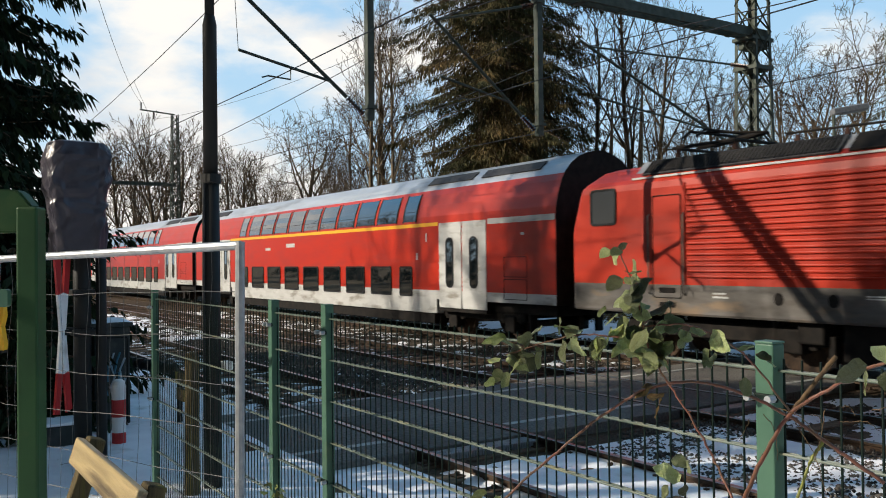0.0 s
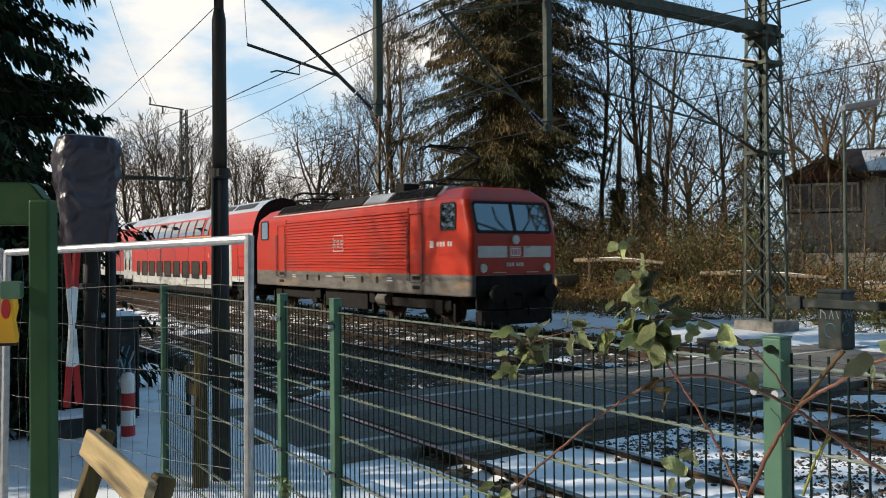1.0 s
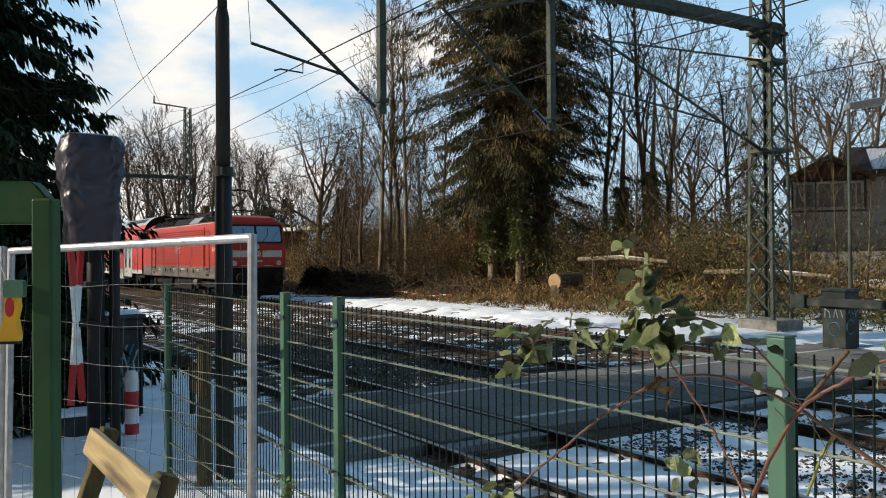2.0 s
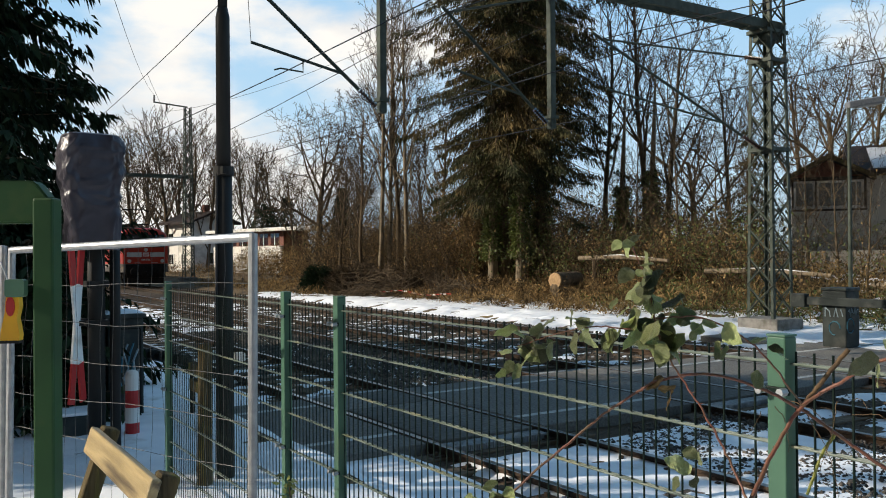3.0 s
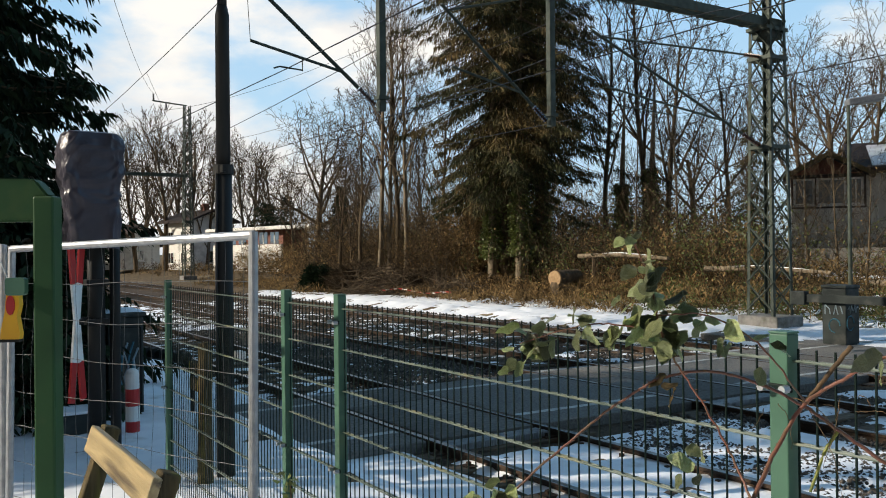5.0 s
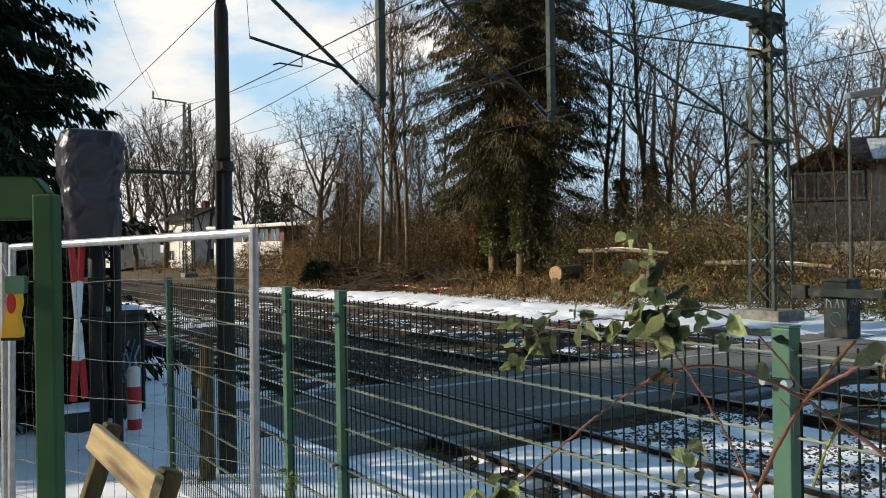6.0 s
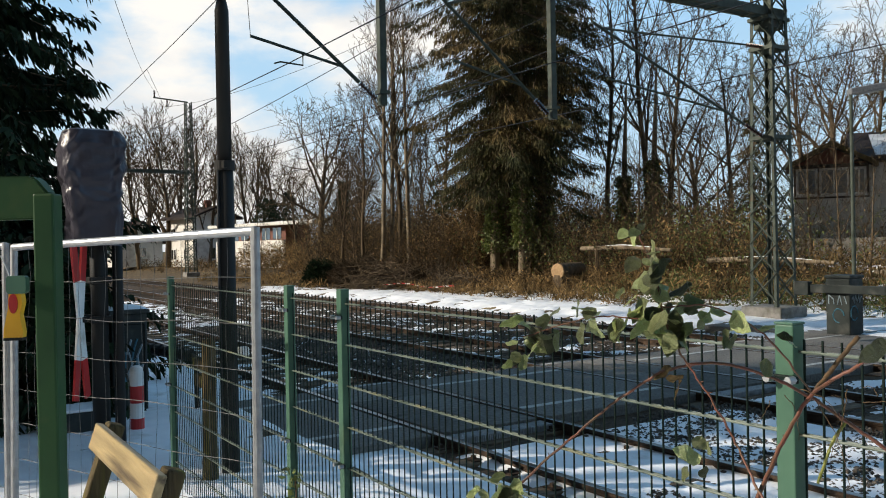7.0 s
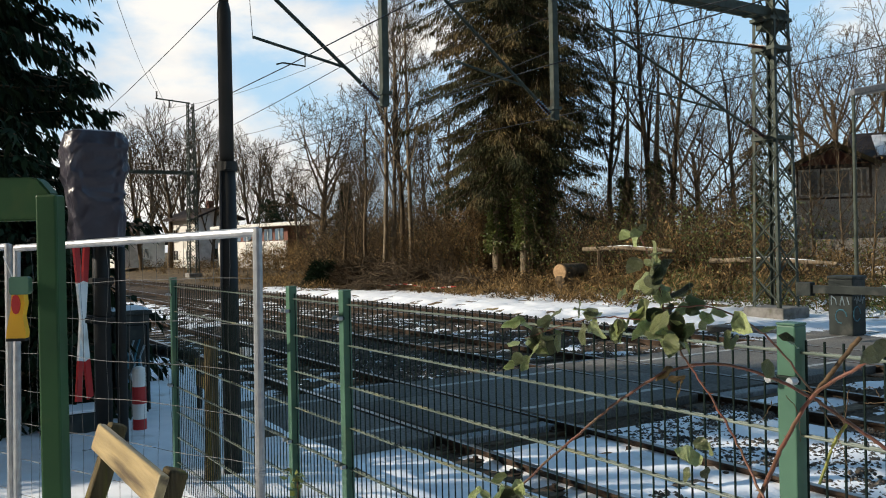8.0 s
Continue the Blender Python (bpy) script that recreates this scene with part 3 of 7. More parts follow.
    # unreadable small markings as bars, and the emblem as plain bars in a frame
    for x, z, w, h in ((-4.3, 1.38, 0.34, 0.12), (-7.0, 1.42, 0.9, 0.07), (-8.6, 1.42, 0.5, 0.06), (-11.6, 1.38, 0.34, 0.1)):
        part("marking", boxes((x - w / 2, x + w / 2, -W - 0.008, -W - 0.001, z - h / 2, z - h / 6), (x - w / 2, x + w / 3, -W - 0.008, -W - 0.001, z + h / 6, z + h / 2)), "trainwhite", loco)
    e = part("emblem", ring_plate(rounded_rect(0.78, 0.56, 0.06), rounded_rect(0.70, 0.48, 0.05), 0.012, at(SIDE, -L / 2, -W - 0.018, 2.52)), "trainwhite", loco, "white outlined emblem")
    for x in (-0.24, -0.06, 0.06, 0.24):
        part("emblem_bar", boxes((-L / 2 + x - 0.025, -L / 2 + x + 0.025, -W - 0.03, -W - 0.016, 2.38, 2.66)), "trainwhite", e)
    for lx, lw, lh in ((-1.98, 0.2, 0.2), (-1.62, 0.1, 0.13), (-1.47, 0.1, 0.13), (-1.32, 0.1, 0.13), (-1.08, 0.09, 0.13), (-0.95, 0.09, 0.13)):
        part("lettering_bar", boxes((lx, lx + lw, -W - 0.006, -W - 0.001, 2.4 - lh / 2, 2.4 + lh / 2)), "trainwhite", loco, "pale letter drawn as a bar")
    # cab front facing back along the train
    slope = -math.degrees(math.atan2(0.21, 0.70))
    wm = Matrix.Translation((-0.135, 0, 3.10)) @ pose(0, 0, 0, 0, slope) @ FRONT
    part("windscreen_frame", ring_plate(rounded_rect(2.58, 0.90, 0.12), rounded_rect(2.44, 0.76, 0.10), 0.05, wm @ Matrix.Translation((0, 0, -0.015))), "rubber", loco, "black rubber windscreen surround")
    part("windscreen_post", plate(rounded_rect(0.10, 0.80, 0.02), 0.04, wm), "rubber", loco)
    for s in (-1, 1):
        g = part("windscreen", plate(rounded_rect(1.18, 0.78, 0.06), 0.02, wm @ Matrix.Translation((s * 0.63, 0, 0))), "glass", loco, "dark reflecting windscreen pane")
        part("wiper", tubes(([wm @ Vector((s * 0.25, -0.42, 0.05)), wm @ Vector((s * 0.55, -0.1, 0.05)), wm @ Vector((s * 0.62, 0.28, 0.04))], 0.012)), "rubber", g)
        part("front_stripe", boxes((0.0, 0.012, min(s * 0.28, s * 1.24), max(s * 0.28, s * 1.24), 2.02, 2.33), bevel=0.003), "trainwhite", loco, "pale grey front stripe")
        lamp = part("headlight_ring", tubes(([(-0.01, s * 1.08, 1.74), (0.04, s * 1.08, 1.74)], 0.115), n=20), "trainwhite", loco, "round headlight housing")
        part("headlight", tubes(([(0.04, s * 1.08, 1.74), (0.05, s * 1.08, 1.74)], 0.085), n=18), "lampglass", lamp)
        part("buffer", tubes(([(-0.1, s * 0.875, 1.06), (0.38, s * 0.875, 1.06)], 0.13), ([(0.38, s * 0.875, 1.06), (0.42, s * 0.875, 1.06), (0.46, s * 0.875, 1.06)], [0.25, 0.25, 0.22]), n=16), "black", loco, "black round buffer")
        part("grab_iron", tubes(([(0, s * 0.75, 1.62), (0.06, s * 0.75, 1.62), (0.06, s * 0.35, 1.62), (0, s * 0.35, 1.62)], 0.014)), "trainwhite", loco)
    part("top_light", tubes(([(-0.01, 0, 2.50), (0.05, 0, 2.50)], [0.13, 0.12]), n=18), "trainwhite", loco, "round top headlight")
    em = part("front_emblem", plate(rounded_rect(0.42, 0.30, 0.04), 0.016, at(FRONT, 0, 0, 2.17)), "white", loco, "white plate with red bars")
    part("emblem_frame", ring_plate(rounded_rect(0.40, 0.28, 0.035), rounded_rect(0.35, 0.23, 0.03), 0.006, at(FRONT, 0.016, 0, 2.17)), "signred", em)
    for y in (-0.11, -0.03, 0.03, 0.11):
        part("emblem_bar", boxes((0.016, 0.022, y - 0.018, y + 0.018, 2.09, 2.25)), "signred", em)
    for y in (-0.26, -0.17, -0.08, 0.06, 0.15, 0.24):
        part("number_bar", boxes((0, 0.006, y - 0.03, y + 0.03, 1.78, 1.88)), "trainwhite", loco, "fleet number digit as a bar")
    part("front_apron", boxes((-0.06, 0.02, -1.3, 1.3, 0.62, 1.54), (-0.2, 0.10, -1.2, 1.2, 0.22, 0.6), bevel=0.03), "black", loco, "black buffer beam and track clearer")
    part("coupler", tubes(([(0, 0, 1.04), (0.3, 0, 1.02), (0.36, 0, 0.82), (0.3, 0, 0.7)], 0.045)), "black", loco)
    for yy in (-0.36, 0.36):
        part("brake_hose", tubes(([(0.02, yy, 0.95), (0.15, yy, 0.6), (0.1, yy * 1.05, 0.45)], 0.025)), "black", loco)
    # underframe, transformer and bogies
    for bx in ((-9.4, -6.2, -1.25, 1.25, 0.35, 0.98), (-6.0, -5.6, -1.3, 1.3, 0.6, 0.98), (-10.2, -9.7, -1.3, 1.3, 0.6, 0.98)):
        part("underfloor_box", boxes(bx, bevel=0.04), "black", loco, "dark underfloor equipment")
    part("air_tank", tubes(([(-5.4, -1.2, 0.75), (-4.8, -1.2, 0.75)], 0.2), n=14), "skirt", loco)
    for x in (-3.6, -12.0):
        WHEELS.extend(bogie(loco, x, 3.3, 0.61, "loco"))
    # roof gear: two pantographs, insulators, bus bar
    for xc, up in ((-3.0, 1), (-12.6, 0)):
        zk, zh = (4.85, 5.36) if up else (4.46, 4.56)
        xk = xc + (1.35 if up else 0.95)
        xh = xc - (0.35 if up else 0.1)
        pan = part("pantograph_base", tubes(([(xc - 0.75, -0.7, 4.30), (xc + 0.75, -0.7, 4.30)], 0.035), ([(xc - 0.75, 0.7, 4.30), (xc + 0.75, 0.7, 4.30)], 0.035),
                                             ([(xc - 0.75, -0.7, 4.30), (xc - 0.75, 0.7, 4.30)], 0.035), ([(xc + 0.75, -0.7, 4.30), (xc + 0.75, 0.7, 4.30)], 0.035)), "black", loco,
                   "dark raised roof pantograph" if up else "dark folded roof pantograph")
        part("lower_arm", tubes(([(xc - 0.7, 0, 4.36), (xk, 0, zk)], [0.06, 0.045]), n=8), "black", pan)
        part("thrust_rod", tubes(([(xc - 0.4, 0.12, 4.34), (xk - 0.2, 0.1, zk - 0.02)], 0.02)), "black", pan)
        for yy in (-0.5, 0.5):
            part("upper_arm", tubes(([(xk, yy * 0.15, zk), (xh, yy, zh)], 0.026)), "black", pan)
        for dx in (-0.18, 0.18):
            part("collector_head", tubes(([(xh + dx, -0.97, zh - 0.14), (xh + dx, -0.72, zh + 0.02), (xh + dx, 0.72, zh + 0.02), (xh + dx, 0.97, zh - 0.14)], 0.03)), "black", pan)
        for sx in (-0.7, 0.7):
            for sy in (-0.6, 0.6):
                part("insulator", tubes(([(xc + sx, sy, 4.04), (xc + sx, sy, 4.12), (xc + sx, sy, 4.13), (xc + sx, sy, 4.2), (xc + sx, sy, 4.21), (xc + sx, sy, 4.3)], [0.07, 0.07, 0.045, 0.07, 0.045, 0.06]), n=10), "insulator", pan)
    part("roof_bus_bar", tubes(([(-4.2, 0.25, 4.42), (-6.5, 0.35, 4.38), (-9.0, 0.35, 4.38), (-11.4, 0.25, 4.42)], 0.025)), "black", loco)
    for x in (-4.6, -6.0, -7.4, -8.8, -10.2, -11.2):
        part("insulator", tubes(([(x, 0.32, 4.04), (x, 0.32, 4.14), (x, 0.32, 4.15), (x, 0.32, 4.26), (x, 0.32, 4.38)], [0.08, 0.08, 0.05, 0.08, 0.05]), n=10), "insulator", loco)
    part("main_switch", boxes((-5.7, -5.1, -0.5, 0.1, 4.04, 4.4), bevel=0.05), "black", loco)
    return loco


def coach_profile():
    """Half profile of a double-deck coach: half width over height."""
    return [(1.02, 1.39), (3.12, 1.39), (3.30, 1.375), (3.60, 1.30), (3.90, 1.19), (4.10, 1.08), (4.30, 0.90), (4.47, 0.66), (4.58, 0.36), (4.64, 0.0)]


def half_width(z):
    p = coach_profile()
    for (z0, w0), (z1, w1) in zip(p, p[1:]):
        if z0 <= z <= z1:
            return w0 + (w1 - w0) * (z - z0) / (z1 - z0)
    return p[0][1]


def profile_strip(x0, x1, z0, z1, off=0.0, sides=(-1, 1)):
    """A strip of the coach side between two heights, as a rule on both sides."""
    zs = [z0] + [z for z, w in coach_profile() if z0 < z < z1] + [z1]
    bm = bmesh.new()
    for s in sides:
        a = [bm.verts.new((x0, s * (half_width(z) + off), z)) for z in zs]
        b = [bm.verts.new((x1, s * (half_width(z) + off), z)) for z in zs]
        for i in range(len(zs) - 1):
            bm.faces.new((a[i], a[i + 1], b[i + 1], b[i]))
    return bm


def curved_pane(x0, x1, z0, z1, off, depth):
    """A pane that follows the curved upper side of the near flank."""
    zs = [z0 + (z1 - z0) * i / 4 for i in range(5)]
    bm = bmesh.new()
    g = []
    for o in (off, off + depth):
        g.append([[bm.verts.new((x, -(half_width(z) + o), z)) for z in zs] for x in (x0, x1)])
    for layer in g:
        for i in range(4):
            bm.faces.new((layer[0][i], layer[0][i + 1], layer[1][i + 1], layer[1][i]))
    for e in (0, 1):
        for i in range(4):
            bm.faces.new((g[0][e][i], g[1][e][i], g[1][e][i + 1], g[0][e][i + 1]))
    for i in (0, 4):
        bm.faces.new((g[0][0][i], g[1][0][i], g[1][1][i], g[0][1][i]))
    return bm


def build_coach(x_end, first_class, label):
    L = 26.4
    c = thing("double_deck_coach", x_end, TRACKS[2], 0, label, "railway coach", "coaches of the train")
    # flanks: pale sill band, red flank, grey roof
    part("sill_band", profile_strip(0, -L, 1.02, 1.26), "trainwhite", c, "pale grey sill band")
    part("flank", profile_strip(0, -L, 1.26, 4.06), "red", c, "red painted flank")
    bm = bmesh.new()
    zs = [4.06] + [z for z, w in coach_profile() if z > 4.06]
    row = [(-half_width(z), z) for z in zs] + [(half_width(z), z) for z in reversed(zs[:-1])]
    xs = [0, -0.02, -L + 0.02, -L]
    g = [[bm.verts.new((x, y, z)) for y, z in row] for x in xs]
    for a, b in zip(g, g[1:]):
        for i in range(len(row) - 1):
            bm.faces.new((a[i], a[i + 1], b[i + 1], b[i]))
    part("roof", bm, "coachroof", c, "silver-grey weathered roof", smooth=False)
    # lowered floor between the bogies
    part("low_sill", boxes((-L + 5.0, -5.0, -1.388, 1.388, 0.62, 1.06), bevel=0.02), "trainwhite", c, "pale grey lower sill")
    part("skirt", boxes((-L + 5.2, -5.2, -1.33, 1.33, 0.32, 0.62), bevel=0.03), "black", c, "dark lower skirt")
    for e in (0, 1):
        x = 0.0 if e == 0 else -L
        sgn = 1 if e == 0 else -1
        out = [(y, z) for z, y in coach_profile()] + [(-y, z) for z, y in reversed(coach_profile()[:-1])]
        m = Matrix.Translation((x - sgn * 0.02, 0, 0)) @ FRONT
        part("end_wall", plate(out, 0.03, m), "black", c, "dark coach end wall")
        part("gangway", boxes((min(x, x + sgn * 0.48), max(x, x + sgn * 0.48), -0.7, 0.7, 1.0, 3.2), bevel=0.08), "rubber", c, "black rubber gangway bellows")
        for s in (-1, 1):
            part("buffer", tubes(([(x, s * 0.875, 1.06), (x + sgn * 0.4, s * 0.875, 1.06)], 0.12), n=12), "black", c)
    # doors near both ends
    for x0, x1 in ((-4.86, -2.64), (-L + 2.64, -L + 4.86)):
        xm = (x0 + x1) / 2
        for k, (a, b) in enumerate(((x0, xm), (xm, x1))):
            d = part("door", boxes((a + 0.02, b - 0.02, -1.408, -1.37, 0.80, 3.10), bevel=0.012), "trainwhite", c, "pale grey door leaf")
            side_window(d, (a + b) / 2, 2.02, 0.36, 1.35, -1.410, r=0.16, name="door_window")
        part("door_step", boxes((x0, x1, -1.42, -1.2, 0.70, 0.80), bevel=0.01), "black", c)
    # waist band at the ends, class stripe, marks
    for x0, x1 in ((-2.6, -0.03), (-L + 0.03, -L + 2.6)):
        part("waist_band", boxes((x0, x1, -1.398, -1.38, 2.98, 3.12)), "trainwhite", c, "pale waist band")
    if first_class:
        part("class_stripe", profile_strip(-4.9, -L + 4.9, 3.03, 3.13, 0.006), "yellow", c, "yellow first class stripe")
    # windows
    def upper(x0, x1):
        g = part("upper_window", curved_pane(x0, x1, 3.20, 3.96, 0.004, 0.012), "glass", c, "curved dark upper window")
        for a, b in ((x0 - 0.03, x0 + 0.02), (x1 - 0.02, x1 + 0.03)):
            part("window_frame", curved_pane(a, b, 3.17, 3.99, 0.002, 0.02), "rubber", g)
    upper(-6.75, -6.05)
    upper(-L + 6.05, -L + 6.75)
    n = 9
    pitch = (L - 2 * 7.05) / n
    for i in range(n):
        x = -7.05 - i * pitch
        upper(x - pitch + 0.10, x - 0.10)
    side_window(c, -6.62, 1.49, 0.72, 0.86, -1.394, name="lower_window", r=0.06)
    side_window(c, -L + 6.62, 1.49, 0.72, 0.86, -1.394, name="lower_window", r=0.06)
    n = 7
    pitch = (L - 2 * 7.25) / n
    for i in range(n):
        side_window(c, -7.25 - (i + 0.5) * pitch, 1.49, 1.27, 0.86, -1.394, name="lower_window", r=0.06)
    # roof grilles and panel joints, small marks
    for x0, x1 in ((-1.0, -3.4), (-3.8, -6.0), (-L + 3.4, -L + 1.0)):
        for s in (-1,):
            mm = Matrix.Translation(((x0 + x1) / 2, s * 0.86, 4.335)) @ pose(0, 0, 0, 41)
            bm = bmesh.new()
            box(bm, -(x0 - x1) / 2, (x0 - x1) / 2, -0.16, 0.16, -0.01, 0.02, bevel=0.006, m=mm)
            part("roof_grille", bm, "grill", c, "dark roof ventilation grille")
    for i in range(9):
        x = -2.4 - i * 2.7
        for s in (-1, 1):
            part("roof_seam", profile_strip(x, x - 0.03, 4.07, 4.6, 0.006, (s,)), "trainwhite", c)
    for x, z, w in ((-1.5, 1.9, 0.9), (-1.5, 1.35, 0.9)):
        part("hatch_seam", ring_plate(rounded_rect(w, 0.5, 0.03), rounded_rect(w - 0.03, 0.47, 0.025), 0.006, at(SIDE, x, -1.391, z)), "black", c)
    for x, z, w, h in ((-1.2, 2.7, 0.12, 0.06), (-17.2, 2.6, 0.5, 0.1), (-5.5, 2.72, 0.06, 0.24), (-15.0, 2.7, 0.8, 0.14), (-6.0, 2.2, 0.1, 0.2)):
        part("marking", boxes((x - w / 2, x + w / 2, -1.4, -1.391, z - h / 2, z + h / 2)), "trainwhite", c)
    part("underframe", boxes((-L + 0.2, -0.2, -1.2, 1.2, 0.75, 1.0), bevel=0.03), "black", c)
    for x in (-3.2, -L + 3.2):
        WHEELS.extend(bogie(c, x, 2.5, 0.46, "coach"))
    return c


def build_train():
    cars = [(build_locomotive(), 0.0)]
    for i in range(4):
        off = 15.6 + 0.6 + i * 27.0
        cars.append((build_coach(1.5 - off, i == 0, ("red double-deck coach with yellow stripe and grey doors, behind the locomotive" if i == 0 else "red double-deck coach with grey roof and doors in the train")), off))
    return cars


CARS = build_train()


# ======================= yard: fences, posts, bench =======================
GY = 0.16          # height of the yard


def build_fence():
    """Green double-wire mesh fence along the yard: posts, wires and crossbars."""
    y, z0, z1 = 1.83, 0.2, 1.825
    xs = [3.69, 1.19, -1.31, -3.79, -4.47, -6.92]
    f = thing("mesh_fence", 0, y, 0, "green double-wire mesh fence on coated steel posts", "fence")
    for x in xs:
        b = GY - 0.1
        p = part("post", boxes((x - 0.026, x + 0.026, -0.026, 0.020, b, b + 1.80), bevel=0.004), "fencepost", f, "green coated square post")
        part("cap", boxes((x - 0.027, x + 0.027, -0.027, 0.021, b + 1.80, b + 1.806), bevel=0.002), "fencepost", p)
        for zc in (1.67 + b, 0.95 + b, 0.25 + b):
            part("clamp", boxes((x - 0.04, x + 0.04, -0.034, -0.024, zc - 0.009, zc + 0.009), bevel=0.003), "fence", p, "dark clamp")
            for e in (-0.03, 0.03):
                part("bolt", tubes(([(x + e, -0.056, zc), (x + e, -0.032, zc)], 0.010), n=8), "steel", p, "bright round bolt")
    wire = None
    for a, b in zip(xs, xs[1:]):
        w = a - b
        n = max(2, int(round(w / 0.05)))
        for i in range(n + 1):
            m = Matrix.Translation((b + 0.035 + (w - 0.07) * i / n, 0.004, 0))
            if wire is None:
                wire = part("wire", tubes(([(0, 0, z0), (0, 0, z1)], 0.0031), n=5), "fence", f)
                wire.matrix_local = m
            else:
                share("wire", wire, f, m)
        for k in range(9):
            z = 1.795 - 0.2 * k
            for s in (-0.0035, 0.0115):
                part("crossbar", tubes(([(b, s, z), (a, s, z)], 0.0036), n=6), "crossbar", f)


def wavy(a, b, n, amp, seed):
    a, b = Vector(a), Vector(b)
    out = []
    for i in range(n + 1):
        k = i / n
        p = a.lerp(b, k)
        o = noise.noise_vector(Vector((seed * 3.7, k * 4.0, seed))) * amp * (1 if 0 < i < n else 0.2)
        out.append(p + Vector((o.x, o.y * 1.5, o.z)))
    return out


def build_site_fence():
    """Mobile construction fence panels: tube frame and bent wire mesh."""
    L = 2.075
    ang = math.degrees(math.atan2(1.31 - 0.574, -3.55 + 5.45))
    t = thing("construction_fence", -5.47, 0.53, GY - 0.02, "mobile construction fence panel of galvanised tube with bent wire mesh", "construction fence", "construction fence panels")
    t.rotation_euler = (radians(-1.6), radians(-1.1), radians(ang))
    part("top_tube", tubes(([(0, 0, 1.97), (L, 0, 1.97)], 0.021), n=10), "steel", t)
    for x in (0.0, L):
        part("upright_tube", tubes(([(x, 0, 0.0), (x, 0, 1.985)], 0.021), n=10), "steel", t)
        part("foot", boxes((x - 0.12, x + 0.12, -0.35, 0.35, 0, 0.13), bevel=0.03), "concrete", t, "concrete foot block")
    part("bottom_tube", tubes(([(0, 0, 0.14), (L, 0, 0.14)], 0.02), n=10), "steel", t)
    for i in range(1, 19):
        x = L * i / 19
        part("wire", tubes((wavy((x, 0.02, 0.14), (x, 0.02, 1.97), 12, 0.022, i), 0.0013), n=4), "dullwire", t)
    for i in range(1, 9):
        z = 0.14 + 1.83 * i / 9
        part("cross_wire", tubes((wavy((0, 0.016, z), (L, 0.016, z), 20, 0.016, 40 + i), 0.0016), n=4), "dullwire", t)
    a = radians(ang)
    copy_thing(t, pose(-5.53 - L * math.cos(a), 0.51 - L * math.sin(a), GY - 0.05, -1.0, -1.1, ang))
    lamp = thing("warning_lamp", -5.38, 0.60, 1.60, "yellow plastic warning lamp hanging on the construction fence", "warning lamp")
    out = [(-0.065, 0.0), (0.065, 0.0), (0.07, 0.04), (0.05, 0.16), (0.068, 0.24), (0.06, 0.33), (0.03, 0.36), (-0.02, 0.34), (-0.03, 0.2), (-0.06, 0.06)]
    m = pose(-0.02, -0.05, 0, 0, 0, 62) @ SIDE
    part("body", plate(out, 0.07, m), "tag", lamp, "yellow plastic housing")
    part("lens", plate([(0.03 * math.cos(a * 0.5236) + 0.0, 0.07 * math.sin(a * 0.5236) + 0.24) for a in range(12)], 0.012, m @ Matrix.Translation((0.01, 0, 0.07))), "signred", lamp, "orange-red lens")
    part("base", plate([(-0.065, -0.02), (0.065, -0.02), (0.065, 0.002), (-0.065, 0.002)], 0.07, m), "rubber", lamp)
    lamp.scale = (0.8, 0.8, 0.8)
    part("strap", tubes(([m @ Vector((0.0, 0.34, 0.03)), m @ Vector((-0.05, 0.45, 0.0)), m @ Vector((-0.10, 0.58, 0.0))], 0.004), n=5), "white", lamp)


def build_green_frame():
    t = thing("green_frame", -2.40, 0.33, GY, "moss-stained green painted steel frame with a cross beam", "steel frame")
    d = Vector((-0.55, -0.84, 0)).normalized()
    ang = math.degrees(math.atan2(d.y, d.x))
    bm = bmesh.new()
    box(bm, -0.027, 0.027, -0.027, 0.027, 0, 2.06, bevel=0.006, m=pose(0, 0, 0, 0, 0, ang))
    part("post", bm, "frame_green", t)
    m = pose(0, 0, 0, 0, 0, ang) @ SIDE @ Matrix.Translation((0, 0, -0.02))
    out = [(0.025, 1.995), (1.5, 1.995), (1.5, 2.118), (0.035, 2.105), (0.02, 2.10), (-0.012, 2.06)]
    b = plate(out, 0.05, m)
    bmesh.ops.bevel(b, geom=list(b.edges), offset=0.005, segments=2, affect='EDGES')
    part("cross_beam", b, "frame_green", t)
    bm = bmesh.new()
    box(bm, 1.44, 1.5, -0.03, 0.03, 0, 2.0, bevel=0.006, m=pose(0, 0, 0, 0, 0, ang))
    part("post", bm, "frame_green", t)
    part("junction_plate", plate(rounded_rect(0.05, 0.045, 0.008), 0.02, m @ Matrix.Translation((0.066, 1.83, -0.02))), "fencepost", t, "small green plate")


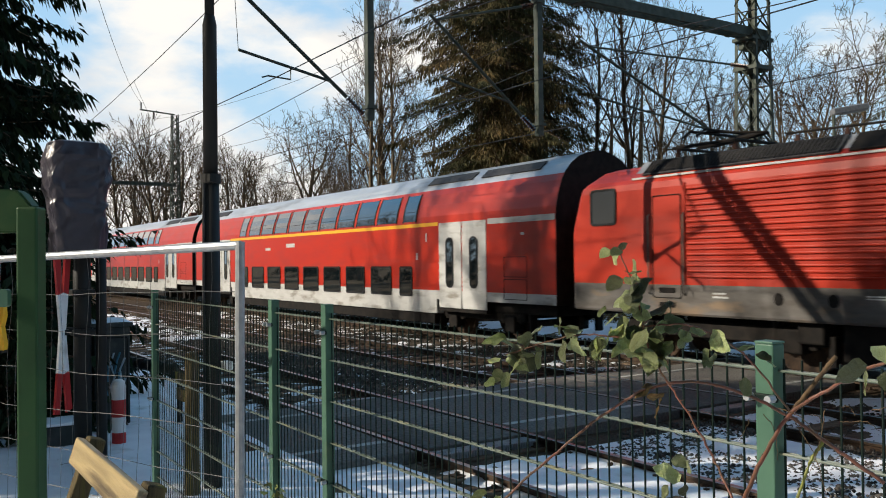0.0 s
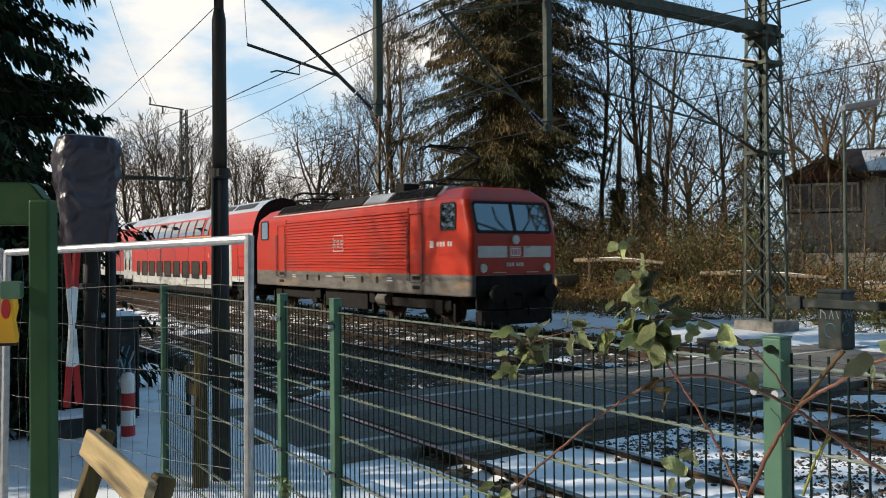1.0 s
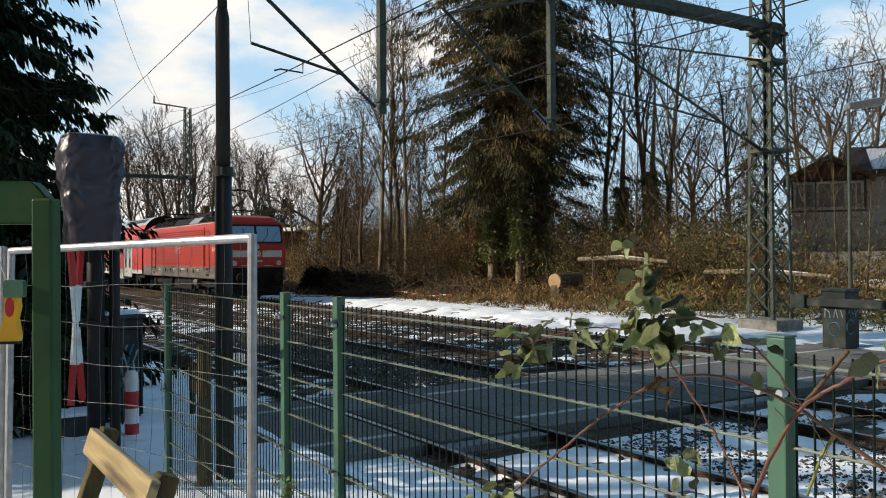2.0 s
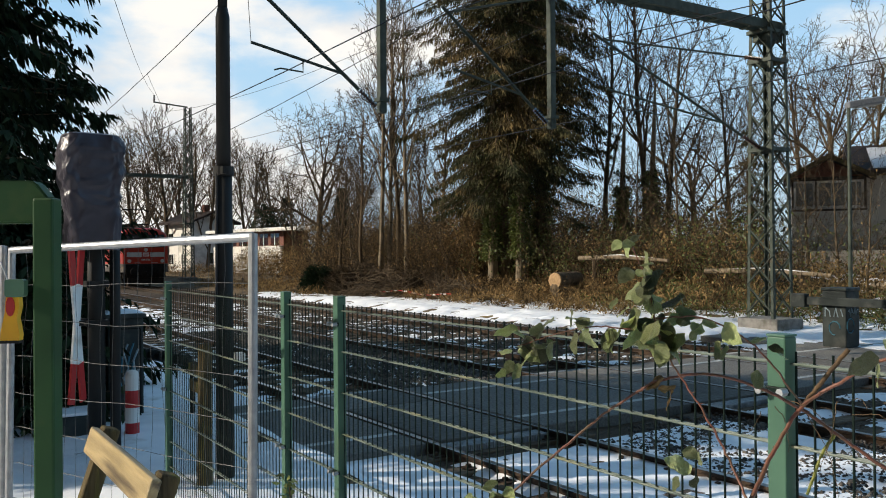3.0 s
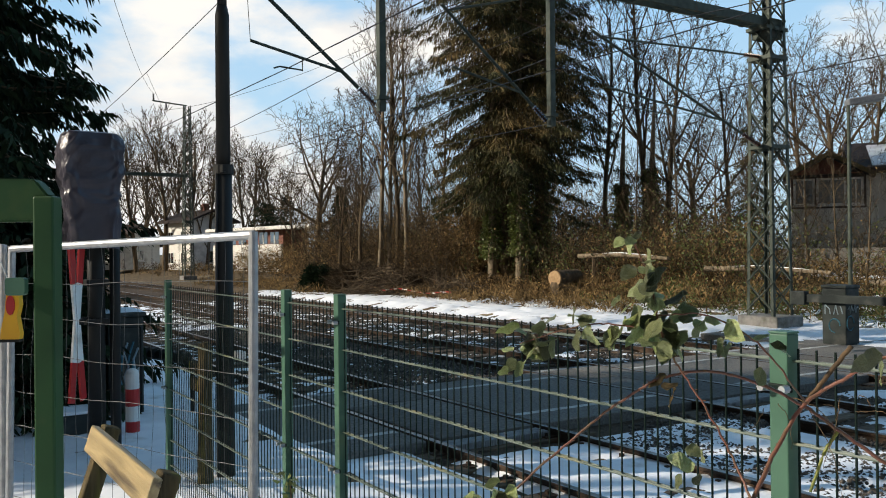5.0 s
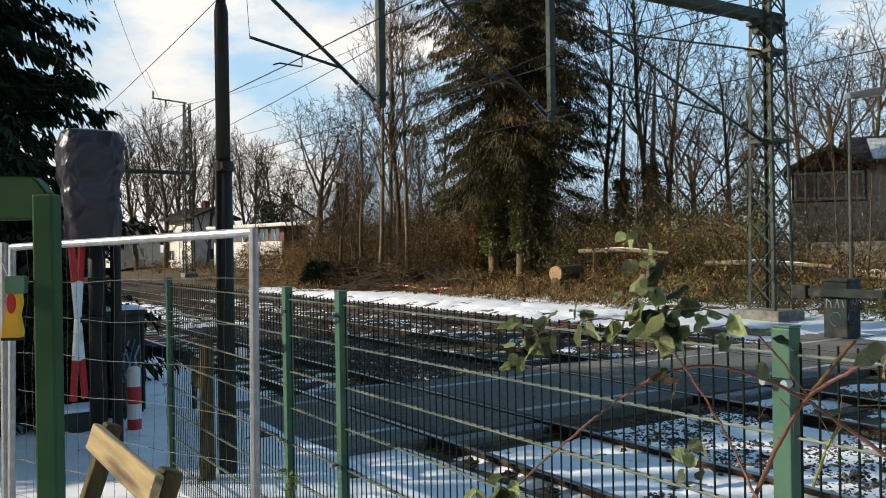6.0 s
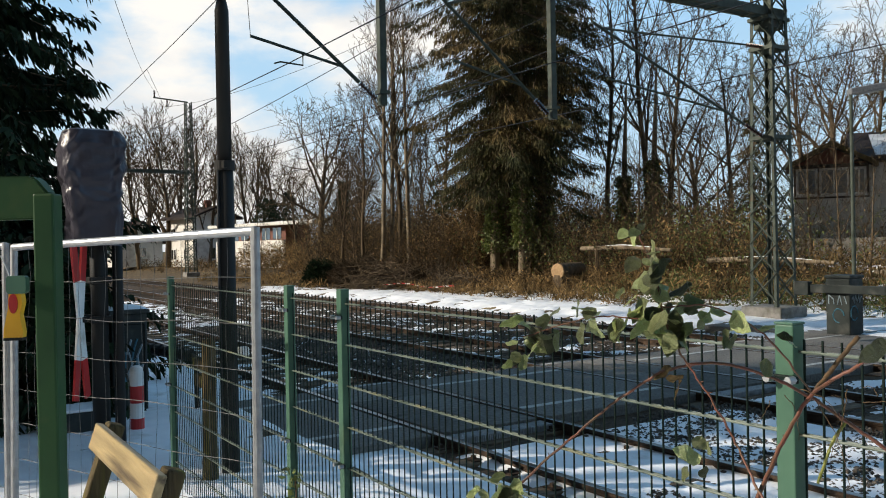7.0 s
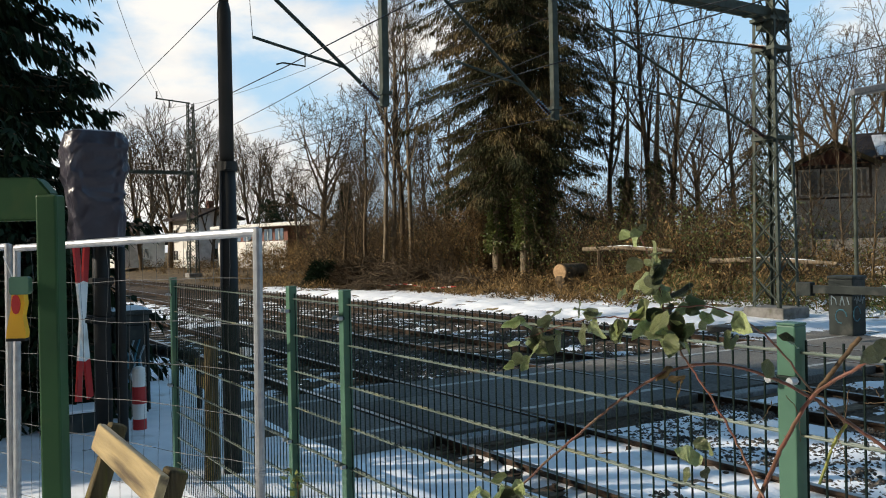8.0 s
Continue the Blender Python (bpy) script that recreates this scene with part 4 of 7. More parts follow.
def build_bench():
    t = thing("bench", -3.80, 0.51, GY, "weathered wooden park bench with snow on its seat", "bench")
    lean = pose(0, 0.28, 1.025, -18)
    for dz in (0.0, -0.36):
        bm = bmesh.new()
        box(bm, -0.59, 0.58, -0.02, 0.02, dz - 0.062, dz + 0.062, bevel=0.007, m=lean)
        part("back_slat", bm, "wood", t)
    for i in range(4):
        part("seat_slat", boxes((-0.60, 0.60, -0.30 + i * 0.12, -0.20 + i * 0.12, 0.52, 0.56), bevel=0.01), "wood", t)
    for x in (-0.54, 0.50):
        bm = bmesh.new()
        box(bm, x - 0.045, x + 0.045, 0.02, 0.10, -0.98, 0.08, bevel=0.012, m=lean)
        part("back_support", bm, "oldwood", t, "dark support")
        part("seat_support", boxes((x - 0.045, x + 0.045, -0.30, 0.16, 0.42, 0.52), bevel=0.012), "oldwood", t)
        part("leg", boxes((x - 0.045, x + 0.045, -0.28, -0.19, 0.0, 0.44), bevel=0.012), "oldwood", t)
    s = sheet("bench_snow", spread(-4.39, -3.23, 0.025), spread(0.22, 0.66, 0.025),
              lambda x, y: GY + 0.555 + 0.08 * noise.fractal(Vector((x * 4, y * 4, 2)), 0.7, 2, 4), "snow")
    tagged(s, "lumps of melting snow on the bench seat", "snow", kind="stuff")


def build_pole():
    t = thing("lamp_pole", -7.054, 2.33, GY - 0.1, "dark steel pole with a clamp band, behind the fence", "pole")
    part("lower_tube", tubes(([(0, 0, 0), (0, 0, 2.72)], [0.078, 0.07]), n=18), "pole", t, smooth=True)
    part("upper_tube", tubes(([(0, 0, 2.7), (0, 0, 4.02), (0, 0, 4.1)], [0.06, 0.058, 0.042]), n=18), "pole", t, smooth=True)
    part("top_tube", tubes(([(0, 0, 4.08), (0, 0, 7.5)], [0.04, 0.036]), n=14), "pole", t, smooth=True)
    b = part("clamp_band", tubes(([(0, 0, 2.68), (0, 0, 2.76)], 0.085), n=18), "pole", t)
    part("band_bolt", boxes((0.06, 0.13, -0.05, -0.02, 2.69, 2.75)), "pole", b)
    part("cable", tubes(([(0.03, -0.075, 0.1), (0.035, -0.08, 1.6), (0.03, -0.07, 2.7)], 0.012), n=6), "wire", t)
    part("small_box", boxes((0.10, 0.20, 0.04, 0.11, 1.13, 1.20), bevel=0.006), "white", t, "small white box")
    w = thing("wooden_post", -6.91, 2.11, GY - 0.1, "old lichen-covered wooden post beside the pole", "wooden post")
    bm = tubes(([(0, 0, 0), (0.005, 0, 0.6), (0, 0.005, 1.25), (0, 0, 1.29)], [0.065, 0.06, 0.058, 0.045]), n=10)
    part("post", bm, "oldwood", w)
    for x, z in ((-0.18, 1.05), (-0.14, 0.92)):
        part("board", boxes((x - 0.22, x + 0.16, -0.02, 0.02, z - 0.05, z + 0.05), bevel=0.006), "oldwood", w)


def build_signal():
    t = thing("covered_signal", -8.585, 1.545, GY, "crossing signal wrapped in a grey plastic cover", "crossing signal")
    part("mast", tubes(([(0, 0.05, 0), (0, 0.05, 2.9)], 0.08), n=14), "pole", t, smooth=True)
    part("second_mast", tubes(([(0.0, 0.22, 0), (0.0, 0.22, 2.6)], 0.05), n=12), "pole", t, smooth=True)
    for z in (1.62, 1.25):
        part("mast_band", boxes((-0.1, 0.1, -0.05, 0.15, z, z + 0.06), bevel=0.01), "pole", t)
    # wrapped cover: a loft with folds, tied in at the middle
    bm = bmesh.new()
    lev = [(1.98, 0.215, 0.19, 0.0), (2.03, 0.235, 0.22, 0.0), (2.25, 0.25, 0.23, 0.0), (2.42, 0.262, 0.235, 0.0), (2.50, 0.268, 0.24, 0.0), (2.58, 0.285, 0.25, 0.0), (2.72, 0.298, 0.255, 0.0),
           (2.88, 0.296, 0.25, 0.0), (2.98, 0.284, 0.24, 0.0), (3.04, 0.262, 0.215, 0.0), (3.065, 0.20, 0.16, 0.0)]
    rings = []
    N = 120
    dense = []
    for (z0, a0, b0, o0), (z1, a1, b1, o1) in zip(lev, lev[1:]):
        k = 7
        for i in range(k):
            q = i / k
            dense.append(tuple(u + (v - u) * q for u, v in zip((z0, a0, b0, o0), (z1, a1, b1, o1))))
    dense.append(lev[-1])
    for z, a, b, o in dense:
        ring = []
        for i in range(N):
            th = 2 * math.pi * i / N
            c, s = math.cos(th), math.sin(th)
            e = 0.30
            x = math.copysign(abs(c) ** e, c) * b
            y = math.copysign(abs(s) ** e, s) * a
            p = Vector((x, y, z))
            f = 0.03 * noise.fractal(Vector((x * 3.4, y * 3.4, z * 2.0)), 0.7, 2.1, 4) + 0.012 * noise.noise(Vector((x * 16, y * 16, z * 5)))
            # long sagging folds run from the shoulders to the tied band, small crumples between them
            fold = 1 - abs(noise.noise(Vector((x * 5.2 + z * 2.1, y * 5.2 - z * 2.6, z * 3.2)))) * 2.4
            ridge = 1 - abs(noise.noise(Vector((x * 8 - z * 5.5, y * 8 + 3.0, z * 6.5)))) * 2.8
            tie = math.exp(-((z - 2.52 - 0.05 * math.sin(4 * x + 5 * y)) / 0.045) ** 2)
            p += Vector((c, s, 0)) * (f * 0.8 + 0.028 * max(0, fold) ** 3 + 0.016 * max(0, ridge) ** 3 * step(2.1, 2.5, z) - 0.006 * tie)
            p.z += 0.03 * noise.noise(Vector((x * 4, y * 4, 7))) if z > 3.0 or z < 2.05 else 0
            ring.append(bm.verts.new(Vector((p.x * 0.9 + 0.05, p.y * 0.88, p.z))))
        rings.append(ring)
    for u, v in zip(rings, rings[1:]):
        for i in range(N):
            bm.faces.new((u[i], u[(i + 1) % N], v[(i + 1) % N], v[i]))
    bm.faces.new(rings[-1])
    part("cover", bm, "cover", t, "creased dark grey plastic cover", smooth=True)
    # crossing cross of two striped boards
    c = thing("warning_cross", -8.27, 1.37, GY, "red and white striped crossing warning cross", "warning cross")
    for s in (-1, 1):
        for a, b, k in ((-0.72, -0.36, "signred"), (-0.36, 0.36, "white"), (0.36, 0.72, "signred")):
            bm = bmesh.new()
            box(bm, -0.01, 0.01, -0.055, 0.055, a, b, m=pose(0.012 * s, 0.0, 1.30, 0, 0, 58) @ pose(0, 0, 0, 10.0 * s))
            part("board", bm, k, c)
    part("bracket", boxes((-0.3, 0.0, 0.02, 0.06, 1.28, 1.33), (-0.3, -0.26, 0.02, 0.3, 1.28, 1.33)), "pole", c)
    g = thing("guide_post", -9.35, 2.09, GY - 0.1, "short red and white striped guide post", "guide post")
    for z0, z1, k in ((0.0, 0.10, "rubber"), (0.10, 0.26, "signred"), (0.26, 0.42, "white"), (0.42, 0.60, "signred"), (0.60, 0.74, "white")):
        part("band", tubes(([(0, 0, z0), (0, 0, z1)], 0.072), n=16), k, g)
    part("cap", tubes(([(0, 0, 0.74), (0, 0, 0.79), (0, 0, 0.81)], [0.072, 0.06, 0.03]), n=16), "white", g)
    part("base", boxes((-0.2, 0.2, -0.16, 0.16, -0.02, 0.12), bevel=0.03), "rubber", g)
    k = thing("switch_cabinet", -10.7, 2.27, GY - 0.1, "dark graffiti-smeared cabinet with snow on top", "cabinet")
    part("body", boxes((-0.24, 0.24, -0.2, 0.2, 0, 1.28), bevel=0.015), "reflector", k)
    part("lid", boxes((-0.27, 0.27, -0.23, 0.23, 1.28, 1.33), bevel=0.012), "reflector", k)
    part("door_seam", ring_plate(rounded_rect(0.34, 1.0, 0.02), rounded_rect(0.32, 0.98, 0.02), 0.008, at(FRONT, 0.24, 0, 0.66)), "black", k)
    for i in range(5):
        pts = [(0.245, -0.13 + 0.06 * i + 0.035 * math.sin(q * 1.9 + i), 0.45 + 0.5 * q / 6 + 0.06 * math.cos(q * 2.3 + i * 2)) for q in range(7)]
        part("graffiti_stroke", tubes((pts, 0.012), n=4), ("graffiti", "teal")[i % 2], k)
    tagged(sheet("cabinet_snow", spread(-10.96, -10.44, 0.04), spread(2.05, 2.49, 0.04), lambda x, y: 1.388 + 0.05 * (1 - ((x + 10.7) / 0.27) ** 4) * (1 - ((y - 2.27) / 0.23) ** 4), "snow"), "cap of snow on the cabinet", "snow", kind="stuff")
    s = thing("low_box", -9.75, 1.62, GY - 0.05, "low dark cable box with snow on its lid", "cable box")
    part("body", boxes((-0.22, 0.22, -0.2, 0.2, 0, 0.30), bevel=0.02), "reflector", s)
    part("snow_lid", boxes((-0.23, 0.23, -0.21, 0.21, 0.30, 0.335), bevel=0.015), "snow", s, "thin snow lid")
    p = thing("guard_pipe", -11.0, 2.75, GY - 0.2, "dark guard rail pipe with thick sleeves", "guard rail")
    part("pipe", tubes(([(-0.5, -0.1, 0.0), (-0.5, -0.1, 0.80), (-0.42, -0.08, 0.86), (0.8, 0.18, 0.86), (0.88, 0.2, 0.8), (0.88, 0.2, 0.0)], 0.03), n=10), "pole", p)
    for i in range(6):
        x = -0.3 + i * 0.19
        part("sleeve", tubes(([(x, -0.055 + i * 0.04, 0.86), (x + 0.11, -0.03 + i * 0.04, 0.86)], 0.075), n=12), "pole", p)


# ======================= overhead line =======================
def lattice_mast(x, y, h, label, base=0.42, top=0.26):
    t = thing("catenary_mast", x, y, 0.0, label, "catenary mast", "lattice masts")
    g = ground_z(x, y)
    part("foundation", boxes((-0.62, 0.62, -0.55, 0.55, g - 0.3, g + 0.34), bevel=0.03), "concrete", t, "concrete foundation block")
    def corner(z, sx, sy):
        w = base + (top - base) * z / h
        return Vector((sx * w, sy * w * 1.0, z))
    for sx in (-1, 1):
        for sy in (-1, 1):
            bm = bmesh.new()
            a, b = corner(g + 0.3, sx, sy), corner(h, sx, sy)
            for dx, dy in ((0.045, 0.008), (0.008, 0.045)):
                vs = []
                for c in (a, b):
                    for ux, uy in ((0, 0), (-sx * 2 * dx, 0), (-sx * 2 * dx, -sy * 2 * dy), (0, -sy * 2 * dy)):
                        vs.append(bm.verts.new(c + Vector((ux, uy, 0))))
                for i in range(4):
                    bm.faces.new((vs[i], vs[(i + 1) % 4], vs[4 + (i + 1) % 4], vs[4 + i]))
                bm.faces.new(vs[:4][::-1])
                bm.faces.new(vs[4:])
            part("leg", bm, "mast", t)
    n = int((h - 1.0) / 0.72)
    for face in range(4):
        for i in range(n):
            z0, z1 = g + 0.45 + i * (h - g - 0.6) / n, g + 0.45 + (i + 1) * (h - g - 0.6) / n
            for flip in (0, 1):
                e = ((-1, 1), (1, 1)) if face == 0 else ((-1, -1), (1, -1)) if face == 1 else ((-1, -1), (-1, 1)) if face == 2 else ((1, -1), (1, 1))
                p, q = (e if not flip else e[::-1])
                part("brace", tubes(([corner(z0, *p), corner(z1, *q)], 0.026), n=4), "mast", t)
    for z in (4.75, 7.1):
        w = base + (top - base) * z / h + 0.03
        part("collar", boxes((-w, w, -w, w, z - 0.05, z + 0.05)), "mast", t)
    return t


def ribbed(a, b, r0, r1, n=7):
    """An insulator: a rod with discs."""
    a, b = Vector(a), Vector(b)
    pts, rs = [], []
    for i in range(n):
        k = i / n
        for e, r in ((0.0, r0), (0.35, r1), (0.5, r1), (0.55, r0)):
            pts.append(a.lerp(b, k + e / n))
            rs.append(r)
    bm = bmesh.new()
    tube(bm, pts, rs, 8)
    return bm


def cantilever(x, y, apex_y, z_low, z_up, track_y, label):
    """Bracket arm from a support at y to the messenger wire at apex_y."""
    t = thing("cantilever_arm", x, 0, 0, label, "catenary bracket", "catenary brackets")
    s = 1 if apex_y < y else -1
    lo, ap, up = Vector((0, y - s * 0.14, z_low)), Vector((0, apex_y, 6.95)), Vector((0, y - s * 0.14, z_up))
    k1 = lo.lerp(ap, 0.14)
    part("insulator", ribbed(lo, k1, 0.025, 0.06), "insulator", t)
    part("diagonal_tube", tubes(([k1, lo.lerp(ap, 1.05)], 0.036), n=10), "mast", t)
    k2 = up.lerp(ap, 0.12)
    part("insulator", ribbed(up, k2, 0.022, 0.055), "insulator", t)
    part("top_rod", tubes(([k2, ap], 0.026), n=8), "mast", t)
    e = Vector((0, track_y - s * 0.45, 5.82))
    part("register_arm", tubes(([lo.lerp(ap, 0.27), e], 0.028), n=8), "mast", t)
    part("drop_arm", tubes(([e.lerp(lo.lerp(ap, 0.27), 0.55) , e.lerp(lo.lerp(ap, 0.27), 0.55) - Vector((0, 0, 0.22)), Vector((0, track_y + 0.1 * s, 5.42)), Vector((0, track_y - 0.02 * s, 5.38))], 0.016), n=6), "mast", t)
    part("stay_wire", tubes(([ap, e], 0.006), n=4), "wire", t)


def build_overhead():
    X = -14.43
    lattice_mast(X, 19.56, 13.6, "tall grey-green lattice mast on a concrete block by the far track")
    lattice_mast(-71.0, 20.4, 14.4, "distant grey-green lattice mast beside the tracks")
    b = thing("portal_beam", X, 0, 0, "grey-green steel beam across the tracks with hanging posts", "portal beam")
    for dx in (-0.16, 0.16):
        part("beam", boxes((dx - 0.045, dx + 0.045, -2.0, 20.0, 7.92, 8.16), bevel=0.01), "mast", b)
    for i in range(16):
        part("tie_plate", boxes((-0.2, 0.2, -1.6 + i * 1.35, -1.45 + i * 1.35, 7.90, 7.92)), "mast", b)
    for y in (7.88, 12.1):
        h = part("hanging_post", boxes((-0.072, 0.072, y - 0.072, y + 0.072, 4.78, 8.3), bevel=0.012), "mast", b)
        part("post_collar", boxes((-0.11, 0.11, y - 0.11, y + 0.11, 5.0, 5.07), (-0.11, 0.11, y - 0.11, y + 0.11, 7.7, 7.78)), "mast", h)
    for y in (19.56,):
        part("beam_bracket", boxes((-0.33, 0.33, y - 0.45, y + 0.45, 7.82, 7.92), (-0.25, 0.25, y - 0.3, y + 0.3, 7.62, 7.82), bevel=0.015), "mast", b)
    part("far_end_post", tubes(([(0, -1.9, 0.1), (0, -1.9, 8.4)], 0.14), n=12), "mast", b)
    b2 = thing("portal_beam", -71, 0, 0, "distant steel beam across the tracks", "portal beam")
    part("beam", boxes((-0.15, 0.15, 2.0, 20.4, 8.45, 8.75)), "mast", b2)
    part("top_arm", tubes(([(0, 20.4, 14.4), (0, 17.6, 14.6)], 0.06), n=6), "mast", b2)
    part("insulator", ribbed((0, 17.7, 14.6), (0, 17.7, 15.2), 0.04, 0.1), "insulator", b2)
    part("insulator", ribbed((0, 18.7, 14.5), (0, 18.7, 13.9), 0.04, 0.1), "insulator", b2)
    for y, a, tr in ((7.88, 5.2, 5.72), (12.1, 9.4, 9.97), (19.56, 13.6, 14.2)):
        cantilever(X, y if y < 19 else y - 0.12, a, 4.9 if y < 19 else 4.75, 7.65 if y < 19 else 7.15, tr, "grey tubular bracket arm with brown insulators")
    for y0, a in ((5.72, 5.2), (9.97, 9.4), (14.2, 13.6)):
        wires = thing("overhead_line", 0, 0, 0, "thin overhead contact wire with messenger and droppers", "overhead line", "overhead lines")
        spans = ((-128, -71), (-71, X), (X, 42))
        pts = []
        for u, v in spans:
            for i in range(13):
                k = i / 12
                pts.append((u + (v - u) * k, a + (y0 - a) * 0.0, 6.95 - 4 * k * (1 - k) * 0.95))
        part("messenger_wire", tubes((pts, 0.011), n=4), "wire", wires)
        part("contact_wire", tubes(([(-128, y0 + 0.3, 5.38), (-71, y0 - 0.3, 5.38), (X, y0 + 0.2, 5.38), (42, y0 - 0.3, 5.38)], 0.011), n=4), "wire", wires)
        for u, v in spans[1:]:
            for i in range(1, 8):
                k = i / 8
                part("dropper", tubes(([(u + (v - u) * k, y0, 5.38), (u + (v - u) * k, a, 6.95 - 4 * k * (1 - k) * 0.95)], 0.005), n=3), "wire", wires)
    f = thing("feeder_line", 0, 0, 0, "thin feeder wires strung between the mast tops", "feeder line")
    for ya, za, yb, zb, sag in ((17.7, 15.2, 1.0, 13.5, 1.6), (18.7, 13.9, 19.2, 12.6, 1.3), (20.4, 11.0, 19.9, 11.0, 1.2)):
        pts = []
        for i in range(15):
            k = i / 14
            pts.append((-71 + (71 + X) * k, ya + (yb - ya) * k, za + (zb - za) * k - 4 * k * (1 - k) * sag))
        part("feeder_wire", tubes((pts, 0.012), n=4), "wire", f)
        pts = [(X + (60) * i / 14, yb, zb - 4 * (i / 14) * (1 - i / 14) * sag) for i in range(15)]
        part("feeder_wire", tubes((pts, 0.012), n=4), "wire", f)


def build_far_equipment():
    t = thing("street_lamp", -14.03, 22.59, ground_z(-14, 22.6), "grey street lamp with a flat box head", "street lamp")
    part("pole", tubes(([(0, 0, 0), (0, 0, 6.0)], [0.06, 0.045]), n=12), "mast", t)
    bm = bmesh.new()
    box(bm, -0.05, 0.95, -0.16, 0.16, -0.08, 0.10, bevel=0.03, m=Matrix.Translation((0, 0, 6.0)) @ pose(0, 0, 0, 0, -9, 55))
    hd = part("lamp_head", bm, "steel", t, "pale grey lamp head")
    bm = bmesh.new()
    box(bm, 0.2, 0.9, -0.13, 0.13, -0.11, -0.08, m=Matrix.Translation((0, 0, 6.0)) @ pose(0, 0, 0, 0, -9, 55))
    part("lens", bm, "lampglass", hd)
    barrier = b = thing("barrier_machine", -10.93, 17.22, -0.02, "grey barrier drive box with counterweight arm and graffiti", "barrier machine")
    part("housing", boxes((-0.28, 0.28, -0.25, 0.25, 0, 1.22), bevel=0.03), "reflector", b)
    part("lid", boxes((-0.3, 0.3, -0.27, 0.27, 1.22, 1.29), bevel=0.02), "reflector", b)
    part("barrier_arm", boxes((-0.75, 2.6, -0.34, -0.27, 0.90, 1.08), bevel=0.012), "reflector", b, "dark barrier arm")
    part("counterweight", boxes((-0.95, -0.6, -0.4, -0.22, 0.84, 1.14), bevel=0.02), "reflector", b)
    for i, (a, b) in enumerate((((-0.2, 0.66), (-0.2, 0.86)), ((-0.2, 0.86), (-0.1, 0.78)), ((-0.1, 0.78), (-0.08, 0.66)), ((0.0, 0.66), (0.05, 0.86)), ((0.05, 0.86), (0.1, 0.66)), ((0.16, 0.84), (0.21, 0.68)))):
        part("graffiti_stroke", tubes(([(a[0], -0.256, a[1]), (b[0], -0.256, b[1])], 0.012), n=4), "graffiti", barrier)
    ring = [(0.02 + 0.13 * math.cos(q * 0.6), -0.256, 0.42 + 0.15 * math.sin(q * 0.6)) for q in range(9)]
    part("graffiti_stroke", tubes((ring, 0.014), n=4), "teal", barrier)
    pts = [(0.286, -0.18 + 0.36 * q / 9, 0.78 + 0.09 * math.sin(q * 2.4)) for q in range(10)]
    part("graffiti_stroke", tubes((pts, 0.014), n=4), "graffiti", barrier)
    pts = [(0.286, -0.1 + 0.13 * math.cos(q * 0.7), 0.48 + 0.16 * math.sin(q * 0.7)) for q in range(9)]
    part("graffiti_stroke", tubes((pts, 0.014), n=4), "teal", barrier)
    r = thing("pedestrian_rail", -9.4, 18.6, 0, "dark green pedestrian guard rail by the far side", "guard rail")
    for x in (0, 1.5, 3.0):
        part("post", tubes(([(x, 0, -0.05), (x, 0, 1.05)], 0.03), n=8), "mast", r)
    for z in (0.55, 1.03):
        part("rail", tubes(([(0, 0, z), (3.0, 0, z)], 0.025), n=8), "mast", r)


build_fence()
build_site_fence()
build_green_frame()
build_bench()
build_pole()
build_signal()
build_overhead()
build_far_equipment()


# ======================= trees =======================
def seg_mesh(name, segs, n, material):
    """One mesh of tapered prisms from segments (p, q, rp, rq)."""
    A = np.array([s[0] for s in segs], float)
    B = np.array([s[1] for s in segs], float)
    ra = np.array([s[2] for s in segs])[:, None]
    rb = np.array([s[3] for s in segs])[:, None]
    d = B - A
    d /= np.linalg.norm(d, axis=1, keepdims=True) + 1e-9
    ref = np.where(np.abs(d[:, 2:3]) < 0.9, np.array([[0, 0, 1.0]]), np.array([[1.0, 0, 0]]))
    u = np.cross(d, ref)
    u /= np.linalg.norm(u, axis=1, keepdims=True)
    w = np.cross(d, u)
    k = len(A)
    V = np.zeros((k, 2 * n, 3))
    for i in range(n):
        c, s = math.cos(2 * math.pi * i / n), math.sin(2 * math.pi * i / n)
        V[:, i] = A + (u * c + w * s) * ra
        V[:, n + i] = B + (u * c + w * s) * rb
    q = np.array([(i, (i + 1) % n, n + (i + 1) % n, n + i) for i in range(n)])
    F = (q[None] + (np.arange(k) * 2 * n)[:, None, None]).reshape(-1, 4)
    return raw_mesh(name, V.reshape(-1, 3), F, material)


def raw_mesh(name, V, F, material):
    me = bpy.data.meshes.new(name)
    me.vertices.add(len(V))
    me.vertices.foreach_set("co", np.ascontiguousarray(V, dtype=np.float32).reshape(-1))
    m = F.shape[1]
    me.loops.add(F.size)
    me.loops.foreach_set("vertex_index", np.ascontiguousarray(F, dtype=np.int32).reshape(-1))
    me.polygons.add(len(F))
    me.polygons.foreach_set("loop_start", np.arange(len(F), dtype=np.int32) * m)
    me.update(calc_edges=True)
    me.materials.append(M[material])
    return me


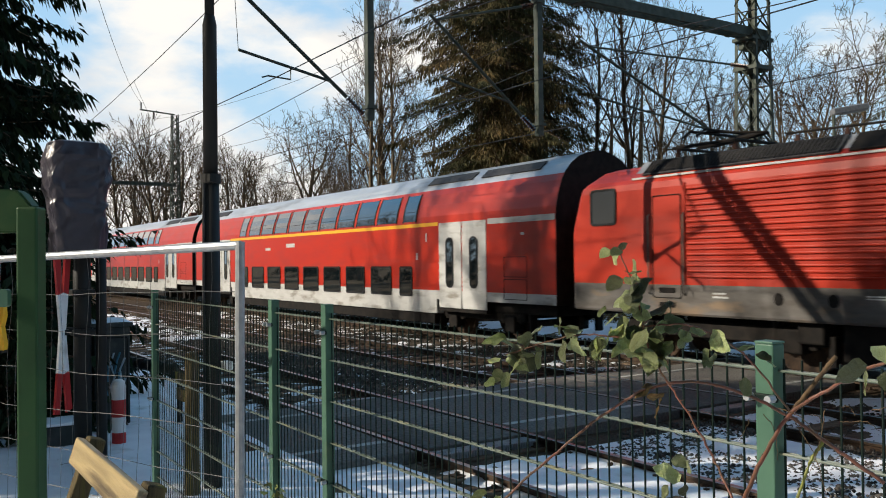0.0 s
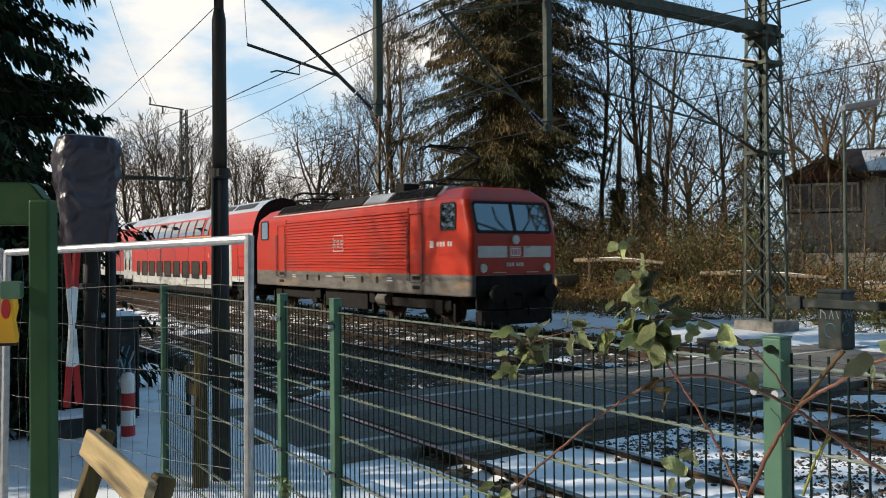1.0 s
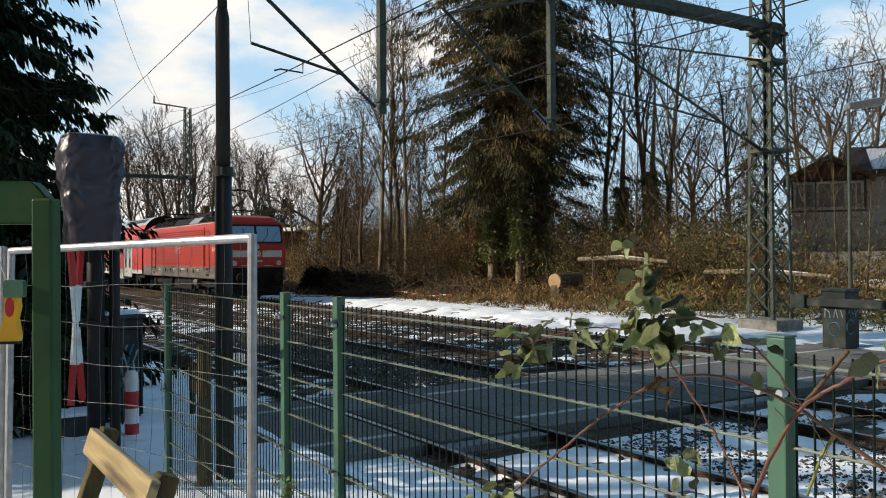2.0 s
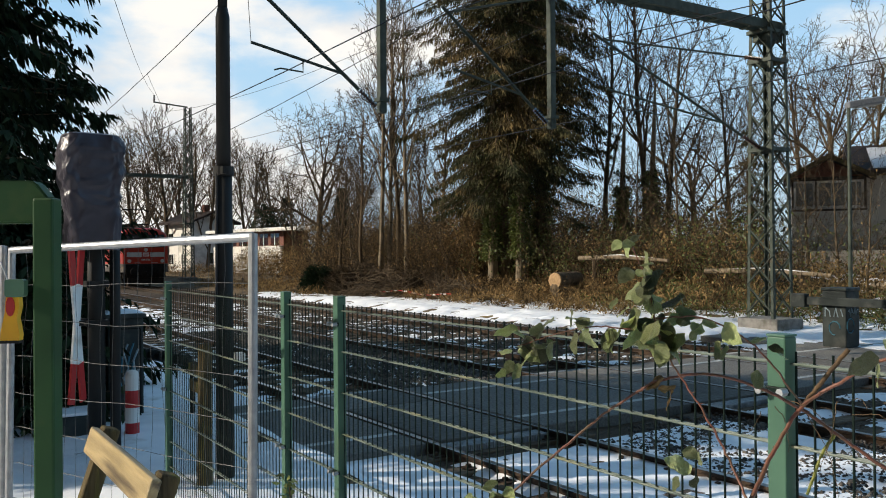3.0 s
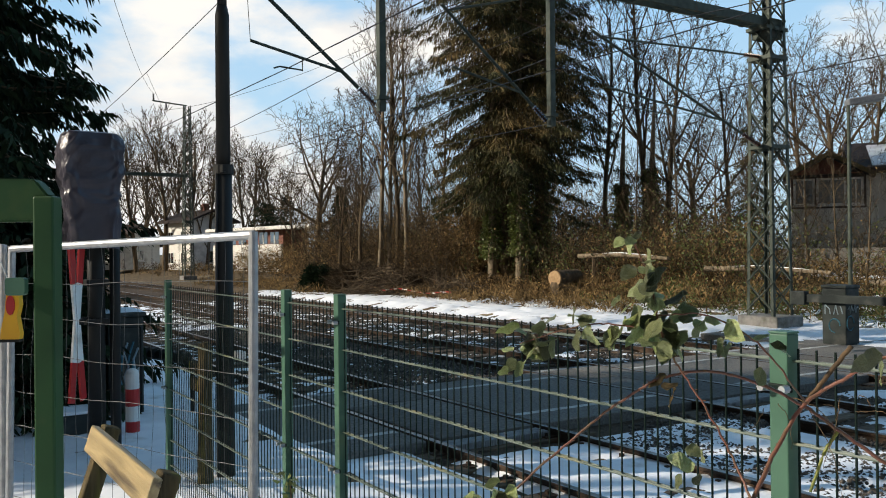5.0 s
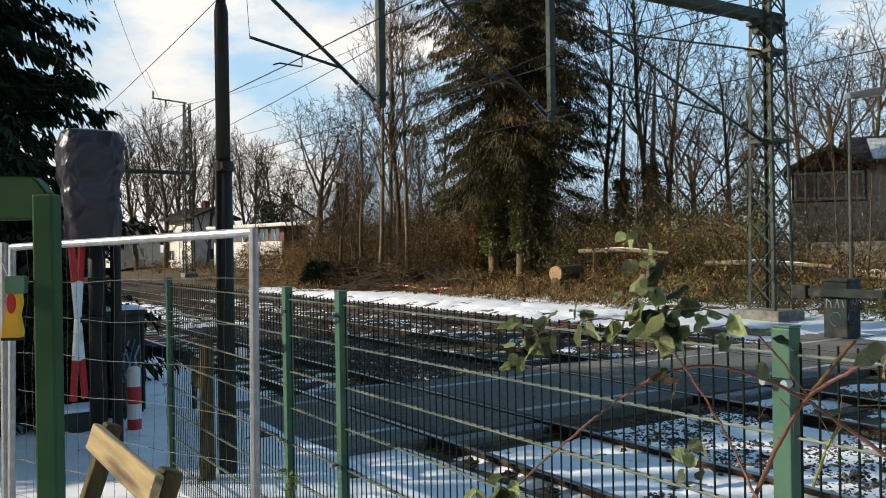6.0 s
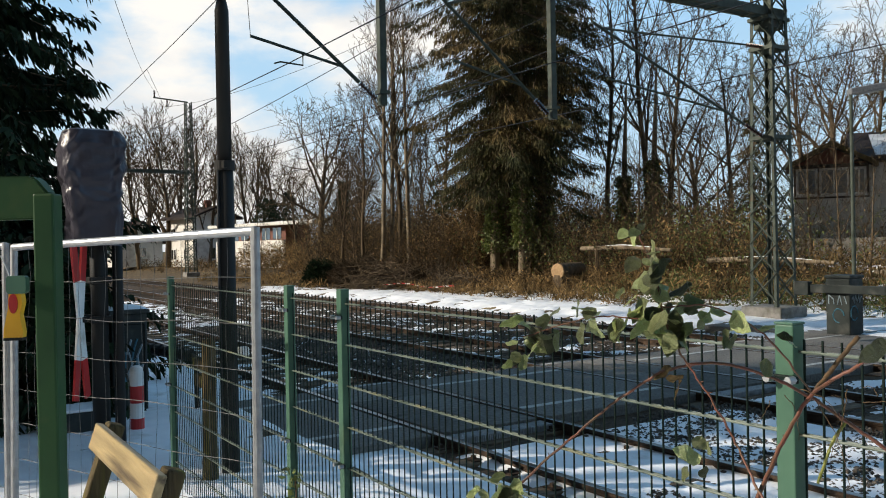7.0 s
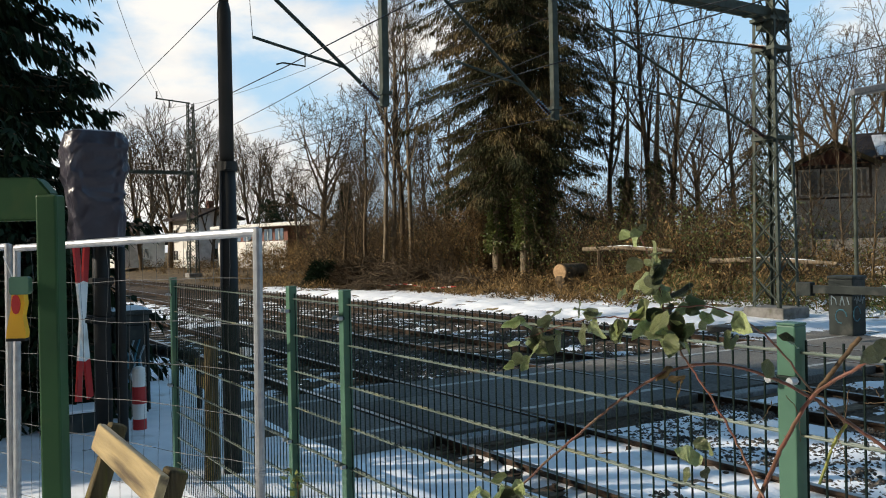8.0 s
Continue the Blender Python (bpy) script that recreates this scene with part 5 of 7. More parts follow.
def leaf_mesh(name, C, D, L, W, material, rng, droop=0.0):
    """Many small folded diamond leaves: centres C, directions D, lengths L, widths W."""
    k = len(C)
    D = D / (np.linalg.norm(D, axis=1, keepdims=True) + 1e-9)
    r = rng.normal(size=(k, 3))
    s = np.cross(D, r)
    s /= np.linalg.norm(s, axis=1, keepdims=True) + 1e-9
    nrm = np.cross(D, s)
    L, W = np.asarray(L)[:, None], np.asarray(W)[:, None]
    V = np.stack([C, C + D * L * 0.45 + s * W * 0.5 + nrm * W * 0.15, C + D * L, C + D * L * 0.45 - s * W * 0.5 + nrm * W * 0.15], 1)
    V[:, 2, 2] -= droop * L[:, 0]
    F = (np.array([(0, 1, 2, 3)])[None] + (np.arange(k) * 4)[:, None, None]).reshape(-1, 4)
    return raw_mesh(name, V.reshape(-1, 3), F, material)


def grow(rng, height, r0, angle, upright, first=0.28, kids=(10, 6, 5, 3), floor=0.008, stem=0.8, reach=0.5):
    """Segments of a bare tree: a tapering stem, rising limbs that fork, and a haze of fine twigs."""
    limbs, twigs = [], []
    cuts = (10, 7, 4, 3, 2)

    def branch(p, d, length, r, lev):
        n = cuts[lev]
        pts, rs = [p], [r]
        for i in range(n):
            d = d + rng.normal(0, (0.035, 0.09, 0.13, 0.16, 0.18)[lev], 3)
            d[2] += upright * (0.02, 0.085, 0.08, 0.06, 0.05)[lev]
            d = d / np.linalg.norm(d)
            p = p + d * length / n
            pts.append(p)
            rs.append(max(floor, r * (1 - (0.72 if lev == 0 else 0.85) * (i + 1) / n)))
        for i in range(n):
            (limbs if lev <= 1 else twigs).append((pts[i], pts[i + 1], max(rs[i], floor), rs[i + 1] if i < n - 1 or lev < 3 else floor * 0.5))
        if lev >= len(kids):
            return
        m = kids[lev]
        lo = first / stem if lev == 0 else 0.22
        for j in range(m):
            k = min(0.995, lo + (1.0 - lo) * (j + rng.uniform(0.1, 0.9)) / m)
            i = min(n - 1, int(k * n))
            base = pts[i] + (pts[i + 1] - pts[i]) * (k * n - i)
            dd = pts[i + 1] - pts[i]
            dd = dd / np.linalg.norm(dd)
            turn = j * 2.4 + rng.uniform(-0.6, 0.6)
            ref = np.array((1.0, 0, 0)) if abs(dd[0]) < 0.8 else np.array((0, 1.0, 0))
            u = np.cross(dd, ref)
            u /= np.linalg.norm(u)
            side = u * math.cos(turn) + np.cross(dd, u) * math.sin(turn)
            a = radians(angle * rng.uniform(0.75, 1.25) * (1.15 - 0.5 * k if lev == 0 else 1.0))
            nd = dd * math.cos(a) + side * math.sin(a)
            if lev == 0:
                ln = height * reach * (1.12 - 0.55 * k) * rng.uniform(0.75, 1.1)
            else:
                ln = length * (0.58, 0.50, 0.48, 0.45)[lev] * (1.25 - 0.6 * k) * rng.uniform(0.7, 1.2)
            branch(base, nd, ln, rs[i] * (0.55 if lev == 0 else 0.6), lev + 1)

    branch(np.zeros(3), np.array((0.0, 0, 1.0)), height * stem, r0, 0)
    return limbs, twigs


TREE_MESHES = []


def make_tree_kinds():
    # broad, narrow, wide-armed, very slender, small, and two coarser ones for the distance
    for seed, h, r, ang, up, first, kids, floor, stem, reach in ((11, 14, 0.20, 46, 1.0, 0.26, (11, 7, 5, 3), 0.011, 0.78, 0.46), (12, 16, 0.18, 36, 1.2, 0.30, (12, 6, 5, 3), 0.0105, 0.88, 0.38),
                                                                 (13, 13, 0.33, 56, 1.1, 0.24, (11, 8, 5, 3), 0.0125, 0.64, 0.60), (14, 17, 0.17, 32, 1.4, 0.30, (14, 5, 4, 3), 0.0105, 0.93, 0.28),
                                                                 (15, 9, 0.09, 44, 1.0, 0.12, (10, 5, 5, 3), 0.0075, 0.85, 0.40), (16, 14, 0.24, 34, 1.5, 0.14, (13, 7, 5, 2), 0.017, 0.84, 0.42),
                                                                 (17, 13, 0.26, 38, 1.6, 0.14, (13, 7, 5, 2), 0.017, 0.78, 0.50)):
        limbs, twigs = grow(np.random.RandomState(seed), h, r, ang, up, first, kids, floor, stem, reach)
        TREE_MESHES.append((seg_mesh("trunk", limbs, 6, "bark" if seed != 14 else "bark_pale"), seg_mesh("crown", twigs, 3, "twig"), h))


def place_tree(kind, x, y, h, turn, label, group="bare trees", pale=False, z=None):
    tm, cm, h0 = TREE_MESHES[kind]
    t = thing("bare_tree", x, y, (ground_z(x, y) if z is None else z) - 0.15, label, "tree", group)
    s = h / h0
    t.scale = (s, s, s)
    t.rotation_euler = (0, 0, radians(turn))
    for nm, me in (("trunk", tm), ("crown", cm)):
        o = new(nm, me)
        o.parent = t
    return t


def ivy_on(t, h, r, seed, n=5000, low=0.0):
    rng = np.random.RandomState(seed)
    z = low + (h - low) * rng.uniform(0, 1, n)
    a = rng.uniform(0, 6.283, n)
    rr = r * (1 - 0.55 * z / h) + np.abs(rng.normal(0, 0.14, n)) * (0.6 + 0.8 * np.abs(np.sin(z * 1.3 + seed)))
    C = np.stack([rr * np.cos(a), rr * np.sin(a), z], 1)
    D = np.stack([np.cos(a), np.sin(a), rng.uniform(-1.2, 0.1, n)], 1) + rng.normal(0, 0.4, (n, 3))
    me = leaf_mesh("ivy", C, D, rng.uniform(0.09, 0.17, n), rng.uniform(0.07, 0.13, n), "ivy", rng)
    o = new("ivy", me)
    o.parent = t
    o["label"] = "green climbing ivy leaves"
    return o


def conifer(name, x, y, h, R, seed, label, needle, first=0.12, n_br=190, dens=11, droop=0.28, twig_len=0.55, power=0.85, z=None, wid=(0.05, 0.115), category="tree"):
    """A spruce: trunk, drooping boughs and hanging needle sprays."""
    rng = np.random.RandomState(seed)
    t = thing(name, x, y, (ground_z(x, y) if z is None else z) - 0.2, label, category, "conifers")
    trunk = []
    nz = 14
    for i in range(nz):
        trunk.append(((0.06 * math.sin(i), 0.06 * math.cos(i * 1.3), h * i / nz), (0.06 * math.sin(i + 1), 0.06 * math.cos((i + 1) * 1.3), h * (i + 1) / nz), 0.028 * h * (1 - i / nz) * 0.6 + 0.02, 0.028 * h * (1 - (i + 1) / nz) * 0.6 + 0.015))
    o = new("trunk", seg_mesh("trunk", trunk, 8, "bark"))
    o.parent = t
    boughs, C, D, LL, WW = [], [], [], [], []
    for b in range(n_br):
        k = first + (1 - first) * (b + rng.uniform(0, 1)) / n_br
        zb = k * h
        length = R * (1 - k) ** power * rng.uniform(0.62, 1.12) + 0.25
        a = b * 2.39996 + rng.normal(0, 0.25)
        d = np.array((math.cos(a), math.sin(a), rng.uniform(-0.05, 0.25)))
        p = np.array((0, 0, zb))
        steps = max(3, int(length / 0.35))
        for i in range(steps):
            f = (i + 1) / steps
            q = p + d / np.linalg.norm(d) * length / steps
            boughs.append((p, q, 0.035 * (1 - f) + 0.012, 0.035 * (1 - f) + 0.006))
            d = d + np.array((0, 0, -droop * (0.9 - 1.15 * f) )) * 0.6 + rng.normal(0, 0.07, 3)
            m = int(dens * (0.55 + 0.6 * f))
            for j in range(m):
                c = p + (q - p) * rng.uniform(0, 1)
                side = np.array((-d[1], d[0], 0)) * rng.choice((-1, 1))
                dd = side * rng.uniform(0.3, 1.0) + d * rng.uniform(0.2, 0.9) + np.array((0, 0, -rng.uniform(0.1, 1.3)))
                C.append(c + rng.normal(0, 0.05, 3))
                D.append(dd)
                LL.append(twig_len * rng.uniform(0.45, 1.15) * (0.55 + 0.5 * (1 - f * 0.6)))
                WW.append(rng.uniform(*wid))
            p = q
    o = tagged(new("bough_work", seg_mesh("bough_work", boughs, 3, "bark")), kind="stuff")
    o.parent = t
    o = new("crown", leaf_mesh("crown", np.array(C), np.array(D), LL, WW, needle, rng, 0.15))
    o.parent = t
    return t


def old_spruce(x, y, h, R, seed, label, low, whorls, per, power, dens, ragged=0.35):
    """An old spruce: whorls of long sagging boughs with curtains of hanging branchlets, ragged outline, dead twigs inside."""
    rng = np.random.RandomState(seed)
    t = thing("spruce_tree", x, y, ground_z(x, y) - 0.2, label, "tree", "conifers")
    nz = 16
    stem = lambda i: (0.07 * math.sin(i * 0.9 + seed), 0.07 * math.cos(i * 1.1), h * i / nz)
    trunk = [(stem(i), stem(i + 1), 0.014 * h * (1 - 0.9 * i / nz), 0.014 * h * (1 - 0.9 * (i + 1) / nz)) for i in range(nz)]
    o = new("trunk", seg_mesh("trunk", trunk, 9, "bark"))
    o.parent = t
    boughs, C, D, LL, WW = [], [], [], [], []
    for w in range(whorls):
        k = low + (1 - low) * (w + rng.uniform(-0.3, 0.3)) / whorls
        k = min(0.985, max(0.02, k))
        full = R * (1 - k) ** power * rng.uniform(0.75, 1.08)
        turn = rng.uniform(0, 6.28)
        for b in range(per):
            a = turn + 6.283 * b / per + rng.normal(0, 0.22)
            gap = noise.noise(Vector((math.cos(a) * 1.3 + seed, math.sin(a) * 1.3, k * 9)))
            if gap < -0.33:
                continue
            length = max(0.5, full * (1 + ragged * gap * 1.6) * rng.uniform(0.72, 1.12))
            p = np.array((0.0, 0.0, k * h + rng.normal(0, 0.12)))
            out = np.array((math.cos(a), math.sin(a), 0.0))
            side = np.array((-out[1], out[0], 0.0))
            rise = 0.30 * (k - 0.35)
            steps = max(4, int(length / 0.36))
            for i in range(steps):
                f = (i + 0.5) / steps
                d = out + np.array((0, 0, rise - 0.55 * math.sin(f * 2.4) + 0.55 * max(0, f - 0.72))) + rng.normal(0, 0.06, 3)
                q = p + d / np.linalg.norm(d) * length / steps
                boughs.append((p, q, 0.04 * (1 - f) + 0.012, 0.04 * (1 - f) + 0.008))
                m = int(dens * (0.35 + 0.9 * min(1, f * 2.0)) * rng.uniform(0.6, 1.3))
                fan = 0.10 + 0.42 * math.sin(min(1.0, f * 1.15) * math.pi) * min(1, length / 3)
                off = rng.normal(0, fan, m)
                c = p + (q - p) * rng.uniform(0, 1, (m, 1)) + side * off[:, None]
                c[:, 2] -= np.abs(off) * 0.35 + np.abs(rng.normal(0, 0.10, m))
                dd = out * rng.uniform(0.0, 0.55, (m, 1)) + side * (np.sign(off) * rng.uniform(0, 0.5, m))[:, None] + rng.normal(0, 0.15, (m, 3))
                dd[:, 2] -= rng.uniform(0.35, 1.3, m)
                C.append(c)
                D.append(dd)
                LL.append(rng.uniform(0.10, 0.36, m))
                WW.append(rng.uniform(0.025, 0.05, m))
                p = q
    o = tagged(new("bough_work", seg_mesh("bough_work", boughs, 3, "bark")), kind="stuff")
    o.parent = t
    o = new("crown", leaf_mesh("crown", np.concatenate(C), np.concatenate(D), np.concatenate(LL), np.concatenate(WW), "needle", rng, 0.1))
    o.parent = t
    return t


def hedge(name, n, x0, x1, y0, y1, h, label, seed, material, size=(0.08, 0.22), clump=0.45, gap=-0.1, keep=None, slim=0.45):
    """A tangle of small leaves and withered bits heaped into shrubs of uneven height."""
    rng = np.random.RandomState(seed)
    C = np.stack([rng.uniform(x0, x1, n), rng.uniform(y0, y1, n), rng.uniform(0, 1, n) ** 0.8], 1)
    top = np.array([noise.noise(Vector((c[0] * clump, c[1] * clump, seed))) + 0.5 * noise.noise(Vector((c[0] * clump * 2.7, c[1] * clump * 2.7, seed + 4.0))) for c in C])
    ok = top > gap
    if keep is not None:
        ok &= np.array([keep(c[0], c[1]) for c in C])
    C, top = C[ok], top[ok]
    n = len(C)
    g = np.array([ground_z(c[0], c[1]) for c in C])
    C[:, 2] = g + C[:, 2] * h * np.clip(0.62 + 0.75 * top, 0.12, 1.3)
    C += rng.normal(0, 0.06, (n, 3))
    D = rng.normal(size=(n, 3)) + np.array((0, 0, -0.3 if slim > 0.3 else 0.9))
    o = new(name, leaf_mesh(name, C, D, rng.uniform(*size, n), rng.uniform(size[0] * slim, size[1] * slim, n), material, rng))
    return tagged(o, label, "shrubs", kind="stuff")


def mound(name, n, cx, cy, rx, ry, h, label, seed, material, size, slim):
    """A heap of cut branches: slivers and leaves over a rounded, lumpy pile."""
    rng = np.random.RandomState(seed)
    a, q = rng.uniform(0, 6.283, n), np.sqrt(rng.uniform(0, 1, n))
    x, y = cx + rx * q * np.cos(a), cy + ry * q * np.sin(a)
    lump = np.array([noise.noise(Vector((u * 1.4, v * 1.4, seed))) for u, v in zip(x, y)])
    z = np.array([ground_z(u, v) for u, v in zip(x, y)]) + h * (1 - q ** 2.2) * (1 + 0.5 * lump) * (0.35 + 0.65 * rng.uniform(0, 1, n) ** 0.4)
    D = np.stack([np.cos(a), np.sin(a), rng.normal(-0.1, 0.5, n)], 1) + rng.normal(0, 0.6, (n, 3))
    o = new(name, leaf_mesh(name, np.stack([x, y, z], 1), D, rng.uniform(*size, n), rng.uniform(size[0] * slim, size[1] * slim, n), material, rng))
    return tagged(o, label, "brushwood", "brushwood heaps", kind="stuff")


def twig_thicket(name, n, x0, x1, y0, y1, h, label, seed, leafy=0.4, keep=None, material="twig", leafmat="brushleaf"):
    """Bare shrubs: many thin arching stems from the ground, with withered leaves."""
    rng = np.random.RandomState(seed)
    segs, C, D = [], [], []
    for i in range(n):
        x, y = rng.uniform(x0, x1), rng.uniform(y0, y1)
        if keep and not keep(x, y):
            continue
        p = np.array((x, y, ground_z(x, y) - 0.05))
        hh = h * rng.uniform(0.35, 1.1)
        d = np.array((rng.normal(0, 0.35), rng.normal(0, 0.35), 1.0))
        for s in range(5):
            q = p + d / np.linalg.norm(d) * hh / 5
            segs.append((p, q, 0.016 * (1 - s / 6), 0.016 * (1 - (s + 1) / 6)))
            if s > 0:
                for e in range(2):
                    dd = d + rng.normal(0, 0.7, 3)
                    e2 = q + dd / np.linalg.norm(dd) * hh * rng.uniform(0.12, 0.3)
                    segs.append((q, e2, 0.008, 0.004))
                    e3 = e2 + (dd + rng.normal(0, 0.6, 3)) * 0.12 * hh
                    segs.append((e2, e3, 0.005, 0.003))
                    if rng.rand() < leafy:
                        C.append(e2 + rng.normal(0, 0.06, 3))
                        D.append(rng.normal(size=3) + np.array((0, 0, -0.5)))
                        C.append(e3 + rng.normal(0, 0.06, 3))
                        D.append(rng.normal(size=3) + np.array((0, 0, -0.5)))
            p = q
            d = d + rng.normal(0, 0.22, 3)
            d[2] -= 0.05
    o = tagged(new(name, seg_mesh(name, segs, 3, material)), label, "shrubs", kind="stuff")
    if C:
        k = len(C)
        l = new("leaves", leaf_mesh("leaves", np.array(C), np.array(D), rng.uniform(0.08, 0.16, k), rng.uniform(0.06, 0.1, k), leafmat, rng))
        l.parent = o
        tagged(l, kind="stuff")
    return o


def litter(name, n, x0, x1, y0, y1, label, seed, material, size=0.12, hgt=0.12):
    rng = np.random.RandomState(seed)
    C = np.stack([rng.uniform(x0, x1, n), rng.uniform(y0, y1, n), np.zeros(n)], 1)
    keep = np.array([noise.noise(Vector((c[0] * 0.35, c[1] * 0.5, seed))) > -0.12 for c in C])
    C = C[keep]
    n = len(C)
    C[:, 2] = [ground_z(c[0], c[1]) for c in C]
    C[:, 2] += np.abs(rng.normal(0, hgt, n))
    D = rng.normal(size=(n, 3)) * np.array((1, 1, 0.5))
    o = new(name, leaf_mesh(name, C, D, rng.uniform(0.6, 1.5, n) * size, rng.uniform(0.4, 0.9, n) * size, material, rng))
    return tagged(o, label, "undergrowth", kind="stuff")


def build_trees():
    make_tree_kinds()
    L1 = "tall bare winter tree with fine upright twigs"
    L2 = "slender bare tree with pale sunlit trunk"
    L3 = "broad bare tree with wide forking limbs"
    # beside the track, short of the spruces
    for kind, x, y, h, turn, lab in ((2, -55.3, 24.9, 13.2, 20, L3), (1, -42.0, 21.5, 11.0, 140, L2), (3, -40.6, 21.9, 15.5, 75, L1), (3, -41.1, 22.9, 15.0, 200, L2), (1, -41.8, 23.8, 15.5, 310, L1), (3, -39.8, 23.1, 15.0, 30, L2),
                                     (0, -47.2, 22.8, 9.5, 250, L1), (4, -50.5, 24.2, 6.5, 111, L1), (4, -45.2, 22.6, 6.8, 17, L1), (0, -61.8, 25.9, 9.5, 60, L3), (0, -46.4, 29.6, 13.0, 185, L1)):
        place_tree(kind, x, y, h, turn, lab)
    # between the spruces and the lattice mast
    for kind, x, y, h, turn, lab in ((1, -32.5, 30.9, 15.5, 40, L1), (1, -30.0, 31.0, 16.5, 260, L1), (0, -32.9, 35.8, 16, 222, L3), (0, -30.4, 37.8, 12.5, 95, L3), (4, -25.0, 28.0, 7.5, 10, L1), (4, -22.6, 27.4, 6.5, 100, L1),
                                     (4, -28.2, 28.4, 8, 220, L1), (2, -27.0, 31.4, 9.0, 130, L3)):
        place_tree(kind, x, y, h, turn, lab)
    # behind the house garden
    for kind, x, y, h, turn in ((0, -40.5, 59.0, 18.0, 15), (2, -36.7, 57.5, 17.5, 95), (0, -33.1, 55.8, 17, 205), (1, -38.8, 50.7, 13, 300), (4, -19.4, 30.5, 6, 45), (4, -17.4, 29.0, 5, 190), (4, -22.4, 33.0, 6.5, 77)):
        place_tree(kind, x, y, h, turn, L3 if kind in (0, 2) else L1)
    # distance, beyond the curve of houses
    for i, (kind, x, y, h, turn) in enumerate(((5, -98.4, 22.5, 16.5, 0), (6, -93.7, 24.4, 17, 90), (5, -98.4, 28.1, 17.5, 160), (5, -89.2, 27.6, 14.5, 200), (6, -104, 20.5, 16, 50), (5, -87.1, 31.2, 13.8, 20), (6, -91, 35.5, 13, 110),
                                               (5, -104, 38.0, 15, 220), (6, -108, 26, 17, 10), (0, -68, 29.5, 9.5, 10), (2, -64, 32.5, 9.5, 70), (5, -74, 37, 11, 120), (4, -60.0, 26.0, 6, 200), (6, -112, 31, 17, 200), (4, -66, 24.5, 6, 60),
                                               (0, -57, 32, 10.5, 250), (5, -62, 38, 11.5, 300))):
        place_tree(kind, x, y, h, turn, L2 if i % 3 == 0 else L3, "distant bare trees")
    # the big spruces
    old_spruce(-33.8, 25.2, 24, 4.75, 5, "large old spruce with sagging olive-brown boughs", 0.22, 46, 8, 0.22, 54)
    s2 = old_spruce(-33.2, 27.1, 22, 4.9, 6, "second old spruce with ivy-grown trunk", 0.28, 30, 7, 0.28, 40)
    ivy_on(s2, 8.0, 0.36, 3, n=6500)
    for x, y, h, seed in ((-33.9, 24.6, 7.5, 21), (-32.6, 25.3, 8.0, 22), (-29.9, 29.4, 5.0, 23), (-28.7, 30.2, 5.5, 24)):
        t = thing("ivy_trunk", x, y, ground_z(x, y) - 0.1, "tree trunk thickly grown with ivy", "tree trunk", "ivy-grown trunks")
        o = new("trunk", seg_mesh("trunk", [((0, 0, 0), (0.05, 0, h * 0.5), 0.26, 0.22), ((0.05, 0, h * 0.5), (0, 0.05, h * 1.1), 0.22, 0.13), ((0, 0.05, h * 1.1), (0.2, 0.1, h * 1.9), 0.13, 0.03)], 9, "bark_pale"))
        o.parent = t
        ivy_on(t, h, 0.32 if h > 6 else 0.24, seed, n=5200 if h > 6 else 2600, low=1.5)
    old_spruce(-25.4, 48.6, 19, 4.4, 9, "tall brownish spruce behind the house garden", 0.1, 26, 7, 0.5, 16)
    old_spruce(-38.9, 50.5, 10, 2.8, 10, "dark conifer behind the garden", 0.05, 20, 7, 0.7, 16)
    conifer("small_spruce", -63.4, 30.8, 7.2, 1.8, 34, "slim dark spruce among the bare trees", "needle_dark", first=0.05, n_br=110, dens=12)
    conifer("small_spruce", -76.5, 29.4, 6.6, 2.2, 35, "dark ivy-like conifer behind the pavilion", "needle_dark", first=0.05, n_br=110, dens=12, power=0.4)
    conifer("small_spruce", -83, 34.0, 7.5, 2.8, 33, "dark conifer behind far houses", "needle_dark", first=0.05, n_br=90, dens=9)
    # dark fir at the edge of the yard and its neighbours on the sunny side
    conifer("fir_tree", -13.1, -0.55, 9.8, 4.05, 41, "dark dense fir beside the yard", "needle_dark", first=0.02, n_br=600, dens=34, droop=0.24, twig_len=0.28, power=0.5, wid=(0.035, 0.075))
    conifer("fir_tree", -12.0, -4.8, 4.7, 2.3, 39, "small dark fir behind the yard", "needle_dark", first=0.03, n_br=190, dens=12, droop=0.2, twig_len=0.6, power=0.4)
    for bx, by, bh, br, bs in ((-10.9, 1.25, 2.3, 1.0, 46), (-11.4, 0.3, 2.8, 1.2, 47), (-12.6, 1.5, 2.7, 1.2, 48), (-12.0, -0.7, 3.0, 1.3, 49)):
        conifer("evergreen_bush", bx, by, bh, br, bs, "dark evergreen bush at the yard edge", "needle_dark", first=0.02, n_br=130, dens=16, droop=0.1, twig_len=0.25, power=0.35, wid=(0.04, 0.09), category="bush")
    conifer("fir_tree", -19.5, -2.5, 8.5, 3.6, 45, "tall dark fir beside the yard", "needle_dark", first=0.02, n_br=300, dens=12, droop=0.22, twig_len=0.65, power=0.7)
    conifer("fir_tree", -17.0, -6.0, 8.5, 3.4, 42, "dark dense fir behind the yard", "needle_dark", first=0.03, n_br=200, dens=11, droop=0.22, twig_len=0.7, power=0.7)
    conifer("fir_tree", -27.0, -9.0, 18.0, 4.2, 40, "tall dark fir behind the yard", "needle_dark", first=0.2, n_br=170, dens=9, droop=0.22, twig_len=0.7, power=0.7)
    src = conifer("fir_tree", -24.5, -6.5, 9.0, 3.4, 44, "dark dense fir behind the yard", "needle_dark", first=0.03, n_br=120, dens=7, droop=0.22, twig_len=0.7, power=0.7)
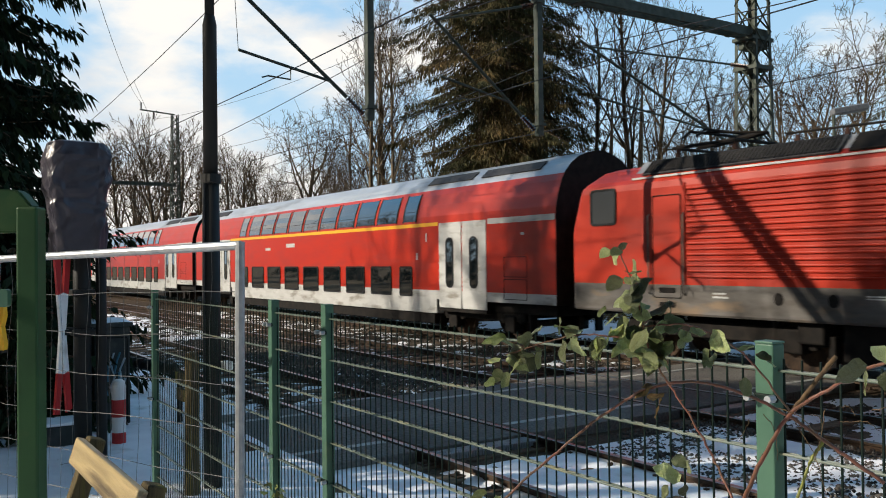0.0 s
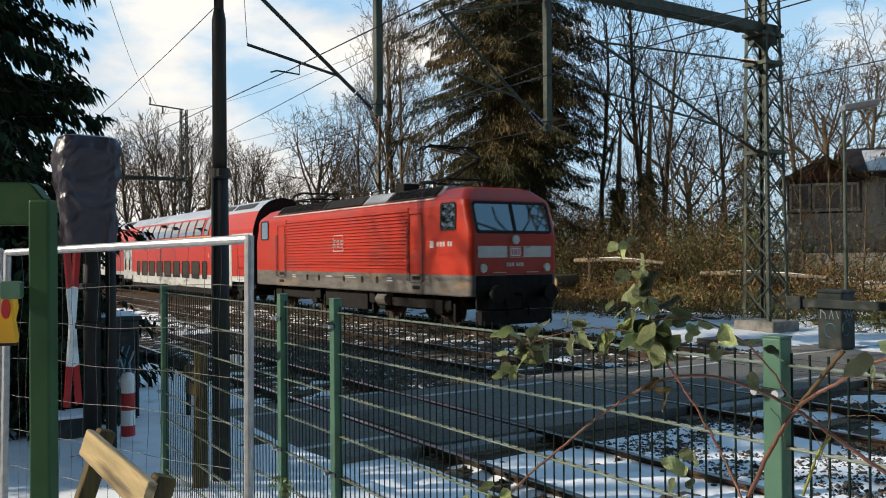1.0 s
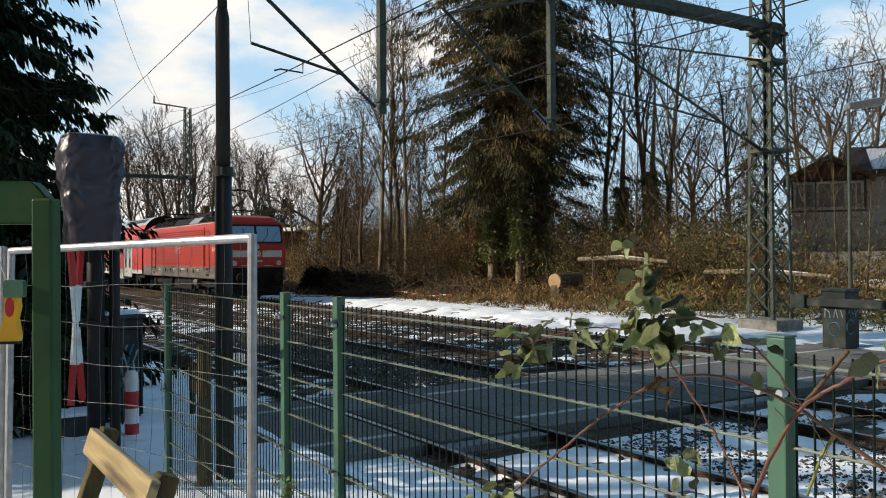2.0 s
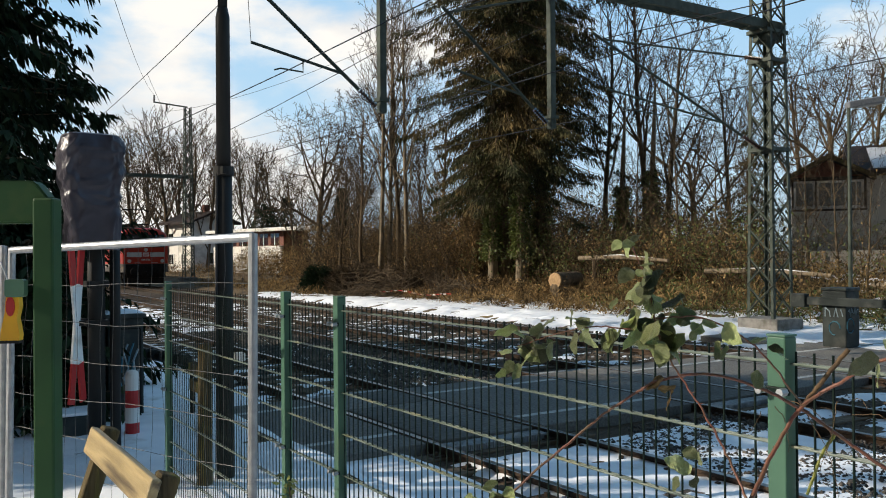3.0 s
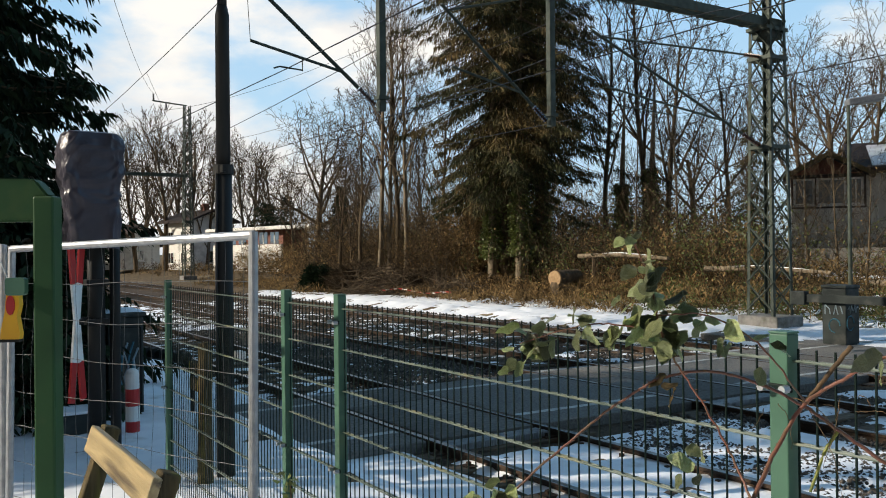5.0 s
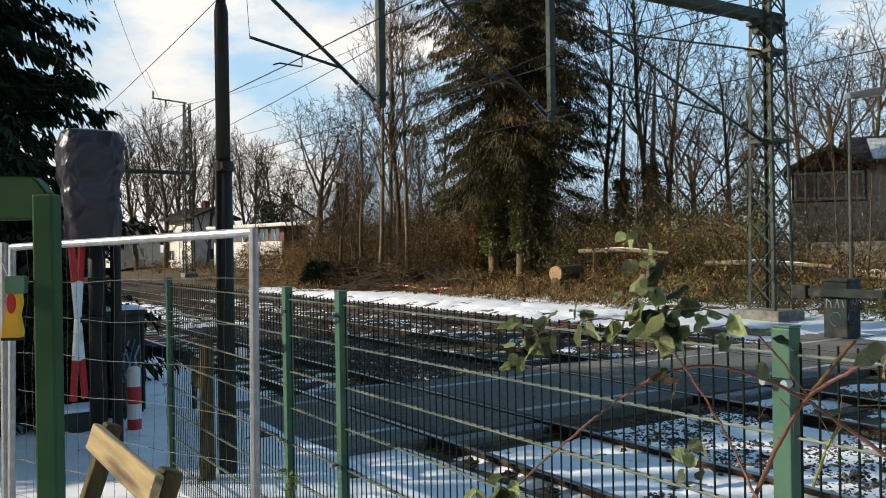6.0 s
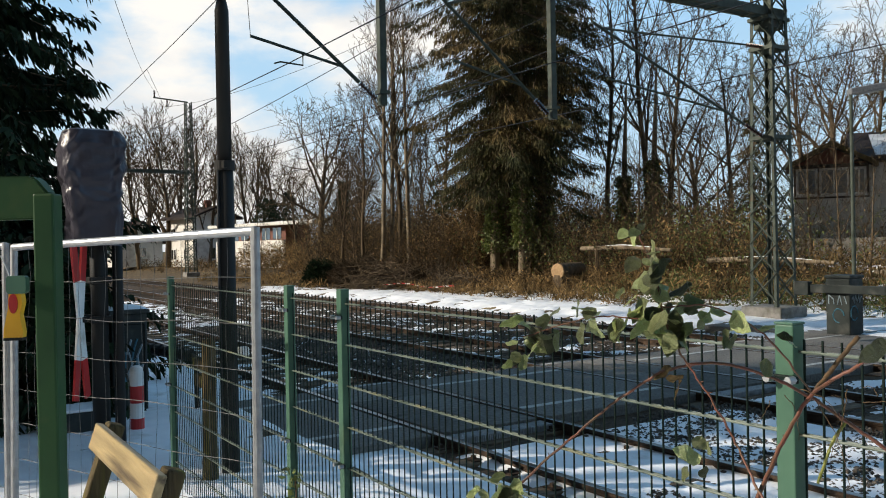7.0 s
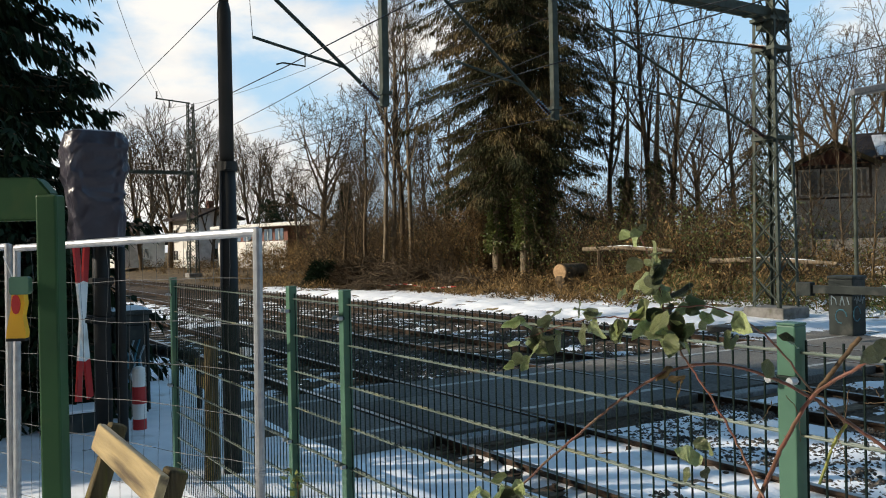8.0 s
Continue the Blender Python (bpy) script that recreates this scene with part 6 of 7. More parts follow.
    for x, y, k in ((-52, -13, 1.2), (-66, -16, 1.4), (-84, -17, 1.5), (-106, -22, 1.7)):
        copy_thing(src, pose(x, y, -0.1, 0, 0, x * 7) @ Matrix.Scale(k, 4))
    for i in range(3):
        copy_thing(src, pose(-34 + i * 17.5, -27 - 3 * math.sin(i * 2.1), -0.1, 0, 0, i * 67))
    for kind, x, y, h, turn in ((0, -17, -16, 24, 50), (3, -23, -17, 24, 130), (0, -31, -16, 24, 220), (1, -37, -17, 24, 10), (2, -62, -20, 20, 40), (0, -75, -14, 20, 70), (2, -90, -22, 22, 170)):
        place_tree(kind, x, y, h, turn, "bare tree behind the yard", "trees behind the yard")


def build_undergrowth():
    bank = lambda x, y: not (-36 < x < -30.5 and y < 26.3) and noise.noise(Vector((x * 0.3, y * 0.4, 4))) > (-0.12 if x < -22.5 else 0.22)
    twig_thicket("bank_shrubs", 1200, -50, -10, 24.0, 32, 3.0, "tangled brown winter shrubs on the bank", 51, 0.45, bank)
    twig_thicket("tall_shrubs", 520, -46, -24, 26, 36, 5.0, "tall bare shrubs and saplings under the trees", 52, 0.12)
    twig_thicket("low_scrub", 1300, -48, -8, 22.0, 25.5, 0.75, "low brown scrub at the foot of the bank", 53, 1.0, lambda x, y: noise.noise(Vector((x * 0.4, y * 0.5, 9))) > 0.0)
    twig_thicket("garden_shrubs", 260, -27, -8, 34, 42, 2.0, "bare garden shrubs in front of the house", 54, 0.5)
    twig_thicket("evergreen_bushes", 450, -42, -17, 24.2, 30, 2.6, "ivy-green bushes between the trunks", 55, 3.0, lambda x, y: noise.noise(Vector((x * 0.5, y * 0.5, 12))) > -0.12, "twig", "ivy")
    twig_thicket("track_thicket", 650, -53, -36, 22.3, 27, 3.0, "dense brown thicket left of the spruce", 59, 0.4)
    twig_thicket("saplings", 260, -54, -35, 22.5, 28, 6.5, "thin bare saplings in the thicket", 60, 0.05)
    trunks = lambda x, y: not (-35.5 < x < -31 and y < 26.5) and x < -0.74 * y
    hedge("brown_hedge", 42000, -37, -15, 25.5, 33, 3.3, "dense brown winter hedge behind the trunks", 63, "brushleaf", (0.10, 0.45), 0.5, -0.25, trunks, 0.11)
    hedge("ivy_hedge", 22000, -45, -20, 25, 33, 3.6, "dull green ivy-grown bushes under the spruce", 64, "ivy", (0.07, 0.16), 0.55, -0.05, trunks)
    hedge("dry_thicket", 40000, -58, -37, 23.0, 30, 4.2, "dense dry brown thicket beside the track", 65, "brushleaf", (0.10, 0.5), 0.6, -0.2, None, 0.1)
    hedge("dead_boughs", 16000, -38.6, -35.0, 24.0, 28.0, 6.2, "brown dead boughs and saplings beside the spruce", 76, "brushleaf", (0.10, 0.5), 0.6, -0.4, None, 0.1)
    hedge("olive_thicket", 12000, -56, -37, 23.5, 30, 3.0, "olive green bushes in the dry thicket", 66, "ivy", (0.06, 0.15), 0.7, 0.05)
    hedge("far_thicket", 26000, -90, -42, 34, 48, 6.5, "brown woodland edge behind the thicket", 67, "brushleaf", (0.2, 0.8), 0.3, -0.3, None, 0.12)
    hedge("pavilion_scrub", 14000, -76, -58, 24.5, 29.0, 2.6, "tall dry scrub before the pavilion", 78, "brushleaf", (0.12, 0.5), 0.5, -0.35, None, 0.11)
    hedge("far_bushes", 9000, -62, -22, 44, 56, 6.0, "dark evergreen shrubs far behind", 68, "needle_dark", (0.15, 0.45), 0.3, -0.2)
    hedge("garden_bushes", 14000, -27, -12, 26, 33, 1.5, "low brown garden bushes and ivy", 69, "brushleaf", (0.08, 0.35), 0.7, -0.1, None, 0.14)
    twig_thicket("far_woods", 350, -78, -26, 38, 52, 8.5, "bare woodland behind the bank", 57, 0.1)
    twig_thicket("far_hedge", 260, -125, -60, 34, 46, 4.5, "brown hedges behind the far houses", 58, 0.3)
    twig_thicket("far_scrub", 350, -100, -48, 21, 27, 1.1, "sunlit dry scrub along the far track", 56, 0.8)
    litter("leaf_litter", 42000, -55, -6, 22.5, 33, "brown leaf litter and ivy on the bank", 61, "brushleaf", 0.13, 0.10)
    litter("ground_ivy", 14000, -34, -8, 22.8, 28, "dull green ground ivy", 62, "ivy", 0.10, 0.12)
    # brushwood heap, cut logs
    rng = np.random.RandomState(70)
    for nm, cx, cy, rx, ry, h, k, lab in (("brushwood_pile", -38.2, 20.6, 3.6, 1.6, 1.5, 900, "dark heap of cut branches beside the track"), ("brushwood_pile", -42.8, 21.0, 2.4, 1.2, 1.3, 500, "heap of cut green and brown branches"), ("brushwood_pile", -32.6, 21.6, 2.6, 1.0, 0.8, 400, "low heap of cut branches")):
        segs = []
        for i in range(k):
            a, q = rng.uniform(0, 6.28), math.sqrt(rng.uniform(0, 1))
            p = np.array((cx + rx * q * math.cos(a), cy + ry * q * math.sin(a), ground_z(cx, cy) + h * (1 - q ** 2) * rng.uniform(0.1, 1)))
            d = rng.normal(size=3) * np.array((1, 0.8, 0.35))
            d /= np.linalg.norm(d)
            e = p + d * rng.uniform(0.5, 1.8)
            segs.append((p, e, rng.uniform(0.01, 0.035), 0.006))
        tagged(new(nm, seg_mesh(nm, segs, 4, "bark")), lab, "brushwood", "brushwood heaps", kind="stuff")
    for x0, x1, y0, y1, hh, k, sd, m, lab in ((-38, -20, 19.4, 22.0, 0.34, 11000, 79, "brushleaf", "thin brown scrub in the snow strip"), (-60, -40, 17.2, 22.5, 0.35, 9000, 77, "brushleaf", "dry brown grass and brush beside the far track"), (-35.5, -22, 21.0, 24.2, 0.6, 9000, 73, "brushleaf", "brown leafy scrub at the edge of the snow"), (-24, -11, 20.9, 24.6, 0.75, 12000, 74, "ivy", "dull ivy and scrub round the mast"), (-26, -11, 21.2, 25, 0.9, 9000, 75, "brushleaf", "brown dead scrub round the mast")):
        hedge("scrub_heap", k, x0, x1, y0, y1, hh, lab, sd, m, (0.05, 0.15) if m == "ivy" else (0.08, 0.4), 0.8, -0.12 if sd != 79 else 0.03, None, 0.4 if m == "ivy" else 0.14)
    mound("brushwood_pile", 7000, -43.2, 19.6, 1.5, 1.1, 1.5, "dark green heap of cut fir branches", 81, "needle_dark", (0.10, 0.35), 0.18)
    mound("brushwood_pile", 8000, -41.0, 20.6, 2.6, 1.3, 1.5, "dark brown heap of cut branches", 82, "twig", (0.2, 0.8), 0.06)
    mound("brushwood_pile", 6000, -36.3, 22.0, 2.2, 1.1, 1.1, "low dark heap of cut branches", 83, "twig", (0.2, 0.7), 0.06)
    for i in range(14):
        x, y = rng.uniform(-48, -39), rng.uniform(21.0, 23.5)
        a = rng.uniform(-0.5, 0.5)
        l = rng.uniform(0.5, 1.3)
        r = rng.uniform(0.08, 0.17)
        t = thing("cut_log", x, y, ground_z(x, y) + r + rng.uniform(0, 0.5), "freshly cut pale log among brushwood", "log", "cut logs")
        t.rotation_euler = (0, rng.uniform(-0.2, 0.2), a)
        part("bark", tubes(([(-l, 0, 0), (l, 0, 0)], r), n=10), "bark_pale", t)
        part("cut_face", tubes(([(l, 0, 0), (l + 0.012, 0, 0)], r * 0.93), n=10), "log", t, "pale cut face")
    t = thing("tree_stump", -26.4, 21.97, ground_z(-26.3, 22) - 0.1, "thick cut trunk lying with its pale face to the tracks", "cut trunk")
    part("bark", tubes(([(0.22, 0.1, 1.0), (0.1, 0.6, 1.02), (-0.15, 1.6, 1.05)], [0.33, 0.31, 0.28]), n=20), "bark", t)
    part("cut_face", tubes(([(0.235, 0.04, 1.0), (0.218, 0.11, 1.0)], [0.30, 0.31]), n=20), "log", t, "pale sawn face")
    part("root", tubes(([(0.16, 0.32, 0.85), (0.14, 0.32, 0.4), (0.1, 0.35, -0.1)], [0.33, 0.38, 0.52]), n=14), "bark", t)
    for i in range(3):
        x0 = -25.2 + 6.5 * i
        y = 24.6 + 0.3 * (i % 2)
        g = ground_z(x0, y)
        t = thing("log_barrier", x0, y, g, "horizontal weathered trunk lying on the bank", "fallen trunk", "fallen trunks")
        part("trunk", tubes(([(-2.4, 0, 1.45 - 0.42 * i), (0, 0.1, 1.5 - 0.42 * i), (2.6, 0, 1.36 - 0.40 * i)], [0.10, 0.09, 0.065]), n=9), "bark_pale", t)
        part("snow_strip", tubes(([(-1.9, 0.02, 1.53 - 0.42 * i), (0, 0.1, 1.575 - 0.42 * i), (1.8, 0.02, 1.46 - 0.41 * i)], [0.02, 0.04, 0.02]), n=7), "snow", t, "strip of snow")
        for e in (-1.5, 1.5):
            part("stub", tubes(([(e, 0, -0.1), (e, 0.02, 1.38 - 0.42 * i)], 0.085), n=7), "bark", t)
    # barrier tape along the bank
    t = thing("barrier_tape", -36, 20.2, ground_z(-36, 20.2), "red and white barrier tape strung along the bank", "barrier tape")
    for i in range(24):
        x = -5 + i * 0.42
        bm = bmesh.new()
        box(bm, x, x + 0.42, -0.006, 0.006, 0.30 + 0.06 * math.sin(i * 0.6), 0.345 + 0.06 * math.sin(i * 0.6))
        part("tape_piece", bm, "signred" if i % 2 else "white", t)
    for x in (-5, 0, 5):
        part("stake", tubes(([(x, 0, -0.1), (x, 0, 0.6)], 0.02), n=6), "oldwood", t)


# ======================= houses =======================
def house(x, y, w, d, h, roof_h, turn, label, wall, roof, wins, overhang=0.6, z=None):
    t = thing("house", x, y, ground_z(x, y) - 0.1 if z is None else z, label, "house")
    t.rotation_euler = (0, 0, radians(turn))
    part("wall", boxes((-w / 2, w / 2, -d / 2, d / 2, 0, h)), wall, t)
    # gable roof, ridge along x
    o = overhang
    for s in (-1, 1):
        out = [(s * (d / 2 + o), h - o * roof_h / (d / 2)), (0, h + roof_h), (0, h + roof_h + 0.22), (s * (d / 2 + o), h - o * roof_h / (d / 2) + 0.22)]
        m = Matrix.Translation((-w / 2 - o, 0, 0)) @ FRONT
        part("roof", plate(out, w + 2 * o, m), roof, t, "dark tiled roof with snow remnants")
    for e in (-1, 1):
        bm = bmesh.new()
        vs = [bm.verts.new((e * w / 2, -d / 2, h)), bm.verts.new((e * w / 2, d / 2, h)), bm.verts.new((e * w / 2, 0, h + roof_h))]
        v2 = [bm.verts.new((e * (w / 2 - 0.3), v.co.y, v.co.z)) for v in vs]
        bm.faces.new(vs)
        bm.faces.new(v2[::-1])
        for i in range(3):
            bm.faces.new((vs[i], vs[(i + 1) % 3], v2[(i + 1) % 3], v2[i]))
        part("gable", bm, wall, t)
    ch = part("chimney", boxes((w * 0.2, w * 0.2 + 0.6, -0.3, 0.3, h + roof_h * 0.4, h + roof_h + 0.9), bevel=0.02), "brickred", t)
    for side, c, z0, ww, hh in wins:
        m = {"s": Matrix.Translation((c, -d / 2, z0)) @ SIDE, "e": Matrix.Translation((w / 2, c, z0)) @ FRONT}[side]
        g = part("window", plate(rounded_rect(ww, hh, 0.02, 1), 0.03, m), "pane", t, "dark window")
        part("frame", ring_plate(rounded_rect(ww + 0.16, hh + 0.16, 0.02, 1), rounded_rect(ww - 0.06, hh - 0.06, 0.02, 1), 0.06, m), "white", g)
        part("mullion", plate(rounded_rect(0.06, hh, 0.01, 1), 0.06, m), "white", g)
        part("sill", plate([(-ww / 2 - 0.12, -hh / 2 - 0.16), (ww / 2 + 0.12, -hh / 2 - 0.16), (ww / 2 + 0.12, -hh / 2 - 0.08), (-ww / 2 - 0.12, -hh / 2 - 0.08)], 0.14, m), "white", g)
    return t


def chalet(x, y, z, turn):
    """Pale plastered house with a dark timber gable facing the track and a snowy side roof."""
    t = thing("house", x, y, z, "pale plastered house with dark timber gable and snowy roof", "house")
    t.rotation_euler = (0, 0, radians(turn))
    part("wall", boxes((-2.0, 7.0, 0.6, 7.5, 0, 4.3)), "render", t, "pale plaster wall")
    part("bay_wall", boxes((-2.0, 1.7, 0.0, 0.6, 0, 2.45)), "render", t, "pale plaster wall")
    part("upper_wall", boxes((-2.0, 1.7, 0.15, 0.6, 2.45, 4.25)), "roofdark", t, "dark timber boarding")
    for i in range(14):
        part("board", boxes((-1.98 + i * 0.262, -1.75 + i * 0.262, 0.12, 0.15, 4.05, 4.3)), "roofdark", t)
    # timber gable and its two roof slopes
    tri = plate([(-2.0, 4.25), (1.7, 4.25), (-0.15, 5.2)], 0.3, at(SIDE, 0, 0.5, 0))
    part("gable", tri, "brickred", t, "dark boarded gable")
    for a, b in ((-2.4, -0.15), (2.1, -0.15)):
        part("gable_roof", plate([(a, 4.05), (b, 5.25), (b, 5.47), (a, 4.27)], 5.0, at(SIDE, 0, 4.4, 0)), "roofdark", t, "dark tiled roof slope")
        part("bargeboard", plate([(a, 4.02), (b, 5.22), (b, 5.49), (a, 4.29)], 0.05, at(SIDE, 0, -0.61, 0)), "oldwood", t)
    # main roof behind, its front slope lies under thin snow
    part("main_roof", plate([(-0.1, 4.35), (4.1, 6.1), (8.2, 4.35), (8.2, 4.55), (4.1, 6.32), (-0.1, 4.57)], 7.2, at(FRONT, 0.9, 0, 0)), "roofdark", t, "dark tiled main roof")
    part("roof_snow", plate([(0.1, 4.66), (3.5, 6.09), (3.5, 6.13), (0.1, 4.70)], 6.0, at(FRONT, 2.0, 0, 0)), "snow", t, "thin snow on the front slope")
    for c, w in ((-1.35, 0.9), (0.0, 1.3), (1.2, 0.55), (3.4, 1.2), (5.4, 1.2)):
        y0 = 0.15 if c < 2 else 0.6
        m = Matrix.Translation((c, y0 - 0.01, 3.35)) @ SIDE
        g = part("window", plate(rounded_rect(w, 1.3, 0.02, 1), 0.03, m), "pane", t, "dark window with white frame")
        part("frame", ring_plate(rounded_rect(w + 0.18, 1.48, 0.02, 1), rounded_rect(w - 0.06, 1.24, 0.02, 1), 0.08, m), "white", g)
        part("mullion", plate(rounded_rect(0.08, 1.3, 0.01, 1), 0.07, m), "white", g)
        part("sill", boxes((c - w / 2 - 0.15, c + w / 2 + 0.15, y0 - 0.16, y0, 2.56, 2.63)), "white", g)
    part("chimney", boxes((4.6, 5.2, 4.2, 4.8, 5.4, 7.0), bevel=0.02), "brickred", t)
    part("chimney_cap", boxes((4.52, 5.28, 4.12, 4.88, 7.0, 7.08), bevel=0.01), "concrete", t)
    return t


def build_houses():
    chalet(-27.3, 42.3, 1.75, 36)
    part_wall = thing("garden_wall", -21.6, 33.6, ground_z(-22, 38), "weathered grey concrete garden wall", "garden wall")
    part_wall.rotation_euler = (0, 0, radians(32))
    part("wall", boxes((-2.0, 3.4, -0.1, 0.1, 0, 0.9), bevel=0.02), "concrete", part_wall)
    house(-92, 27.6, 5.5, 5, 5.2, 1.0, 14, "white two-storey house far along the track", "render", "roofdark",
          [("s", -1.4, 3.5, 1.0, 1.1), ("s", 1.2, 3.5, 1.0, 1.1), ("s", -1.4, 1.3, 1.0, 1.1), ("s", 1.2, 1.3, 1.0, 1.1), ("e", 0, 3.8, 1.1, 1.2), ("e", 0, 1.4, 1.1, 1.2)], z=0.4)
    house(-103, 22.5, 6, 5, 3.0, 2.0, 14, "white gabled house far along the track", "render", "roofdark", [("s", 0, 1.6, 1.1, 1.2), ("e", 0, 1.6, 1.0, 1.1)], z=0.4)
    t = thing("flat_building", -77.5, 30.6, 1.0, "long flat-roofed brick pavilion with a white fascia", "building")
    t.rotation_euler = (0, 0, radians(10))
    part("wall", boxes((-6, 6.2, -3, -0.5, -1.2, 3.2)), "brickred", t)
    part("parapet", boxes((-6.2, 6.2, -3.25, -3.0, -1.2, 1.9), bevel=0.02), "render", t, "white low front wall")
    part("roof", boxes((-6.8, 11.5, -3.8, 0.0, 3.2, 3.5), bevel=0.03), "white", t, "white roof fascia")
    for i in range(6):
        g = part("window", boxes((-5.4 + i * 1.9, -4.0 + i * 1.9, -3.03, -2.99, 1.95, 3.0)), "pane", t)
        part("mullion", boxes((-4.75 + i * 1.9, -4.65 + i * 1.9, -3.06, -2.99, 1.95, 3.0)), "white", g)


# ======================= clouds far behind =======================
def build_clouds():
    """A far curved backdrop of the northern sky: blue with a broken bank of white clouds."""
    R = 1900
    n, k = 60, 24
    verts, faces = [], []
    for j in range(k + 1):
        el = radians(-1 + 62 * j / k)
        for i in range(n + 1):
            az = radians(18 + 202 * i / n)
            verts.append((R * math.cos(el) * math.cos(az), R * math.cos(el) * math.sin(az), R * math.sin(el)))
    for j in range(k):
        for i in range(n):
            a = j * (n + 1) + i
            faces.append((a, a + n + 1, a + n + 2, a + 1))
    m = bpy.data.materials.new("clouds")
    m.use_nodes = True
    nt = m.node_tree
    nt.nodes.remove(nt.nodes["Principled BSDF"])
    out = nt.nodes["Material Output"]
    tc = nt.nodes.new("ShaderNodeTexCoord")
    mp = nt.nodes.new("ShaderNodeMapping")
    mp.inputs["Scale"].default_value = (0.0011, 0.0011, 0.0024)
    mp.inputs["Location"].default_value = (0.37, 0.13, 0.0)
    nt.links.new(tc.outputs["Object"], mp.inputs["Vector"])
    n1 = nt.nodes.new("ShaderNodeTexNoise")
    n1.inputs["Scale"].default_value = 1.0
    n1.inputs["Detail"].default_value = 9
    n1.inputs["Roughness"].default_value = 0.55
    nt.links.new(mp.outputs[0], n1.inputs["Vector"])
    # the bank of cloud thickens towards the west
    sx = nt.nodes.new("ShaderNodeSeparateXYZ")
    nt.links.new(tc.outputs["Object"], sx.inputs[0])
    mr = nt.nodes.new("ShaderNodeMapRange")
    mr.inputs[1].default_value, mr.inputs[2].default_value = -1840, -1200
    mr.inputs[3].default_value, mr.inputs[4].default_value = 0.055, -0.08
    nt.links.new(sx.outputs[0], mr.inputs[0])
    ad = nt.nodes.new("ShaderNodeMath")
    nt.links.new(n1.outputs[0], ad.inputs[0])
    nt.links.new(mr.outputs[0], ad.inputs[1])
    mask = nt.nodes.new("ShaderNodeMapRange")
    mask.interpolation_type = 'SMOOTHSTEP'
    mask.inputs[1].default_value, mask.inputs[2].default_value = 0.50, 0.62
    nt.links.new(ad.outputs[0], mask.inputs[0])
    n2 = nt.nodes.new("ShaderNodeTexNoise")
    n2.inputs["Scale"].default_value = 2.2
    n2.inputs["Detail"].default_value = 7
    nt.links.new(mp.outputs[0], n2.inputs["Vector"])
    rp = nt.nodes.new("ShaderNodeValToRGB")
    rp.color_ramp.elements[0].position, rp.color_ramp.elements[1].position = 0.40, 0.58
    rp.color_ramp.elements[0].color = (0.72, 0.77, 0.84, 1)
    rp.color_ramp.elements[1].color = (1.0, 0.99, 0.97, 1)
    nt.links.new(n2.outputs[0], rp.inputs[0])
    em = nt.nodes.new("ShaderNodeEmission")
    em.inputs[1].default_value = 0.95
    el = nt.nodes.new("ShaderNodeMapRange")
    el.inputs[1].default_value, el.inputs[2].default_value = 40, 850
    nt.links.new(sx.outputs[2], el.inputs[0])
    blue = nt.nodes.new("ShaderNodeValToRGB")
    blue.color_ramp.elements[0].color = (0.60, 0.82, 0.98, 1)
    blue.color_ramp.elements[1].color = (0.22, 0.53, 0.92, 1)
    nt.links.new(el.outputs[0], blue.inputs[0])
    mx = nt.nodes.new("ShaderNodeMix")
    mx.data_type = 'RGBA'
    nt.links.new(mask.outputs[0], mx.inputs[0])
    nt.links.new(blue.outputs[0], mx.inputs[6])
    nt.links.new(rp.outputs[0], mx.inputs[7])
    nt.links.new(mx.outputs[2], em.inputs[0])
    nt.links.new(em.outputs[0], out.inputs[0])
    ob = link_mesh("backdrop", verts, faces, m)
    tagged(ob, "bank of white broken clouds in the blue sky", "clouds", kind="structure")


build_clouds()
build_houses()
build_trees()
build_undergrowth()


# ======================= brambles in front of the fence =======================
def leaf_prototype():
    """One bramble leaflet, 1 m long in its own space, folded along its midrib with a toothed edge."""
    bm = bmesh.new()
    n = 9
    mid, lf, rt = [], [], []
    for i in range(n + 1):
        k = i / n
        w = 0.40 * math.sin(math.pi * min(1, k * 0.93 + 0.05)) ** 0.75 * (1.15 - 0.35 * k) * (1 + (0.05 if i % 2 else -0.03))
        z = -0.22 * k * k + 0.05 * math.sin(k * 9)
        mid.append(bm.verts.new((k, 0, z)))
        if 0 < i < n:
            lf.append(bm.verts.new((k - 0.02, w, z + 0.09 * w + 0.03 * math.sin(k * 12))))
            rt.append(bm.verts.new((k - 0.02, -w, z + 0.13 * w - 0.03 * math.sin(k * 11))))
    for row, flip in ((lf, 0), (rt, 1)):
        for i in range(n):
            a, b = mid[i], mid[i + 1]
            c = row[i] if i < n - 1 else None
            d = row[i - 1] if i > 0 else None
            f = [v for v in ((a, b, c, d) if not flip else (d, c, b, a)) if v is not None]
            bm.faces.new(f)
    bmesh.ops.solidify(bm, geom=list(bm.faces), thickness=0.012)
    return bm


def smooth_line(pts, n=8):
    """Catmull-Rom through a few control points."""
    p = [Vector(q) for q in pts]
    p = [p[0] * 2 - p[1]] + p + [p[-1] * 2 - p[-2]]
    out = []
    for i in range(1, len(p) - 2):
        for j in range(n):
            t = j / n
            out.append(0.5 * ((2 * p[i]) + (p[i + 1] - p[i - 1]) * t + (2 * p[i - 1] - 5 * p[i] + 4 * p[i + 1] - p[i + 2]) * t * t + (3 * p[i] - p[i - 1] - 3 * p[i + 1] + p[i + 2]) * t ** 3))
    out.append(p[-2])
    return out


